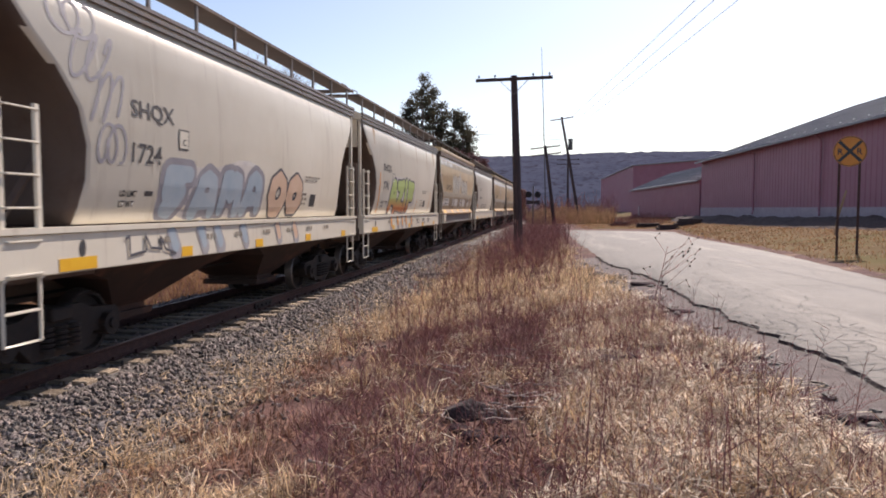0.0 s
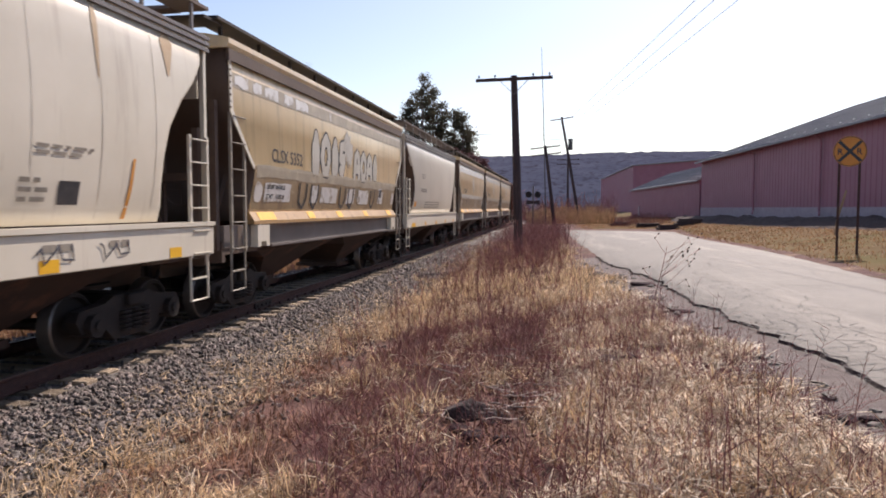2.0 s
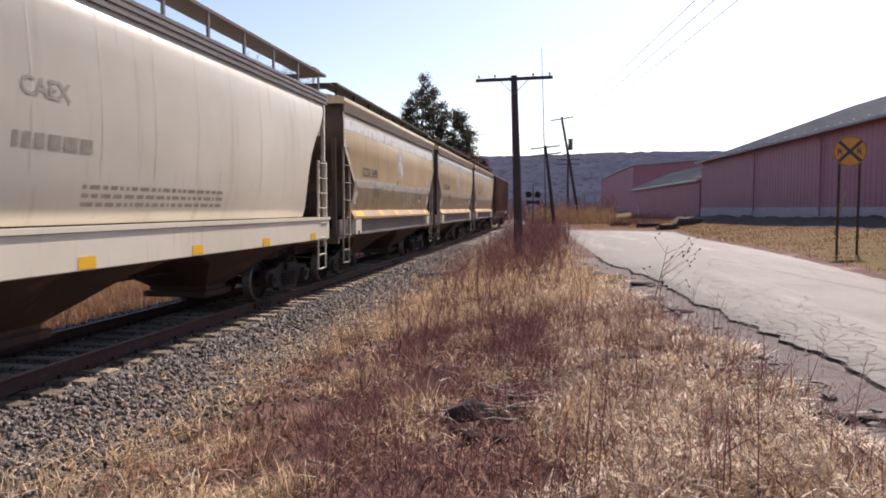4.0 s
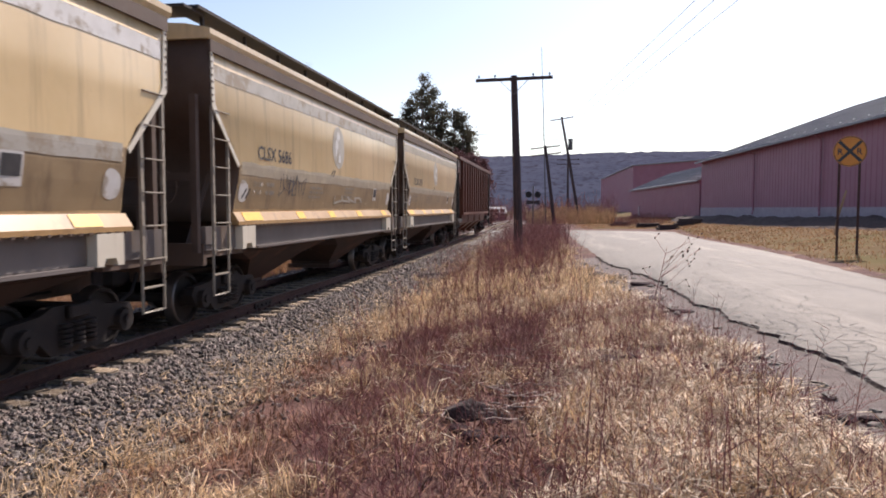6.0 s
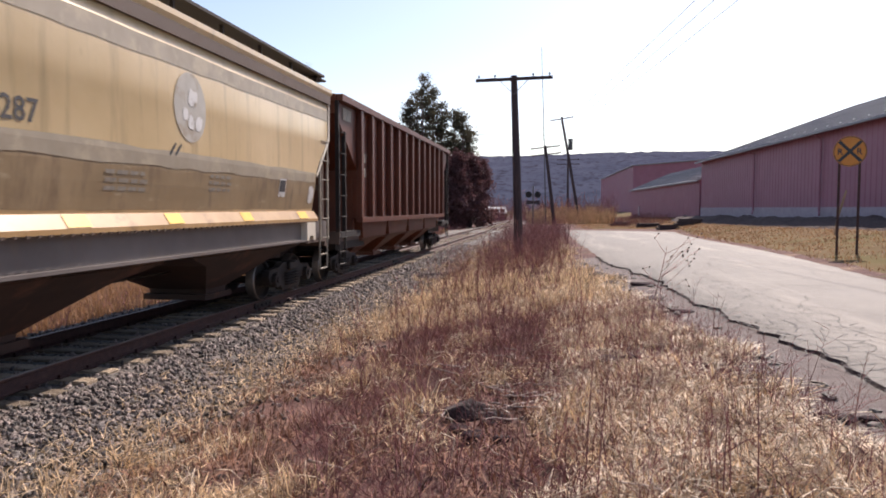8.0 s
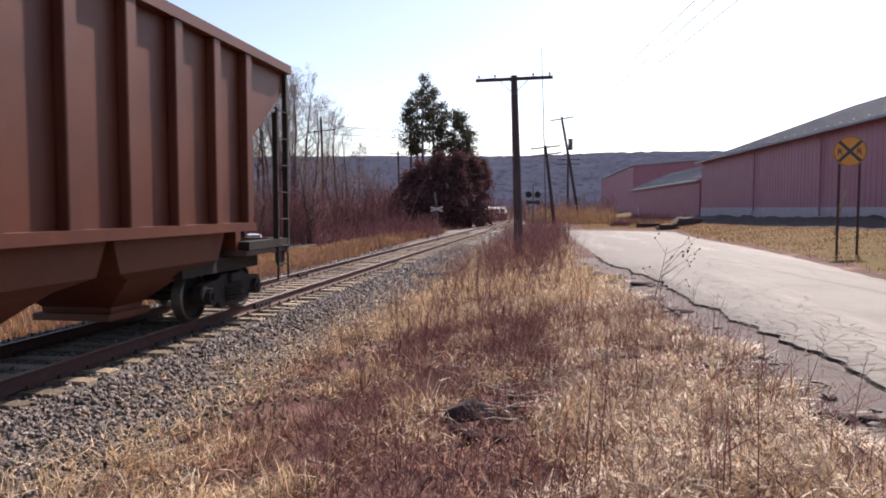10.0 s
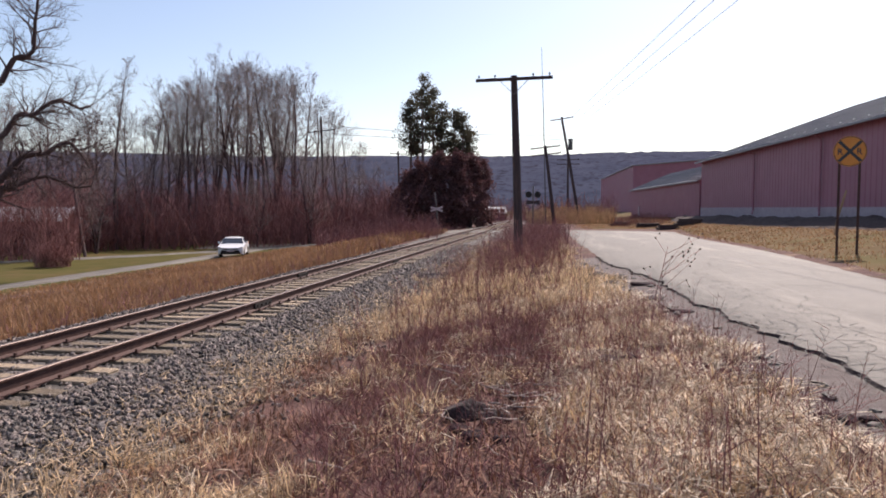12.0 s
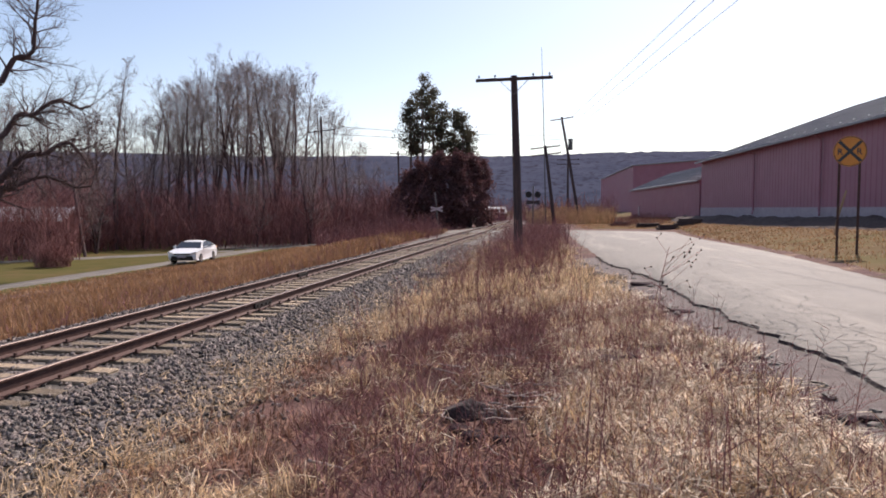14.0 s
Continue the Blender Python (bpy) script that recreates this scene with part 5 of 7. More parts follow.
for px, dist, kind, top in ROWS:
    x, y = place(px, dist)
    z = gz(x, y) - 0.1
    depth = dist * math.cos(math.atan((px - 784) / 1234.5))
    sc = (1.885 + (368 - top) / 1234.5 * depth - z) / HEIGHTS[kind]
    m = pose(x, y, z, 0, 0, rng.uniform(0, 360))
    if kind in used:
        c = copy_thing(PROTO[kind], m)
    else:
        c = PROTO[kind]
        used.add(kind)
    c.matrix_basis = m @ Matrix.Diagonal((sc, sc, sc, 1))


def big_tree():
    """The old tree whose heavy limbs reach in over the lane."""
    t = thing("old_tree", "old leafless tree with heavy crooked spreading limbs", "tree")
    x, y = place(-158, 44)
    rg = random.Random(5)
    segs = []
    base = Vector((x, y, gz(x, y) - 0.2))
    side = Vector((0.84, 0.54, 0))
    joints = limb(rg, segs, base, (0.03, 0, 1), 13.5, 0.5, 8, 0.04, 0.02, 0.3)
    # heavy limbs: (out, up) of the elbows, radius at the trunk
    for elbows, r in ((((0.2, 3.2), (3.9, 4.2), (5.0, 5.4), (7.9, 5.4)), 0.2), (((0.2, 4.2), (3.9, 5.6), (6.6, 7.5), (7.9, 6.8)), 0.22),
                      (((0.1, 5.6), (3.9, 8.1), (5.5, 9.4), (8.2, 9.7)), 0.2), (((0.1, 8.2), (3.9, 10.8), (5.4, 12.6), (5.6, 15.2)), 0.2), (((0.0, 9.5), (2.6, 13.6), (3.6, 16.5), (4.4, 18.5)), 0.18)):
        for s in (1, -1):
            pts = [base + side * (s * o) + Vector((0, 0, z)) + Vector((0, rg.uniform(-0.6, 0.6), 0)) for o, z in elbows]
            last = None
            for k, (p, q) in enumerate(zip(pts, pts[1:])):
                d = q - p
                for i in range(5):
                    a = p.lerp(q, i / 5) if last is None else last
                    b = p.lerp(q, (i + 1) / 5) + Vector((0, 0, 0.3 * math.sin((k * 5 + i) * 1.3)))
                    f0, f1 = 1 - 0.68 * (k * 5 + i) / 15, 1 - 0.68 * (k * 5 + i + 1) / 15
                    segs.append((tuple(a), tuple(b), r * f0, r * f1))
                    last = b
                    if k + i * 0.2 > 0.9:
                        for _ in range(3 if s > 0 else 1):
                            main = limb(rg, segs, b, aside(rg, d.normalized(), 1.0), rg.uniform(1.0, 2.4), max(r * f1 * 0.4, 0.02), 6, 0.22, 0.05, 0.3)
                            for q2, d2, r2 in main[1:]:
                                for _ in range(2):
                                    sub = limb(rg, segs, q2, aside(rg, d2, 0.8), rg.uniform(0.4, 0.9), 0.012, 3, 0.22, 0.03, 0.5)
                                    for q3, d3, r3 in sub:
                                        limb(rg, segs, q3, aside(rg, d3, 0.7), rg.uniform(0.2, 0.5), 0.008, 2, 0.2, 0.03, 0.6)
    sticks("trunk", [q for q in segs if q[2] >= 0.05], M["dark_bark"], t)
    sticks("crown", [q for q in segs if q[2] < 0.05], M["dark_bark"], t)["kind"] = "stuff"


big_tree()


# ---- evergreens ----
def needle_cloud(rng, centres, per, size):
    """Loose tufts of needle sprays round each centre."""
    vs, fs = [], []
    for (cx, cy, cz, rr) in centres:
        for _ in range(per):
            v = Vector((rng.gauss(0, 1), rng.gauss(0, 1), rng.gauss(0, 0.7))).normalized() * rr * rng.uniform(0.3, 1.0)
            o = Vector((cx, cy, cz)) + v
            d = (v + Vector((rng.gauss(0, 0.3), rng.gauss(0, 0.3), rng.gauss(0.1, 0.3)))).normalized()
            u = d.orthogonal().normalized()
            u.rotate(Matrix.Rotation(rng.uniform(0, 6.28), 3, d))
            s = size * rng.uniform(0.6, 1.3)
            n = len(vs)
            vs += [o - u * s * 0.4, o + d * s * 0.5 - u * s * 0.25, o + d * s * 1.2, o + d * s * 0.5 + u * s * 0.45]
            fs.append((n, n + 1, n + 2, n + 3))
    return np.array([tuple(v) for v in vs]), np.array(fs)


def pine(px, dist, height, crown_r, seed, low, label, needles=None):
    rg = random.Random(seed)
    x, y = place(px, dist)
    z0 = gz(x, y)
    t = thing("pine_tree", label, "tree", "evergreens by the crossing", at=(x, y, z0))
    segs = [((0, 0, -0.2), (0.1, 0, height * 0.5), 0.24, 0.16), ((0.1, 0, height * 0.5), (0.0, 0.1, height * 0.97), 0.16, 0.03)]
    centres = []
    h = height * low
    while h < height * 0.98:
        t01 = (h / height - low) / (1 - low)
        reach = crown_r * min(1, 0.55 + 2.2 * t01) * (1 - t01) ** 0.6 * (0.8 + 0.2 * math.sin(t01 * 11 + seed)) + 0.2
        for _ in range(3 if low > 0.1 else 5):
            a = rg.uniform(0, math.tau)
            rr = reach * rg.uniform(0.6, 1.2)
            e = (math.cos(a) * rr, math.sin(a) * rr, h + rr * rg.uniform(0.0, 0.35))
            segs.append(((0, 0, h), e, 0.05, 0.015))
            centres.append((e[0], e[1], e[2], rg.uniform(0.4, 0.8)))
            centres.append((e[0] * 0.55, e[1] * 0.55, e[2] - 0.1, rg.uniform(0.35, 0.65)))
        h += height * rg.uniform(0.03, 0.05)
    sticks("trunk", segs, M["bark"], t)
    v, f = needle_cloud(rg, centres, 46, 0.2)
    mesh_np("crown", v, [f], needles or M["needle"], t)["kind"] = "stuff"


for px, dist, top, rr, seed, low in ((726, 85, 178, 1.75, 3, 0.60), (747, 84, 136, 2.3, 4, 0.52), (766, 86, 160, 1.9, 5, 0.55), (781, 85, 186, 1.3, 6, 0.6), (804, 86, 194, 1.7, 7, 0.42), (818, 85, 200, 1.9, 8, 0.4), (828, 87, 228, 1.5, 9, 0.4), (738, 87, 160, 1.7, 10, 0.56)):
    x, y = place(px, dist)
    pine(px, dist, 1.885 - gz(x, y) + (368 - top) / 1234.5 * dist, rr, seed, low, "slender dark pine with a loose airy crown")
for px, dist, hh, rr, seed in ((707, 75, 4.8, 1.5, 20), (724, 74, 6.4, 2.2, 21), (748, 74, 7.4, 2.5, 22), (776, 75, 8.0, 2.6, 23), (806, 76, 8.2, 2.6, 24), (832, 78, 8.0, 2.2, 25), (852, 80, 7.4, 1.6, 26)):
    pine(px, dist, hh, rr, seed, 0.03, "dense purple-brown cedar bush at the crossing", M["cedar"])


# ---- brush and undergrowth ----
def brush(name, label, spots, stems, height, seed, material, category="bushes", twigs=5, r0=0.012, lean=0.25):
    """Many thin stems with twigs. spots: callable giving (x, y, scale)."""
    rg = np.random.RandomState(seed)
    py = random.Random(seed)
    pts = [spots(py) for _ in range(stems)]
    base = np.array([(x, y, gz(x, y) - 0.02) for x, y, _ in pts])
    h = height * np.array([s for _, _, s in pts]) * rg.uniform(0.55, 1.2, stems)
    dirs = np.stack([rg.normal(0, lean, stems), rg.normal(0, lean, stems), np.ones(stems)], 1)
    bend = np.stack([rg.normal(0, lean * 0.5, stems), rg.normal(0, lean * 0.5, stems), np.zeros(stems)], 1)
    r = r0 * rg.uniform(0.6, 1.4, stems)
    levels = [base + dirs * h[:, None] * t + bend * h[:, None] * t * t for t in (0, 0.33, 0.66, 1.0)]
    A, B, RA, RB = [], [], [], []
    for k in range(3):
        A.append(levels[k]); B.append(levels[k + 1]); RA.append(r * (1 - 0.28 * k)); RB.append(r * (1 - 0.28 * (k + 1)))
    for _ in range(twigs):
        t = rg.uniform(0.25, 0.95, stems)
        o = base + dirs * (h * t)[:, None] + bend * (h * t * t)[:, None]
        e = o + np.stack([rg.normal(0, 0.5, stems), rg.normal(0, 0.5, stems), rg.uniform(0.3, 1.0, stems)], 1) * (h * 0.3 * (1.1 - t * 0.7))[:, None]
        A.append(o); B.append(e); RA.append(r * 0.45); RB.append(r * 0.2)
    v, f = seg_arrays(np.concatenate(A), np.concatenate(B), np.concatenate(RA), np.concatenate(RB), 3)
    ob = mesh_np(name, v, [f], material)
    return tagged(ob, label, category, kind="stuff")


M["twig"] = mat("dark_red_brown_twigs", (0.185, 0.072, 0.07), (0.30, 0.13, 0.118), 2, 0.85, island=0.4)


def spot_wood(py):
    px = py.uniform(-60, 720)
    x, y = place(px, py.uniform(58 if px < 140 else 68, 130))
    return x, y, py.uniform(0.35, 1.2) * (0.9 if px > 560 else 1.0)


brush("undergrowth", "dark reddish-brown leafless undergrowth below the trees", spot_wood, 9500, 6.4, 31, M["twig"], twigs=12, r0=0.032, lean=0.24)


def spot_bush(py):
    a, r = py.uniform(0, math.tau), 1.1 * math.sqrt(py.random())
    x, y = place(90, 52)
    return x + math.cos(a) * r, y + math.sin(a) * r, py.uniform(0.6, 1.1) * (1.15 - 0.4 * r)


brush("lane_bush", "round leafless dark bush beside the lane", spot_bush, 260, 2.0, 39, M["twig"], category="bush", twigs=14, r0=0.014, lean=0.35)


def spot_far(py):
    x, y = place(py.uniform(640, 1090), py.uniform(95, 150))
    return x, y, py.uniform(0.4, 1.0)


brush("far_brush", "brown scrub beyond the level crossing", spot_far, 1500, 4.2, 32, M["twig"], twigs=8, r0=0.04, lean=0.2)


def spot_bank(py):
    x, y = place(py.uniform(935, 1085), py.uniform(84, 100))
    return x, y, py.uniform(0.5, 1.2)


brush("brush_bank", "straw-coloured brush on a low bank", spot_bank, 1500, 2.0, 33, M["straw"], twigs=5, r0=0.025)


def spot_yard(py):
    x, y = place(py.uniform(1080, 1185), py.uniform(72, 118))
    return x, y, py.uniform(0.5, 1.1)


brush("yard_weeds", "low brown dry weeds before the shed", spot_yard, 1500, 0.75, 40, M["twig"], twigs=6, r0=0.014, lean=0.35)


def spot_thicket(py):
    while True:
        y = 9 + 44 * py.random() ** 1.1
        x = py.gauss(-1.35, 1.35)
        if -3.5 < x < 0.5 and not (y < 18 and py.random() < 0.6) and noise.noise((x * 0.9, y * 0.35, 61)) > py.uniform(-0.7, 0.25):
            return x, y, py.uniform(0.5, 1.15) * min(1, 0.3 + y / 28)


brush("weed_thicket", "dense reddish-brown dry weed stems on the verge", spot_thicket, 2300, 1.4, 34, M["stem"], twigs=9, r0=0.0055, lean=0.22)


def spot_left(py):
    x = py.uniform(-12.5, -9.2)
    return x, py.uniform(11, 70), py.uniform(0.4, 1.0)


brush("trackside_weeds", "brown dry weeds beyond the track", spot_left, 1100, 0.9, 35, M["stem"], twigs=6, r0=0.008, lean=0.2)


def spot_far_side(py):
    x, y = place(py.uniform(560, 780), py.uniform(48, 66))
    return x, y, py.uniform(0.5, 1.1)


brush("crossing_weeds", "reddish dry weeds near the level crossing", spot_far_side, 900, 1.9, 36, M["stem"], twigs=8, r0=0.014, lean=0.2)


def trampled(py, x, y):
    """Most of the growth is gone from the hollow with the slabs and branches."""
    return math.hypot((x + 0.6) / 0.75, (y - 6.0) / 1.1) < 1 and py.random() < 0.55


def spot_fore(py):
    while True:
        x, y = py.uniform(-2.4, 2.3), 3.2 + 8.5 * py.random()
        if not trampled(py, x, y) and x < road_left(y) - 0.5 and x > -0.45 * y + 0.3:
            return x, y, py.uniform(0.4, 1.2)


brush("dry_weeds", "thin reddish dry weed stems standing in the grass", spot_fore, 900, 0.6, 37, M["stem"], twigs=6, r0=0.0032, lean=0.14)


brush("tangled_stalks", "tangled reddish-brown broken stalks over the grass", spot_fore, 4200, 0.32, 38, M["stem"], twigs=5, r0=0.0036, lean=0.75)


# ---- grass ----
def grass(name, label, n, spot, hmin, hmax, seed, material, width=0.004, flat=0.5, clump=0):
    """Bent dry blades; flat is the share that lie matted."""
    rg = np.random.RandomState(seed)
    py = random.Random(seed)
    pts = []
    while len(pts) < n:
        x, y, s = spot(py)
        k = py.randint(1, clump) if clump else 1
        sp = 0.05 + 0.004 * y
        for _ in range(k):
            pts.append((x + py.gauss(0, sp), y + py.gauss(0, sp), s))
    pts = pts[:n]
    base = np.array([(x, y, gz(x, y)) for x, y, _ in pts])
    s = np.array([q for _, _, q in pts])
    h = rg.uniform(hmin, hmax, n) * s
    lying = rg.rand(n) < flat
    az = rg.uniform(0, math.tau, n)
    tilt = np.where(lying, rg.uniform(1.05, 1.5, n), np.abs(rg.normal(0.25, 0.22, n)))
    d = np.stack([np.cos(az) * np.sin(tilt), np.sin(az) * np.sin(tilt), np.cos(tilt)], 1)
    droop = np.stack([np.cos(az), np.sin(az), -0.6 * np.ones(n)], 1) * np.where(lying, 0.12, 0.3)[:, None]
    wd = width * (1 + base[:, 1] * 0.06) * rg.uniform(0.6, 1.5, n)
    u = np.stack([-np.sin(az + 0.6), np.cos(az + 0.6), np.zeros(n)], 1) * wd[:, None]
    mid = base + d * (h * 0.55)[:, None] + droop * (h * 0.15)[:, None]
    tip = base + d * h[:, None] + droop * (h * 0.6)[:, None]
    lift = np.where(lying, rg.uniform(0.004, 0.06, n), 0.0)
    for q in (base, mid, tip):
        q[:, 2] += lift
    tip[:, 2] = np.maximum(tip[:, 2], base[:, 2] + 0.004)
    v = np.stack([base - u, base + u, mid + u * 0.8, mid - u * 0.8, tip], 1)
    o = (np.arange(n) * 5)[:, None]
    ob = mesh_np(name, v, [o + np.array([[0, 1, 2, 3]]), o + np.array([[3, 2, 4]])], material)
    return tagged(ob, label, "grass", kind="stuff")


def verge_spot(py):
    while True:
        y = 2.6 + 40 * py.random() ** 2.2
        x = py.uniform(-4.9, 3.0)
        wob = 0.35 * noise.noise((x, y * 0.7, 3))
        if (x < -3.35 + wob and py.random() > 0.5 * math.exp((x + 3.35 - wob) * 2.2)) or x > road_left(y) - 0.62 + 0.55 * noise.noise((x * 1.3, y * 1.3, 8)):
            continue
        den = 0.60 + 1.3 * noise.noise((x * 1.1, y * 0.8, 12)) + 0.4 * noise.noise((x * 4, y * 4, 2))
        edge = min(0.15 + 1.1 * noise.noise((x * 0.6, y * 0.6, 44)) - x, 10.5 + 4.0 * noise.noise((x * 0.5, y * 0.4, 45)) - y, x + 3.6)
        bare = 0.62 * max(0.0, min(1.0, 0.5 + edge * 1.1))
        if py.random() < den - bare and not trampled(py, x, y):
            return x, y, py.uniform(0.6, 1.2)


grass("matted_grass", "matted pale dead grass on the verge", 105000, verge_spot, 0.06, 0.24, 41, M["straw"], 0.0046, 0.85, 5)


def tuft_spot(py):
    while True:
        x, y, s = verge_spot(py)
        if (x < -0.1 + 0.9 * noise.noise((x * 0.6, y * 0.6, 46)) or y > 10.5 + 3 * noise.noise((x, y * 0.5, 47))) and noise.noise((x * 0.9, y * 0.5, 30)) > 0.0:
            return x, y, s


grass("grass_tufts", "upright tufts of straw-coloured dry grass", 13000, tuft_spot, 0.12, 0.40, 42, M["straw"], 0.0032, 0.15, 24)
M["rust_straw"] = mat("rusty_dead_leaves", (0.13, 0.062, 0.042), (0.30, 0.15, 0.095), 2, 0.8, island=0.6, trans=0.2)


def rust_spot(py):
    while True:
        y = 3.0 + 14 * py.random() ** 1.7
        x = py.uniform(-3.7, 0.9)
        if not trampled(py, x, y) and x < road_left(y) - 1.2 and noise.noise((x * 1.6, y * 1.2, 71)) > py.uniform(-0.35, 0.4):
            return x, y, py.uniform(0.6, 1.2)


grass("dead_leaves", "rust-brown dead stalks and leaves in the grass", 36000, rust_spot, 0.05, 0.24, 43, M["rust_straw"], 0.0046, 0.7, 4)


def tall_spot(py):
    x = py.uniform(-24.0, -10.0)
    y = 11 + 50 * py.random() ** 1.5
    return x, y, py.uniform(0.6, 1.1) * steps(x, [(-24, 0.15), (-18, 0.32), (-13.0, 0.75), (-10, 0.6)])


M["tall_straw"] = mat("russet_tall_grass", (0.235, 0.12, 0.06), (0.38, 0.22, 0.115), 0.4, 0.8, island=0.35, trans=0.3)
grass("tall_grass", "tall russet dry grass between the track and the lane", 76000, tall_spot, 0.5, 1.05, 44, M["tall_straw"], 0.006, 0.04, 12)


def bank_spot(py):
    y = 14 + 85 * py.random()
    return py.uniform(road_right(y) + 0.2, 15) if y < 66 else py.uniform(2.0, 12.5), y, py.uniform(0.6, 1.2)


grass("bank_grass", "short yellowish grass on the bank before the warehouse", 30000, bank_spot, 0.05, 0.16, 45, M["tall_straw"], 0.005, 0.5, 8)


# ---- ballast ----
def stone_shapes():
    out = []
    for k in range(6):
        b = BM()
        bmesh.ops.create_icosphere(b, subdivisions=1, radius=1.0)
        rg = random.Random(60 + k)
        for v in b.verts:
            v.co *= rg.uniform(0.72, 1.2)
            v.co.z *= 0.72
        v = np.array([tuple(q.co) for q in b.verts])
        f = np.array([[q.index for q in fc.verts] for fc in b.faces])
        b.free()
        out.append((v, f))
    return out


STONES = stone_shapes()


def turns(rg, n):
    q = rg.normal(size=(n, 4))
    q /= np.linalg.norm(q, axis=1, keepdims=True)
    w, x, y, z = q.T
    return np.stack([1 - 2 * (y * y + z * z), 2 * (x * y - z * w), 2 * (x * z + y * w), 2 * (x * y + z * w), 1 - 2 * (x * x + z * z), 2 * (y * z - x * w),
                     2 * (x * z - y * w), 2 * (y * z + x * w), 1 - 2 * (x * x + y * y)], 1).reshape(n, 3, 3)


def ballast(n, seed):
    rg = np.random.RandomState(seed)
    py = random.Random(seed)
    pts = []
    while len(pts) < n:
        y = 3.0 + 36 * py.random() ** 1.7
        x = py.uniform(-9.2, -2.6)
        wob = 0.35 * noise.noise((x, y * 0.7, 3))
        edge = -3.3 + wob - max(0, y - 12) * 0.012
        if x > edge and py.random() > 0.25 * math.exp(-(x - edge) * 2.5):
            continue
        if abs(x - TRACK_X) < 1.35 and py.random() < 0.45:
            continue
        if x < -8.3 and py.random() < 0.4:
            continue
        pts.append((x, y, gz(x, y)))
    p = np.array(pts)
    size = rg.uniform(0.014, 0.037, n) * (1 + p[:, 1] * 0.014)
    near = (np.abs(p[:, 0] - TRACK_X) < 1.5)
    p[:, 2] += np.where(near, rg.uniform(-0.03, 0.02, n), rg.uniform(0.0, 0.03, n))
    R = turns(rg, n)
    vs, fs, off = [], [], 0
    for k, (v, f) in enumerate(STONES):
        i = np.arange(k, n, len(STONES))
        w = np.einsum("nij,vj->nvi", R[i], v) * size[i][:, None, None] + p[i][:, None]
        vs.append(w.reshape(-1, 3))
        fs.append((f[None] + (np.arange(len(i)) * len(v))[:, None, None] + off).reshape(-1, 3))
        off += len(i) * len(v)
    ob = mesh_np("ballast", np.concatenate(vs), [np.concatenate(fs)], M["stone"])
    tagged(ob, "grey crushed stone ballast beside the track", "gravel", kind="stuff")


ballast(46000, 71)


def ballast_straw_spot(py):
    y = 3.4 + 14 * py.random() ** 1.6
    return -3.4 - abs(py.gauss(0, 0.55)), y, py.uniform(0.5, 1.1)


grass("ballast_straw", "wisps of dead grass lying over the ballast edge", 5000, ballast_straw_spot, 0.06, 0.22, 47, M["straw"], 0.003, 0.75, 7)


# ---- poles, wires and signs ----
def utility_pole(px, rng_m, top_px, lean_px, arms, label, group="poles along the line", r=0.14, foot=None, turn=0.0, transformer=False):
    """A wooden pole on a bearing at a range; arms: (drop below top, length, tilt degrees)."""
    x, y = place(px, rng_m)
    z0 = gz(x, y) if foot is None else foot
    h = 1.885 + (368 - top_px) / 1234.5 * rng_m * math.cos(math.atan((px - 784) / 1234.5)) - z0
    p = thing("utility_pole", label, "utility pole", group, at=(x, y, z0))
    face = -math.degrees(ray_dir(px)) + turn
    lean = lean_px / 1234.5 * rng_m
    b = BM()
    tube(b, [(0, 0, -0.3), (lean * 0.5, 0, h * 0.5), (lean, 0, h)], [r * 1.15, r, r * 0.8], 12)
    pole = part("pole", b, M["pole"], p)
    pole.matrix_basis = pose(0, 0, 0, 0, 0, face)
    for drop, length, tilt in arms:
        b = BM()
        dz = math.tan(radians(tilt)) * length / 2
        ox = lean * (1 - drop / h)
        vs = []
        for s in (-1, 1):
            for yy in (-0.16, -0.06):
                for zz in (-0.06, 0.06):
                    vs.append(b.verts.new((ox + s * length / 2, yy - r * 0.5, h - drop + zz + s * dz)))
        for f in ((0, 1, 3, 2), (4, 6, 7, 5), (0, 4, 5, 1), (2, 3, 7, 6), (1, 5, 7, 3), (0, 2, 6, 4)):
            b.faces.new([vs[i] for i in f])
        arm = part("crossarm", b, M["pole"], p)
        arm.matrix_basis = pole.matrix_basis
        for s in (-0.92, -0.5, 0.5, 0.92):
            b = BM()
            xx = ox + s * length / 2
            tube(b, [(xx, -0.11, h - drop + 0.05 + s * dz), (xx, -0.11, h - drop + 0.16 + s * dz)], 0.018, 5)
            tube(b, [(xx, -0.11, h - drop + 0.14 + s * dz), (xx, -0.11, h - drop + 0.21 + s * dz)], [0.045, 0.03], 6)
            ins = part("insulator", b, M["black"], arm)
        b = BM()
        for s in (-1, 1):
            tube(b, [(ox + s * 0.55, -0.14, h - drop - 0.05 + s * dz * 0.4), (ox, -0.16, h - drop - 0.6)], 0.014, 4)
        br = part("arm_brace", b, M["sill_grey"], p)
        br.matrix_basis = pole.matrix_basis
    if transformer:
        b = BM()
        tube(b, [(0.45 + lean * (1 - 4.2 / h), 0, h - 4.4), (0.45 + lean * (1 - 4.2 / h), 0, h - 2.9)], 0.3, 12)
        tr = part("transformer", b, M["wire"], p, "grey can transformer")
        tr.matrix_basis = pole.matrix_basis
    return Vector((x, y, z0 + h))


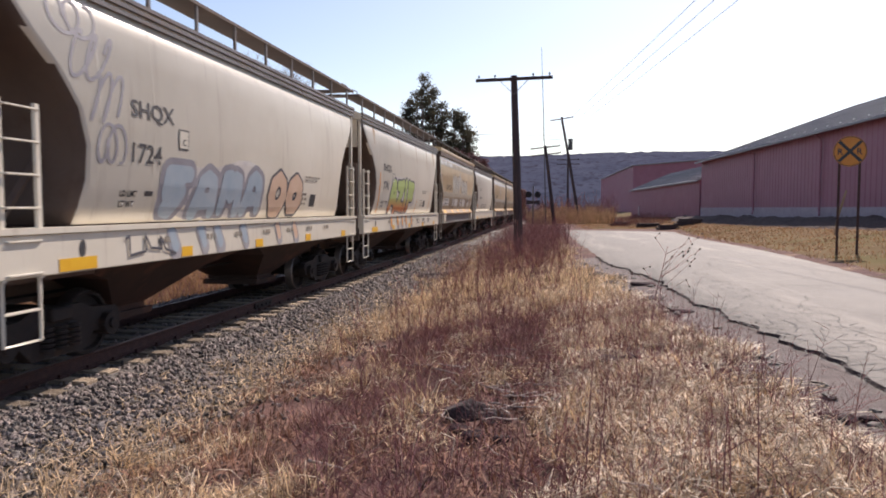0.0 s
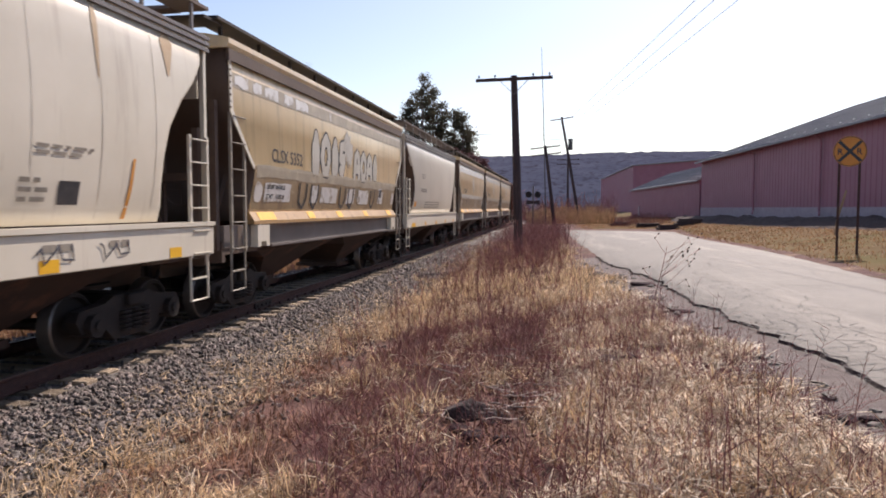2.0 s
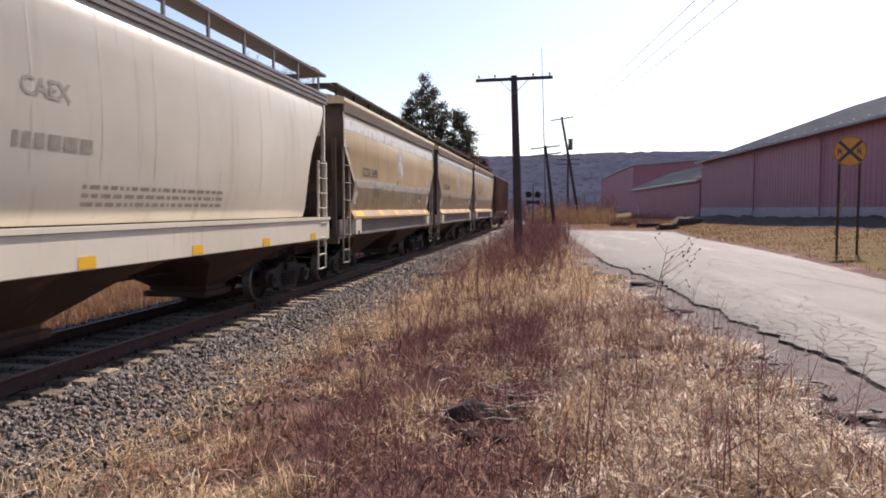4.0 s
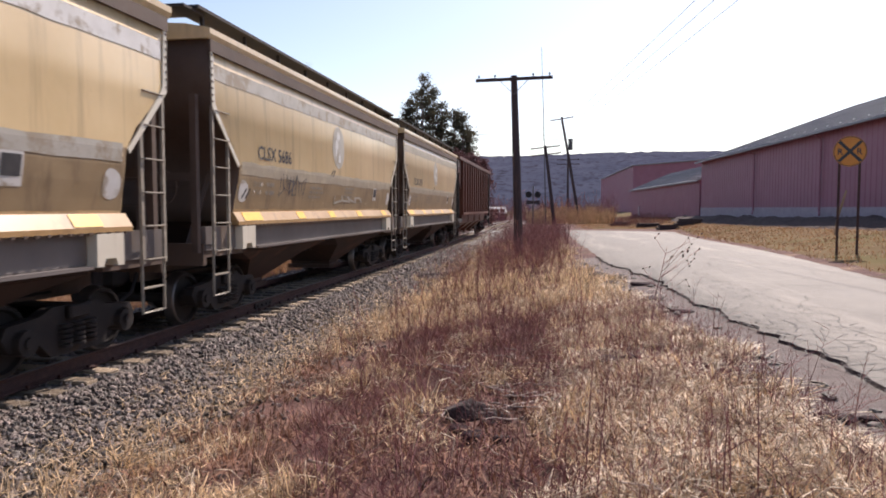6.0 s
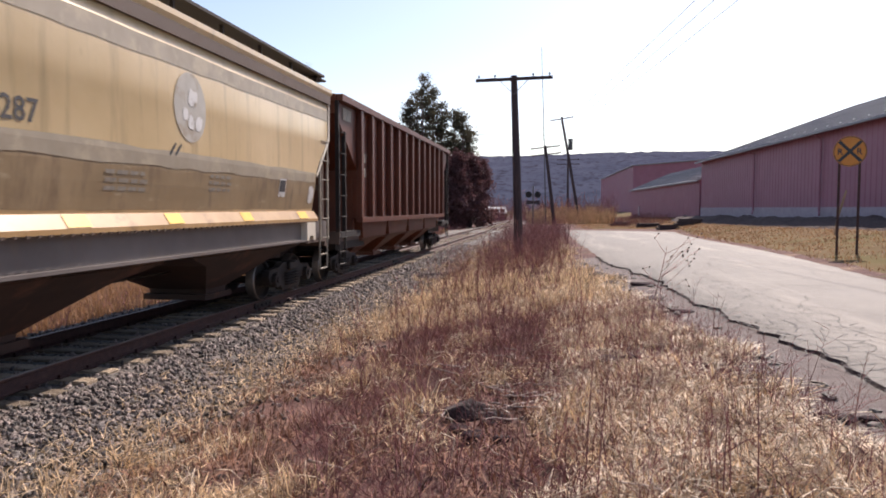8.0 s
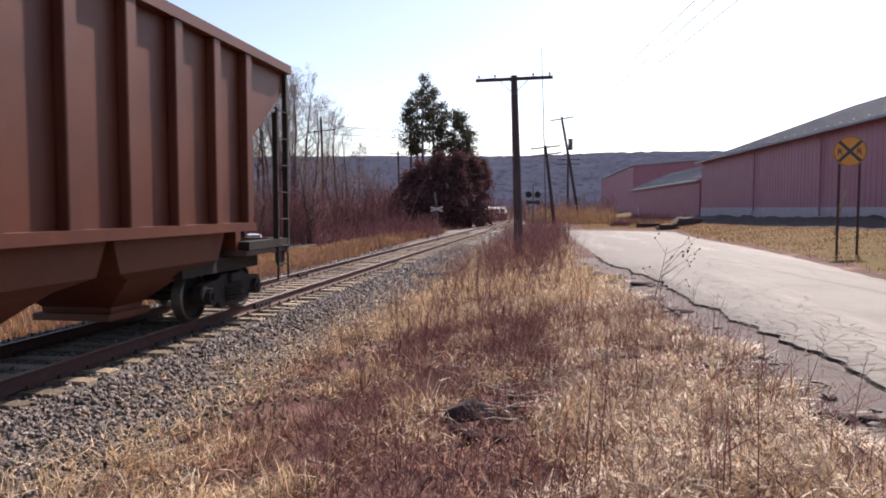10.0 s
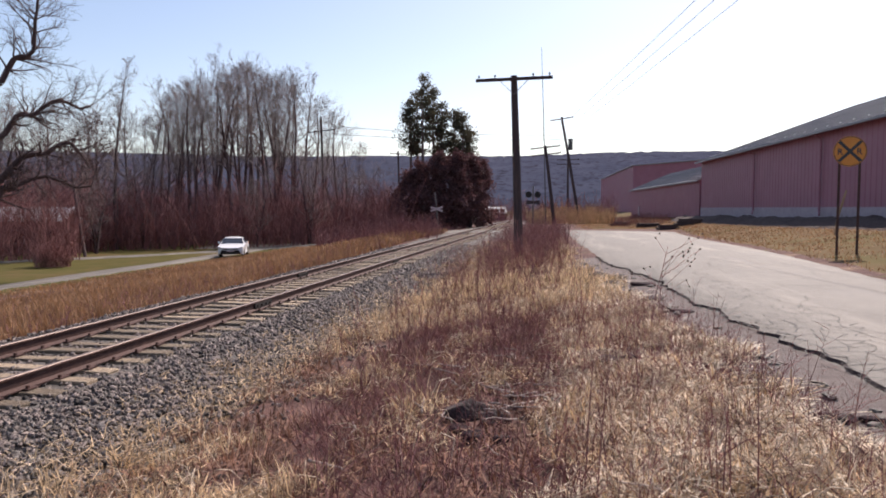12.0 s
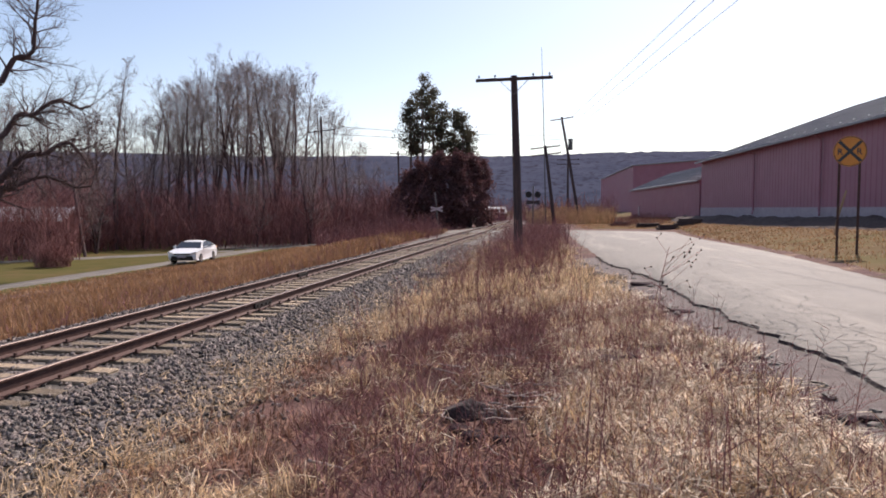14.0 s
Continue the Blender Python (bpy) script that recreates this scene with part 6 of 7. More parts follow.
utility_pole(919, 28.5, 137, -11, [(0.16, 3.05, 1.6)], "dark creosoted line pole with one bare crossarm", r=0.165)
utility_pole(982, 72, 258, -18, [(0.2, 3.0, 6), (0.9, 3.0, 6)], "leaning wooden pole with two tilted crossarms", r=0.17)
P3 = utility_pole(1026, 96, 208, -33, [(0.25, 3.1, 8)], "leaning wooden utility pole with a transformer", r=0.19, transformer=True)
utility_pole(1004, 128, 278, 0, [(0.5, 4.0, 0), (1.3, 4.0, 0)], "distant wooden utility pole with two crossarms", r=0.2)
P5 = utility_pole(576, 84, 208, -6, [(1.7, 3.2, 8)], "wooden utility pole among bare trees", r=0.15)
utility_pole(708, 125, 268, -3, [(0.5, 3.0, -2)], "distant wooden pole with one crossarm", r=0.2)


def leaning_stub():
    x, y = place(150, 62)
    t = thing("leaning_pole", "thin leaning weathered pole beside the lane", "pole", at=(x, y, gz(x, y)))
    b = BM()
    tube(b, [(0, 0, -0.3), (-1.3, 0.4, 6.6)], [0.13, 0.09], 8)
    part("pole", b, M["bark"], t)


leaning_stub()


def mast():
    x, y = place(966, 74)
    t = thing("radio_mast", "thin pale radio mast", "mast", at=(x, y, gz(x, y)))
    b = BM()
    tube(b, [(0, 0, 0), (-0.35, 0, 12), (-0.6, 0, 18.6)], [0.06, 0.045, 0.02], 6)
    part("mast_tube", b, M["wire"], t)


mast()


def wire(a, b, sag, r, label):
    bm = BM()
    a, b = Vector(a), Vector(b)
    pts = [a.lerp(b, k / 24) - Vector((0, 0, sag * 4 * (k / 24) * (1 - k / 24))) for k in range(25)]
    tube(bm, pts, r, 4)
    ob = part("overhead_wire", bm, M["wire"])
    return tagged(ob, label, "wire", "overhead wires")


for k, (ex, ey) in enumerate(((10.4, 42), (9.0, 42), (7.9, 42))):
    s = P3 + Vector((1.2 - 1.2 * k, 0, 0.05))
    far = Vector((s.x + (ex - s.x) * 2.1, s.y + (ey - s.y) * 2.1, 14.4))
    wire(s, far, 0.25, 0.015, "thin overhead power wire above the road")
for dz in (0.0, -0.9):
    wire(P5 + Vector((0.8, 0, -1.1 + dz)), P3 + Vector((-0.8, 0, -2.4 + dz * 0.6)), 0.4, 0.03, "thin overhead wire behind the trees")


def warning_sign():
    s = thing("railroad_warning_sign", "round orange-yellow railroad warning sign on two steel posts", "road sign", at=(8.57, 22.7, ground_z(8.57, 22.7)), rz=-8)
    zc = 3.58 - ground_z(8.57, 22.7)
    M["sign_yellow"] = mat("sign_yellow", (0.58, 0.20, 0.026), (0.66, 0.25, 0.038), 3, 0.5, spots=[((0.6, 0.27, 0.05), 6, 0.6, 0.7)])
    b = BM()
    n = 36
    prism(b, [(0.457 * math.cos(k * math.tau / n), zc + 0.457 * math.sin(k * math.tau / n)) for k in range(n)], "y", -0.01, 0.0)
    plate = part("sign_plate", b, M["sign_yellow"], s, "orange-yellow round plate")
    b = BM()
    ring = [[(r * math.cos(k * math.tau / n), y, zc + r * math.sin(k * math.tau / n)) for k in range(n)] for r, y in ((0.445, -0.014), (0.425, -0.014))]
    v0, v1 = [[b.verts.new(p) for p in q] for q in ring]
    for k in range(n):
        b.faces.new((v0[k], v0[(k + 1) % n], v1[(k + 1) % n], v1[k]))
    part("border", b, M["letter"], plate)
    for a in (45, -45):
        b = BM()
        box(b, -0.415, 0.415, -0.016 - (0.003 if a > 0 else 0), -0.011, -0.045, 0.045)
        bar = part("cross_bar", b, M["letter"], plate, "black diagonal bar")
        bar.matrix_basis = Matrix.Translation((0, 0, zc)) @ pose(0, 0, 0, 0, a, 0)
    for x in (-0.345, 0.17):
        cu = bpy.data.curves.new("letter", "FONT")
        cu.body, cu.size, cu.offset = "R", 0.25, 0.006
        tmp = bpy.data.objects.new("tmp", cu)
        me = bpy.data.meshes.new_from_object(tmp)
        bpy.data.objects.remove(tmp)
        for v in me.vertices:
            v.co = (x + v.co.x, -0.015, zc - 0.09 + v.co.y)
        me.materials.clear()
        me.materials.append(M["letter"])
        o = new("letter", me)
        o.parent = plate
    for x in (-0.27, 0.27):
        b = BM()
        prism(b, [(x - 0.035, 0.005), (x + 0.035, 0.005), (x + 0.035, 0.02), (x + 0.015, 0.045), (x - 0.015, 0.045), (x - 0.035, 0.02)], "z", -0.4, zc + 0.1 if x > 9 else zc - 0.2)
        part("post", b, M["rail"], s, "rusty steel channel post")


warning_sign()


def stake():
    x, y = 11.7, 32.3
    t = thing("leaning_stake", "pale leaning wooden stake by the sign", "stake", at=(x, y, ground_z(x, y)))
    b = BM()
    tube(b, [(0, 0, -0.1), (0.1, 0, 0.8), (0.42, 0.05, 1.9)], [0.05, 0.05, 0.04], 6)
    part("stick", b, M["straw"], t)


stake()


def crossing_signal():
    x, y = place(943, 63)
    s = thing("crossing_signal", "level crossing signal with two dark round lamps", "signal", at=(x, y, gz(x, y)))
    b = BM()
    tube(b, [(0, 0, -0.1), (0, 0, 4.0)], 0.06, 8)
    tube(b, [(-0.42, 0, 3.25), (0.42, 0, 3.25)], 0.035, 6)
    part("mast", b, M["sill_grey"], s)
    for x in (-0.4, 0.4):
        b = BM()
        tube(b, [(x, -0.06, 3.25), (x, 0.02, 3.25)], 0.28, 18)
        tube(b, [(x, -0.3, 3.25), (x, -0.05, 3.25)], [0.14, 0.13], 12)
        part("lamp_target", b, M["black"], s, "black round lamp target")
    for a in (28, -28):
        b = BM()
        box(b, -0.6, 0.6, -0.09 - (0.02 if a > 0 else 0), -0.07, -0.09, 0.09)
        o = part("crossbuck_blade", b, M["pole"], s)
        o.matrix_basis = pose(0, 0, 2.55, 0, a * 0.4, 0)


crossing_signal()


def crossbuck():
    x, y = place(772, 60)
    s = thing("crossbuck", "weathered white crossbuck on a leaning post", "road sign", at=(x, y, gz(x, y)))
    b = BM()
    tube(b, [(0.25, 0, -0.1), (-0.1, 0, 3.6)], 0.07, 6)
    part("post", b, M["sill_grey"], s)
    for a in (18, -18):
        b = BM()
        box(b, -0.55, 0.55, -0.13 - (0.02 if a > 0 else 0), -0.11, -0.09, 0.09)
        o = part("crossbuck_blade", b, M["block"], s, "pale blade")
        o.matrix_basis = pose(0.05, 0, 2.15, 0, a, 0)


crossbuck()


# ---- far buildings ----
def house(px, dist, w, d, h, ridge, label, turn, wallm, roofm):
    x, y = place(px, dist)
    t = thing("house", label, "house", at=(x, y, gz(x, y)), rz=turn)
    b = BM()
    prism(b, [(-d / 2, -0.3), (d / 2, -0.3), (d / 2, h), (0, ridge), (-d / 2, h)], "x", -w / 2, w / 2)
    part("wall", b, wallm, t)
    for s in (-1, 1):
        b = BM()
        prism(b, [(0, ridge + 0.05), (s * (d / 2 + 0.4), h - 0.2), (s * (d / 2 + 0.4), h - 0.05), (0, ridge + 0.2)], "x", -w / 2 - 0.3, w / 2 + 0.3)
        part("roof", b, roofm, t, "pale sunlit roof")
    for k in range(3):
        xx = -w / 2 + w * (k + 0.5) / 3
        b = BM()
        box(b, xx - 0.5, xx + 0.5, -d / 2 - 0.05, -d / 2 + 0.02, 0.9, 2.1)
        win = part("window", b, M["block"], t, "white window frame")
        b = BM()
        box(b, xx - 0.42, xx + 0.42, -d / 2 - 0.07, -d / 2 - 0.03, 0.98, 2.02)
        part("pane", b, M["glass_dark"], win)


M["pale_roof"] = mat("pale_metal_roof", (0.52, 0.51, 0.50), (0.62, 0.61, 0.60), 1, 0.35, metal=0.3)
house(48, 71, 7, 5, 2.95, 3.8, "low dark house with a pale roof behind trees", 24, M["twig"], M["pale_roof"])
house(876, 128, 3.2, 4.5, 1.5, 2.3, "small far shed with a bright metal roof", 12, M["wall"], M["pale_roof"])
house(285, 112, 6, 6, 2.6, 3.8, "small pale house far behind the trees", 20, M["block"], M["roof"])


def yard_junk():
    rg = random.Random(15)
    for px, dist, n in ((1100, 78, 5), (1145, 70, 6), (1180, 62, 5), (1215, 66, 7)):
        x, y = place(px, dist)
        t = thing("timber_pile", "dark pile of weathered timbers by the yard", "timber", "timber piles in the yard", at=(x, y, gz(x, y)), rz=rg.uniform(-20, 20))
        for k in range(n):
            b = BM()
            l = rg.uniform(0.5, 1.1)
            box(b, -l, l, -0.13, 0.13, 0, 0.2, 0.01)
            o = part("timber", b, M["pole"], t)
            o.matrix_basis = pose(rg.uniform(-0.3, 0.3), (k % 3) * 0.32 - 0.3, (k // 3) * 0.21, 0, 0, rg.uniform(-6, 6))


yard_junk()


def berm():
    """A low uneven dark mound along the foot of the warehouse."""
    vs, fs, n = [], [], 9
    rows = 120
    for j in range(rows):
        y = 24 + 54 * j / (rows - 1)
        for i in range(n):
            t = i / (n - 1)
            x = 13.7 + 3.2 * t - (y - 42) * 0.0577
            z = ground_z(x, y) - 0.05 + (0.5 + 0.24 * noise.noise((y * 0.35, 1, 3))) * math.sin(t * math.pi) * (1 + 0.35 * noise.noise((x * 2, y * 1.3, 6)))
            vs.append((x, y, z))
    for j in range(rows - 1):
        for i in range(n - 1):
            fs.append((j * n + i, j * n + i + 1, (j + 1) * n + i + 1, (j + 1) * n + i))
    tagged(mesh_part("foot_mound", vs, fs, M["clod"]), "low dark mound along the warehouse foot", "bank", kind="structure")


berm()


# ---- sedan ----
def sedan():
    c = thing("sedan", "white modern sedan with dark grille driving on the lane", "car", at=(-26.5, 56, -1.8))
    # along y, front at -y
    side = [(-2.42, 0.32), (-2.46, 0.55), (-2.38, 0.72), (-1.9, 0.86), (-1.15, 0.97), (-0.35, 1.36), (0.25, 1.45), (0.9, 1.41), (1.4, 1.34), (1.9, 1.19), (2.40, 1.06), (2.45, 0.75), (2.42, 0.36), (2.0, 0.26), (-2.0, 0.24)]
    b = BM()
    rings = []
    for k in range(9):
        s = -1 + k / 4
        out = []
        for y, z in side:
            wid = 0.92
            if z > 0.98:
                wid = 0.90 - (z - 0.98) * 0.62
            wid *= 1 - 0.10 * max(0, (abs(y) - 1.7)) ** 1.5
            zz = z - (0.05 * s ** 4 if z > 0.9 else 0)
            yy = y * (1 - 0.035 * s * s * (1 if abs(y) > 1.8 else 0))
            out.append(b.verts.new((s * wid, yy, zz)))
        rings.append(out)
    n = len(side)
    for r0, r1 in zip(rings, rings[1:]):
        for k in range(n):
            b.faces.new((r0[k], r0[(k + 1) % n], r1[(k + 1) % n], r1[k]))
    b.faces.new(rings[0])
    b.faces.new(rings[-1][::-1])
    bmesh.ops.recalc_face_normals(b, faces=b.faces)
    body = part("body", b, M["paint_white"], c, "white painted body")

    def panel(name, pts, material, parent=c, label="", thick=0.02):
        b = BM()
        vs = [b.verts.new(p) for p in pts]
        f = b.faces.new(vs)
        r = bmesh.ops.extrude_face_region(b, geom=[f])
        nrm = f.normal if f.normal.length else Vector((0, 0, 1))
        f.normal_update()
        bmesh.ops.translate(b, vec=f.normal * thick, verts=[v for v in r["geom"] if isinstance(v, bmesh.types.BMVert)])
        bmesh.ops.recalc_face_normals(b, faces=b.faces)
        return part(name, b, material, parent, label)
    panel("windscreen", [(-0.78, -1.10, 1.005), (0.78, -1.10, 1.005), (0.64, -0.40, 1.36), (-0.64, -0.40, 1.36)], M["glass_dark"])
    panel("rear_window", [(0.60, 0.98, 1.40), (-0.60, 0.98, 1.40), (-0.70, 1.78, 1.235), (0.70, 1.78, 1.235)][::-1], M["glass_dark"])
    for s in (-1, 1):
        a = [(s * 0.902, -0.85, 1.02), (s * 0.912, 0.35, 1.02), (s * 0.70, 0.30, 1.37), (s * 0.70, -0.22, 1.36)]
        d = [(s * 0.912, 0.42, 1.02), (s * 0.88, 1.55, 1.06), (s * 0.70, 1.15, 1.33), (s * 0.685, 0.38, 1.38)]
        for q in (a, d):
            panel("side_window", q if s < 0 else q[::-1], M["glass_dark"])
        b = BM()
        box(b, min(s * 0.9, s * 1.08), max(s * 0.9, s * 1.08), -0.78, -0.62, 0.98, 1.12, 0.02)
        part("wing_mirror", b, M["paint_white"], c)
        b = BM()
        prism(b, [(s * 0.52, 0.68), (s * 0.86, 0.74), (s * 0.88, 0.82), (s * 0.56, 0.76)], "y", -2.44, -2.2)
        part("headlight", b, M["lampglass"], c, "clear headlight")
        b = BM()
        prism(b, [(s * 0.5, 0.85), (s * 0.86, 0.85), (s * 0.86, 0.97), (s * 0.5, 0.95)], "y", 2.3, 2.45)
        part("tail_light", b, M["orange"], c)
        for yy in (-1.45, 1.42):
            b = BM()
            tube(b, [(s * 0.70, 0, 0), (s * 0.91, 0, 0)], 0.33, 20)
            w = part("wheel", b, M["black"], c, "black tyre")
            b = BM()
            tube(b, [(s * 0.90, 0, 0), (s * 0.925, 0, 0)], 0.21, 10)
            part("rim", b, M["sill_grey"], w)
            w.matrix_basis = pose(0, yy, 0.33)
            CAR_WHEELS.append((w, yy))
    b = BM()
    prism(b, [(-0.72, 0.30), (0.72, 0.30), (0.62, 0.56), (-0.62, 0.56)], "y", -2.485, -2.3)
    part("lower_grille", b, M["black"], c, "black lower grille")
    b = BM()
    prism(b, [(-0.5, 0.62), (0.5, 0.62), (0.56, 0.70), (-0.56, 0.70)], "y", -2.475, -2.3)
    part("upper_grille", b, M["black"], c)
    b = BM()
    box(b, -0.26, 0.26, -2.50, -2.48, 0.46, 0.57)
    part("plate_bar", b, M["block"], c, "pale blank plate")
    return c


M["lampglass"] = mat("headlight_glass", (0.75, 0.75, 0.75), (0.8, 0.8, 0.8), 2, 0.1)
CAR_WHEELS = []
SEDAN = sedan()


# ---- details near the camera ----
def road_z(x, y):
    l, r = road_left(y), road_right(y)
    t = max(0.0, min(1.0, (x - l) / (r - l)))
    return ground_z(x, y) + 0.035 + 0.05 * math.sin(t * math.pi)


def cracks():
    rg = random.Random(9)
    vs, fs = [], []

    def strip(p, q, w):
        a = math.atan2(q[0] - p[0], q[1] - p[1])
        nx, ny = math.cos(a) * w, -math.sin(a) * w
        i = len(vs)
        for (x, y), k in ((p, -1), (p, 1), (q, 1), (q, -1)):
            x, y = x + nx * k, y + ny * k
            vs.append((x, y, road_z(x, y) + 0.006))
        fs.append((i, i + 1, i + 2, i + 3))

    def run(x, y, a, length, w, wander, keep=0.0):
        s, drift = 0.0, a
        while s < length:
            a += rg.gauss(0, wander) + (drift - a) * keep
            q = (x + math.sin(a) * 0.14, y + math.cos(a) * 0.14)
            if not road_left(q[1]) + 0.12 < q[0] < road_right(q[1]) - 0.1 or q[1] > 54:
                break
            strip((x, y), q, w * rg.uniform(0.5, 1.4) * (1 + y * 0.02))
            x, y = q
            s += 0.14

    # crazed band along the broken left edge: an uneven net of cells
    rows, cols, pitch = 76, 8, 0.165
    pts = {}
    for j in range(rows):
        for i in range(cols):
            y = 4.2 + j * pitch * 1.15 + rg.uniform(-0.06, 0.06)
            x = road_left(y) + 0.16 + (i + 0.5 * (j % 2)) * pitch + rg.uniform(-0.06, 0.06)
            pts[i, j] = (x, y)
    for (i, j), p in pts.items():
        fade = 1 - 0.62 * i / cols - (0.25 if noise.noise((p[0] * 0.7, p[1] * 0.5, 21)) < -0.1 else 0)
        for di, dj in ((1, 0), (0, 1)):
            q = pts.get((i + di, j + dj))
            if q and rg.random() < (0.95 if di == 0 else 0.72) * fade:
                mid = ((p[0] + q[0]) / 2 + rg.uniform(-0.035, 0.035), (p[1] + q[1]) / 2 + rg.uniform(-0.035, 0.035))
                w = rg.uniform(0.003, 0.009) * (1.25 - 0.5 * i / cols)
                strip(p, mid, w)
                strip(mid, q, w * rg.uniform(0.6, 1.1))
    # long cracks that run with the road, and short ones across it
    for off, n in ((0.55, 4), (1.1, 3), (1.9, 3), (2.7, 3), (3.6, 2), (4.4, 2)):
        for k in range(n):
            y = 4.6 + 9 * k + rg.uniform(0, 5)
            run(road_left(y) + off + rg.uniform(-0.2, 0.2), y, -0.05, rg.uniform(4, 8), 0.0042, 0.2, 0.12)
    for k in range(22):
        y = 5 + 26 * rg.random() ** 1.3
        run(road_left(y) + rg.uniform(0.3, 4.6), y, rg.choice((1.5, -1.5, 1.2, -1.1)), rg.uniform(0.5, 1.8), 0.0035, 0.3, 0.1)
    ob = mesh_part("road_cracks", vs, fs, M["crack"])
    tagged(ob, "dark branching cracks in the old asphalt", "crack", kind="stuff")


cracks()


def broken_edge():
    """The undercut, crumbled lip of the asphalt and the dark gap under it."""
    rg = random.Random(12)
    vs, fs = [], []
    y, prev = 3.6, None
    while y < 24:
        j = 0.16 * noise.noise((y * 0.9, 0, 7)) + 0.10 * noise.noise((y * 3.1, 0, 2))
        x = road_left(y) + j + 0.2 + 0.07 * noise.noise((y * 2.2, 4, 1))
        gap = max(0.003, 0.009 + 0.016 * noise.noise((y * 1.3, 9, 3)) + 0.012 * noise.noise((y * 4.3, 9, 3))) * (0.55 + y * 0.03)
        z = road_z(x, y) + 0.008
        i = len(vs)
        vs += [(x - gap * 1.4, y, ground_z(x - gap, y) + 0.012), (x + gap, y, z)]
        if prev is not None:
            fs.append((prev, prev + 1, i + 1, i))
        prev = i
        y += 0.07
    tagged(mesh_part("road_edge_gap", vs, fs, M["clod"]), "dark crumbled gap along the broken road edge", "crack", kind="structure")


broken_edge()


def lump(name, label, x, y, size, flat, seed, material, category="rubble", group=""):
    b = BM()
    bmesh.ops.create_icosphere(b, subdivisions=2, radius=1.0)
    for v in b.verts:
        k = 1 + 0.45 * noise.noise(v.co * 1.7 + Vector((seed, 0, 0)))
        v.co = Vector((v.co.x * size * k, v.co.y * size * 0.6 * k, max(v.co.z, -0.3) * size * flat * k))
    ob = part(name, b, material)
    ob.matrix_basis = pose(x, y, ground_z(x, y) + size * flat * 0.2, 0, 0, seed * 37)
    return tagged(ob, label, category, group)


for k, (x, y, s, fl) in enumerate(((-0.78, 6.2, 0.26, 0.5), (-0.55, 6.0, 0.16, 0.5), (0.55, 7.75, 0.2, 0.5), (0.78, 7.8, 0.16, 0.6), (2.0, 5.4, 0.17, 0.3), (2.4, 5.3, 0.16, 0.3), (1.55, 7.75, 0.26, 0.12),
                                   (-0.47, 4.5, 0.045, 0.8), (-0.9, 4.55, 0.045, 0.9), (1.25, 13.2, 0.3, 0.25), (1.55, 12.4, 0.34, 0.2), (1.15, 15.2, 0.4, 0.22), (1.0, 17.2, 0.35, 0.25), (-0.2, 4.3, 0.05, 0.6), (-1.6, 4.1, 0.08, 0.6))):
    lump("earth_clod", "dark lump of earth and broken asphalt", x, y, s, fl, k + 1, M["clod"], "clod", "dark clods on the verge")
rg = random.Random(19)
for k in range(34):
    y = 4.5 + 18 * rg.random() ** 1.4
    lump("asphalt_chunk", "broken piece of grey asphalt at the road edge", road_left(y) + rg.uniform(-0.45, 0.02), y, rg.uniform(0.04, 0.13), 0.35, k + 40, M["asphalt"], "rubble", "broken road edge")
lump("white_litter", "small crumpled white scrap of litter", 1.66, 5.12, 0.06, 0.4, 91, M["paint_white"], "litter")


def broken_branches():
    """Pale broken branches thrown together among the weeds."""
    rg = random.Random(33)
    for k in range(46):
        if k < 34:
            x, y = rg.gauss(-0.55, 0.55), rg.gauss(6.9, 0.9)
        else:
            x, y = rg.uniform(-2.0, 2.2), rg.uniform(3.9, 8.5)
        t = thing("fallen_branch", "bleached broken branch lying in the dry grass", "branch", "fallen branches on the verge", at=(x, y, ground_z(x, y) + rg.uniform(0.02, 0.10)), rz=rg.uniform(0, 360))
        n, l, r = 6, rg.uniform(0.22, 0.6), rg.uniform(0.006, 0.013)
        bend = rg.uniform(-1.2, 1.2)
        pts, a, p = [], 0.0, Vector((-l / 2, 0, 0))
        for i in range(n):
            pts.append(tuple(p))
            p = p + Vector((math.cos(a), math.sin(a), rg.uniform(-0.12, 0.2))) * (l / n)
            a += bend / n + rg.gauss(0, 0.2)
        b = BM()
        tube(b, pts, [r * (1 - 0.5 * i / n) for i in range(n)], 5)
        if rg.random() < 0.6:
            q = Vector(pts[2])
            tube(b, [q, q + Vector((l * 0.2, l * rg.choice((-0.2, 0.2)), 0.04))], [r * 0.7, r * 0.4], 4)
        part("wood", b, M["grey_wood"], t, smooth=True)


M["grey_wood"] = mat("bleached_branch_wood", (0.32, 0.25, 0.21), (0.50, 0.42, 0.36), 9, 0.8, bump=0.3, rnd=0.3)
broken_branches()


def slab(x, y, w, d, h, rz, tilt):
    """A flat broken slab with chipped sides."""
    b = BM()
    rg = random.Random(int(x * 100) + 7)
    n = 9
    w, d, h = w * 0.75, d * 0.75, h * 0.75
    prism(b, [(w * math.cos(k * math.tau / n) * rg.uniform(0.75, 1.1), d * math.sin(k * math.tau / n) * rg.uniform(0.75, 1.1)) for k in range(n)], "z", 0, h)
    bmesh.ops.bevel(b, geom=b.edges[:], offset=h * 0.18, segments=1, affect="EDGES", profile=0.5)
    ob = part("broken_slab", b, M["slab"])
    ob.matrix_basis = pose(x, y, ground_z(x, y) + 0.01 - 0.35 * h, tilt, tilt * 0.6, rz)
    tagged(ob, "dark flat broken slab of old asphalt in the weeds", "rubble", "broken slabs")


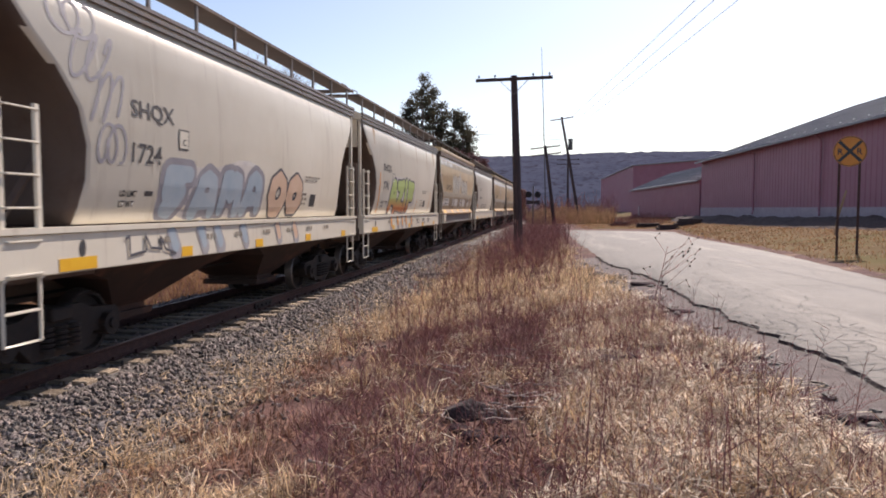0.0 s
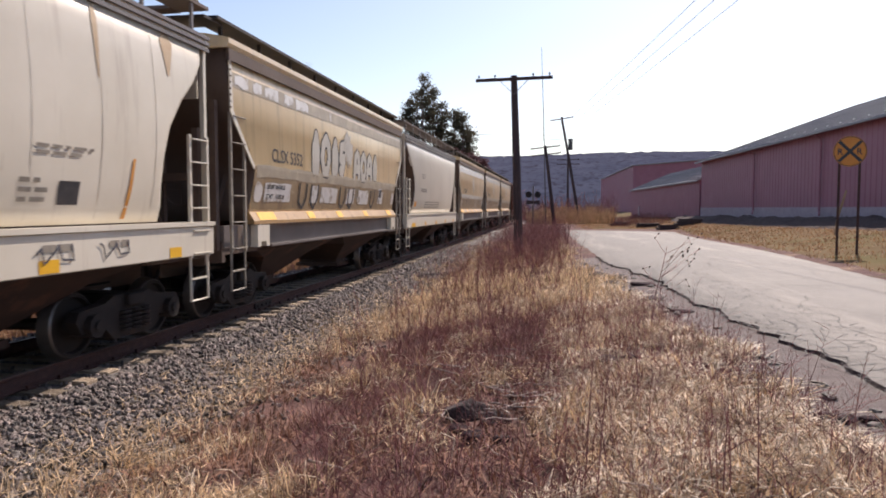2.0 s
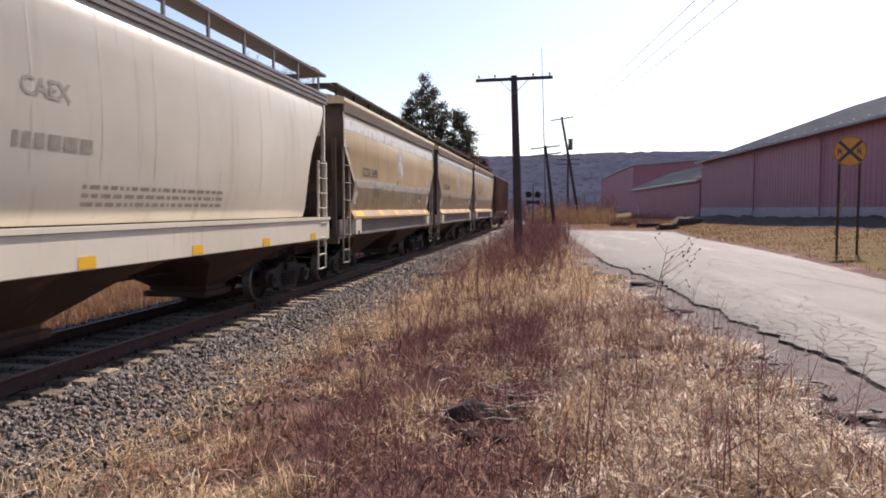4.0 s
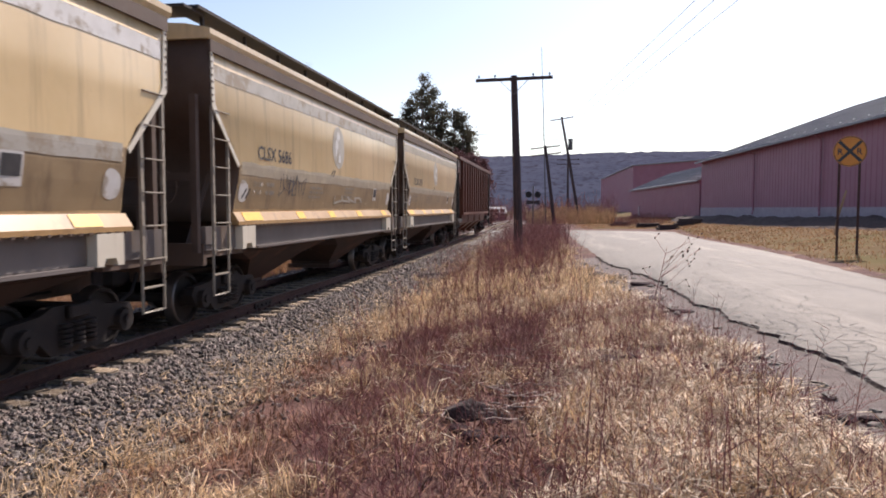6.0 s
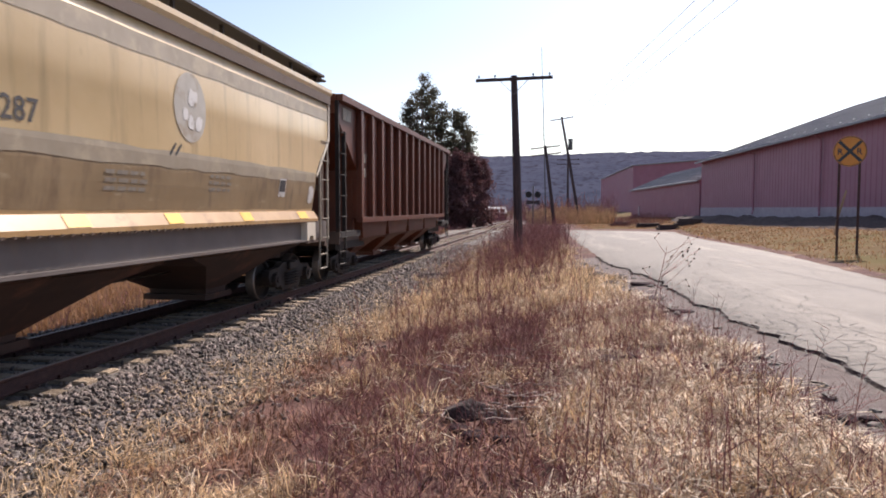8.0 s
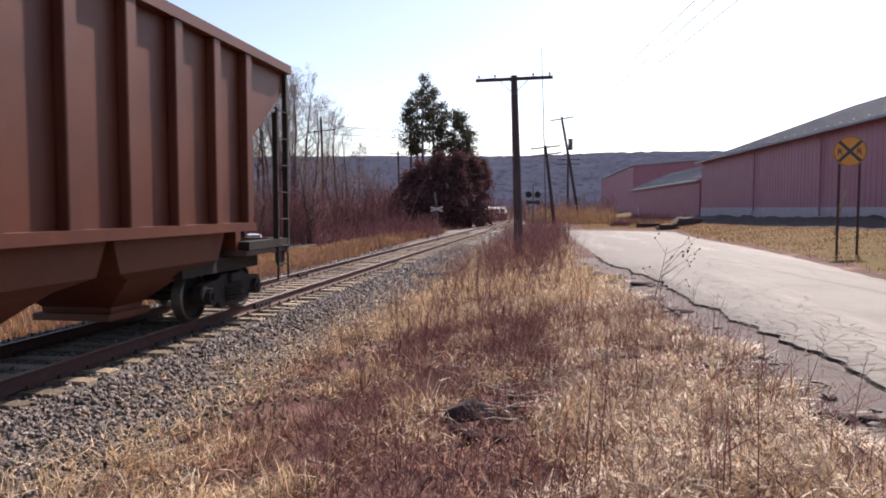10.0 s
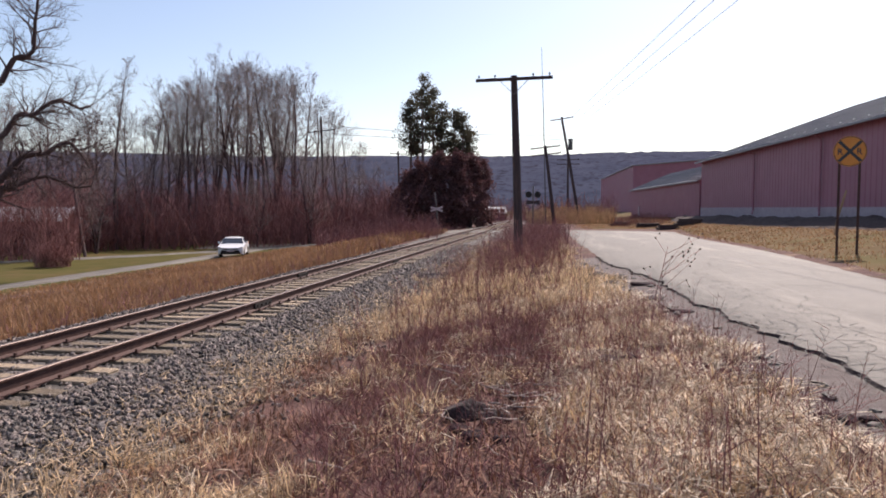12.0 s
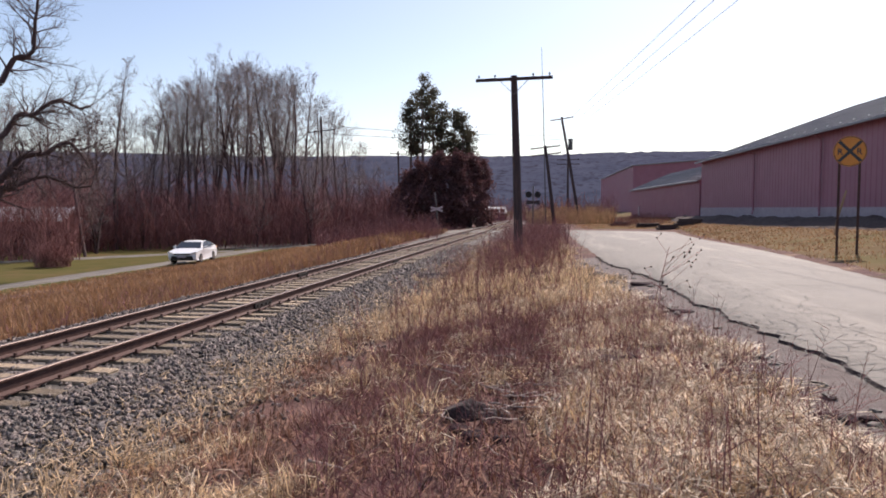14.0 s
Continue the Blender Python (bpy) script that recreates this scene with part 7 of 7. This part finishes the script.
M["slab"] = mat("dark_broken_asphalt", (0.026, 0.016, 0.019), (0.06, 0.04, 0.042), 7, 0.95, bump=0.9, bscale=25, spec=0.1)
for q in ((-0.66, 5.55, 0.16, 0.12, 0.11, 20, 10), (-0.42, 5.42, 0.13, 0.10, 0.10, -15, -8), (-0.82, 5.75, 0.15, 0.10, 0.09, 50, 14), (-0.5, 5.95, 0.2, 0.12, 0.08, -5, 8), (-0.35, 6.6, 0.2, 0.13, 0.06, 25, 6), (-0.85, 6.5, 0.16, 0.1, 0.07, -30, 9),
          (1.95, 5.35, 0.17, 0.10, 0.06, 10, 4), (2.25, 5.38, 0.15, 0.09, 0.05, -12, -4), (1.45, 7.35, 0.26, 0.07, 0.03, 4, 2), (0.75, 7.0, 0.14, 0.1, 0.06, 30, 7), (0.5, 6.9, 0.12, 0.09, 0.06, -20, 9),
          (1.35, 10.6, 0.3, 0.1, 0.04, 8, 3), (1.85, 10.9, 0.28, 0.12, 0.05, -8, 4), (1.7, 14.8, 0.34, 0.2, 0.07, 14, 4), (1.35, 16.4, 0.3, 0.2, 0.08, -10, 5)):
    slab(*q)


def seed_weed():
    rg = random.Random(2)
    x, y = 1.19, 9.38
    t = thing("seed_weed", "tall dry weed with dark seed heads", "weed", at=(x, y, ground_z(x, y)))
    segs, heads = [], []
    top = (0.2, 0, 1.15)
    segs.append(((0, 0, 0), (0.06, 0, 0.5), 0.007, 0.006))
    segs.append(((0.06, 0, 0.5), (0.14, 0, 0.85), 0.006, 0.005))
    segs.append(((0.14, 0, 0.85), top, 0.005, 0.003))
    for k in range(13):
        z = rg.uniform(0.45, 1.1)
        o = (0.03 + 0.13 * z, 0, z)
        s = rg.choice((-1, 1))
        e = (o[0] + s * rg.uniform(0.1, 0.5), rg.uniform(-0.3, 0.3), z + rg.uniform(0.15, 0.4))
        segs.append((o, e, 0.0035, 0.002))
        heads.append(e)
        e2 = (e[0] + rg.uniform(-0.08, 0.08), e[1], e[2] + rg.uniform(-0.1, 0.08))
        segs.append((e, e2, 0.002, 0.002))
        heads.append(e2)
    sticks("stem", segs, M["stem"], t)
    for h in heads:
        b = BM()
        bmesh.ops.create_icosphere(b, subdivisions=1, radius=0.013)
        for v in b.verts:
            v.co = Vector(v.co) * rg.uniform(0.8, 1.2) + Vector(h)
        part("seed_head", b, M["clod"], t, "dark seed head")
    return t


SEED_WEED = seed_weed()


def tall_stems():
    rg = random.Random(6)
    for px, py, top in ((1040, 870, 590), (1062, 880, 640), (1085, 870, 700), (1290, 880, 700), (1305, 882, 735), (1355, 870, 640), (1270, 760, 690), (700, 870, 660), (560, 810, 580), (590, 830, 690), (910, 640, 470), (1135, 700, 560), (640, 640, 520)):
        dist = 1234.5 * 1.7 / (py - 368)
        x, y = place(px, dist)
        z = ground_z(x, y)
        h = (py - top) / 1234.5 * dist
        t = thing("weed_stalk", "single tall thin dry weed stalk", "weed", "tall weed stalks", at=(x, y, z))
        lean = rg.uniform(-0.08, 0.08)
        b = BM()
        tube(b, [(0, 0, -0.02), (lean * 0.4, 0, h * 0.5), (lean, 0, h)], [0.0046, 0.0036, 0.0018], 5)
        part("stalk", b, M["stem"], t)
        for k in range(7):
            q = 0.3 + 0.1 * k
            o = (lean * q, 0, h * q)
            b = BM()
            tube(b, [o, (o[0] + rg.uniform(-0.1, 0.1), rg.uniform(-0.08, 0.08), o[2] + rg.uniform(0.04, 0.16))], [0.002, 0.0011], 3)
            part("twig", b, M["stem"], t)


tall_stems()


def loose_straws(n, seed):
    """Long pale bent straws lying over the verge."""
    py = random.Random(seed)
    segs = []
    for _ in range(n):
        x, y, s = verge_spot(py)
        if y > 14:
            continue
        a = py.uniform(0, math.tau)
        l = py.uniform(0.14, 0.55)
        z = ground_z(x, y) + py.uniform(0.01, 0.05)
        up = py.uniform(0.0, 0.2)
        p = [(x + math.cos(a) * l * k / 3, y + math.sin(a) * l * k / 3, z + up * math.sin(k * 1.05)) for k in range(4)]
        a2 = a + py.uniform(-0.9, 0.9)
        p[3] = (p[2][0] + math.cos(a2) * l / 3, p[2][1] + math.sin(a2) * l / 3, p[3][2])
        r = py.uniform(0.002, 0.0048)
        for q, w in zip(p, p[1:]):
            segs.append((q, w, r, r * 0.9))
    ob = sticks("loose_straw", segs, M["pale_straw"])
    tagged(ob, "long pale bent straws lying on the verge", "straw", kind="stuff")


M["pale_straw"] = mat("bleached_straw", (0.55, 0.43, 0.31), (0.74, 0.62, 0.47), 2, 0.6, island=0.4, trans=0.15)
loose_straws(6500, 51)


def bleached_spot(py):
    while True:
        x, y, s = verge_spot(py)
        if x > -0.15 and y < 16 and noise.noise((x * 0.7, y * 0.7, 55)) > -0.1:
            return x, y, s


grass("bleached_grass", "bleached flattened dead grass near the road", 52000, bleached_spot, 0.06, 0.24, 46, M["pale_straw"], 0.0048, 0.93, 6)


# ---- the stones nearest the camera, one by one ----
def near_stones():
    rg = random.Random(66)
    ground = bpy.data.objects["ground"]
    meshes = []
    for v, f in STONES:
        me = bpy.data.meshes.new("stone")
        me.from_pydata([tuple(p) for p in v], [], [tuple(int(i) for i in q) for q in f])
        me.materials.append(M["stone_single"])
        meshes.append(me)
    for _ in range(290):
        y = rg.uniform(4.3, 6.6)
        x = rg.uniform(-0.86 * y - 0.2, -3.5)
        o = new("stone", rg.choice(meshes))
        o.parent = ground
        s = rg.uniform(0.022, 0.042)
        o.matrix_basis = pose(x, y, ground_z(x, y) + 0.025, rg.uniform(0, 360), rg.uniform(0, 360), rg.uniform(0, 360)) @ Matrix.Diagonal((s, s, s * 0.8, 1))


M["stone_single"] = mat("ballast_stone_single", (0.11, 0.094, 0.083), (0.245, 0.215, 0.19), 2, 0.8, rnd=0.5, bump=0.3)
near_stones()


# ---- what moves ----
SPEED = 10.15


def motions():
    starts = dict(CARS)
    for car, y in CARS:
        walk(car, [(t, pose(TRACK_X, y - SPEED * t, 0)) for t in range(0, 15)])
    for car, axle, ly in ROLLERS:
        leave = max(0.1, min(14.0, (starts[car] + ly - 3.0) / SPEED))
        rows, k = [], 0
        while k / 30 < leave:
            rows.append((k / 30, pose(0, ly, 0.42, math.degrees(SPEED * k / 30 / 0.42))))
            k += 1
        if rows[-1][0] < 13.9:
            rows.append((14.0, rows[-1][1]))
        walk(axle, rows)
    # the sedan comes down the lane and swings towards the camera side
    path = [(0.0, 100.0, 700.0), (8.0, 67.5, 470.0), (9.5, 61.5, 445.0), (10.5, 59.8, 433.5), (11.0, 57.4, 429.5), (11.5, 55.0, 423.0), (12.0, 52.6, 413.5), (12.5, 51.0, 400.5), (13.0, 49.4, 383.5), (13.5, 47.9, 364.0), (14.0, 46.4, 342.0)]
    pts = []
    for t, depth, px in path:
        r = depth / math.cos(math.atan((px - 784) / 1234.5))
        pts.append((t, *place(px, r)))
    pts[0] = (0.0, -29.0, 104.0)
    pts[1] = (8.0, -27.4, 68.0)
    pts[2] = (9.5, -27.0, 61.0)
    turn = [10, 12, 20, 25, 24, 22, 20, 18, 16, 14, 12]
    rows = [(t, pose(x, y, ground_z(x, y) + 0.09, 0, 0, a)) for (t, x, y), a in zip(pts, turn)]
    walk(SEDAN, rows)
    # the tall seed weed nods in the wind
    wx, wy = SEED_WEED.matrix_basis.translation[:2]
    nod = ((0, 0.2), (1.5, -0.3), (3, 0.4), (5.5, -0.2), (7, 0.3), (8.2, -0.2), (10.4, 0.0), (11, -0.4), (12, 0.3), (13, 0.0), (14, 1.1))
    walk(SEED_WEED, [(t, pose(wx, wy, ground_z(wx, wy), 0, a, 0)) for t, a in nod])


motions()
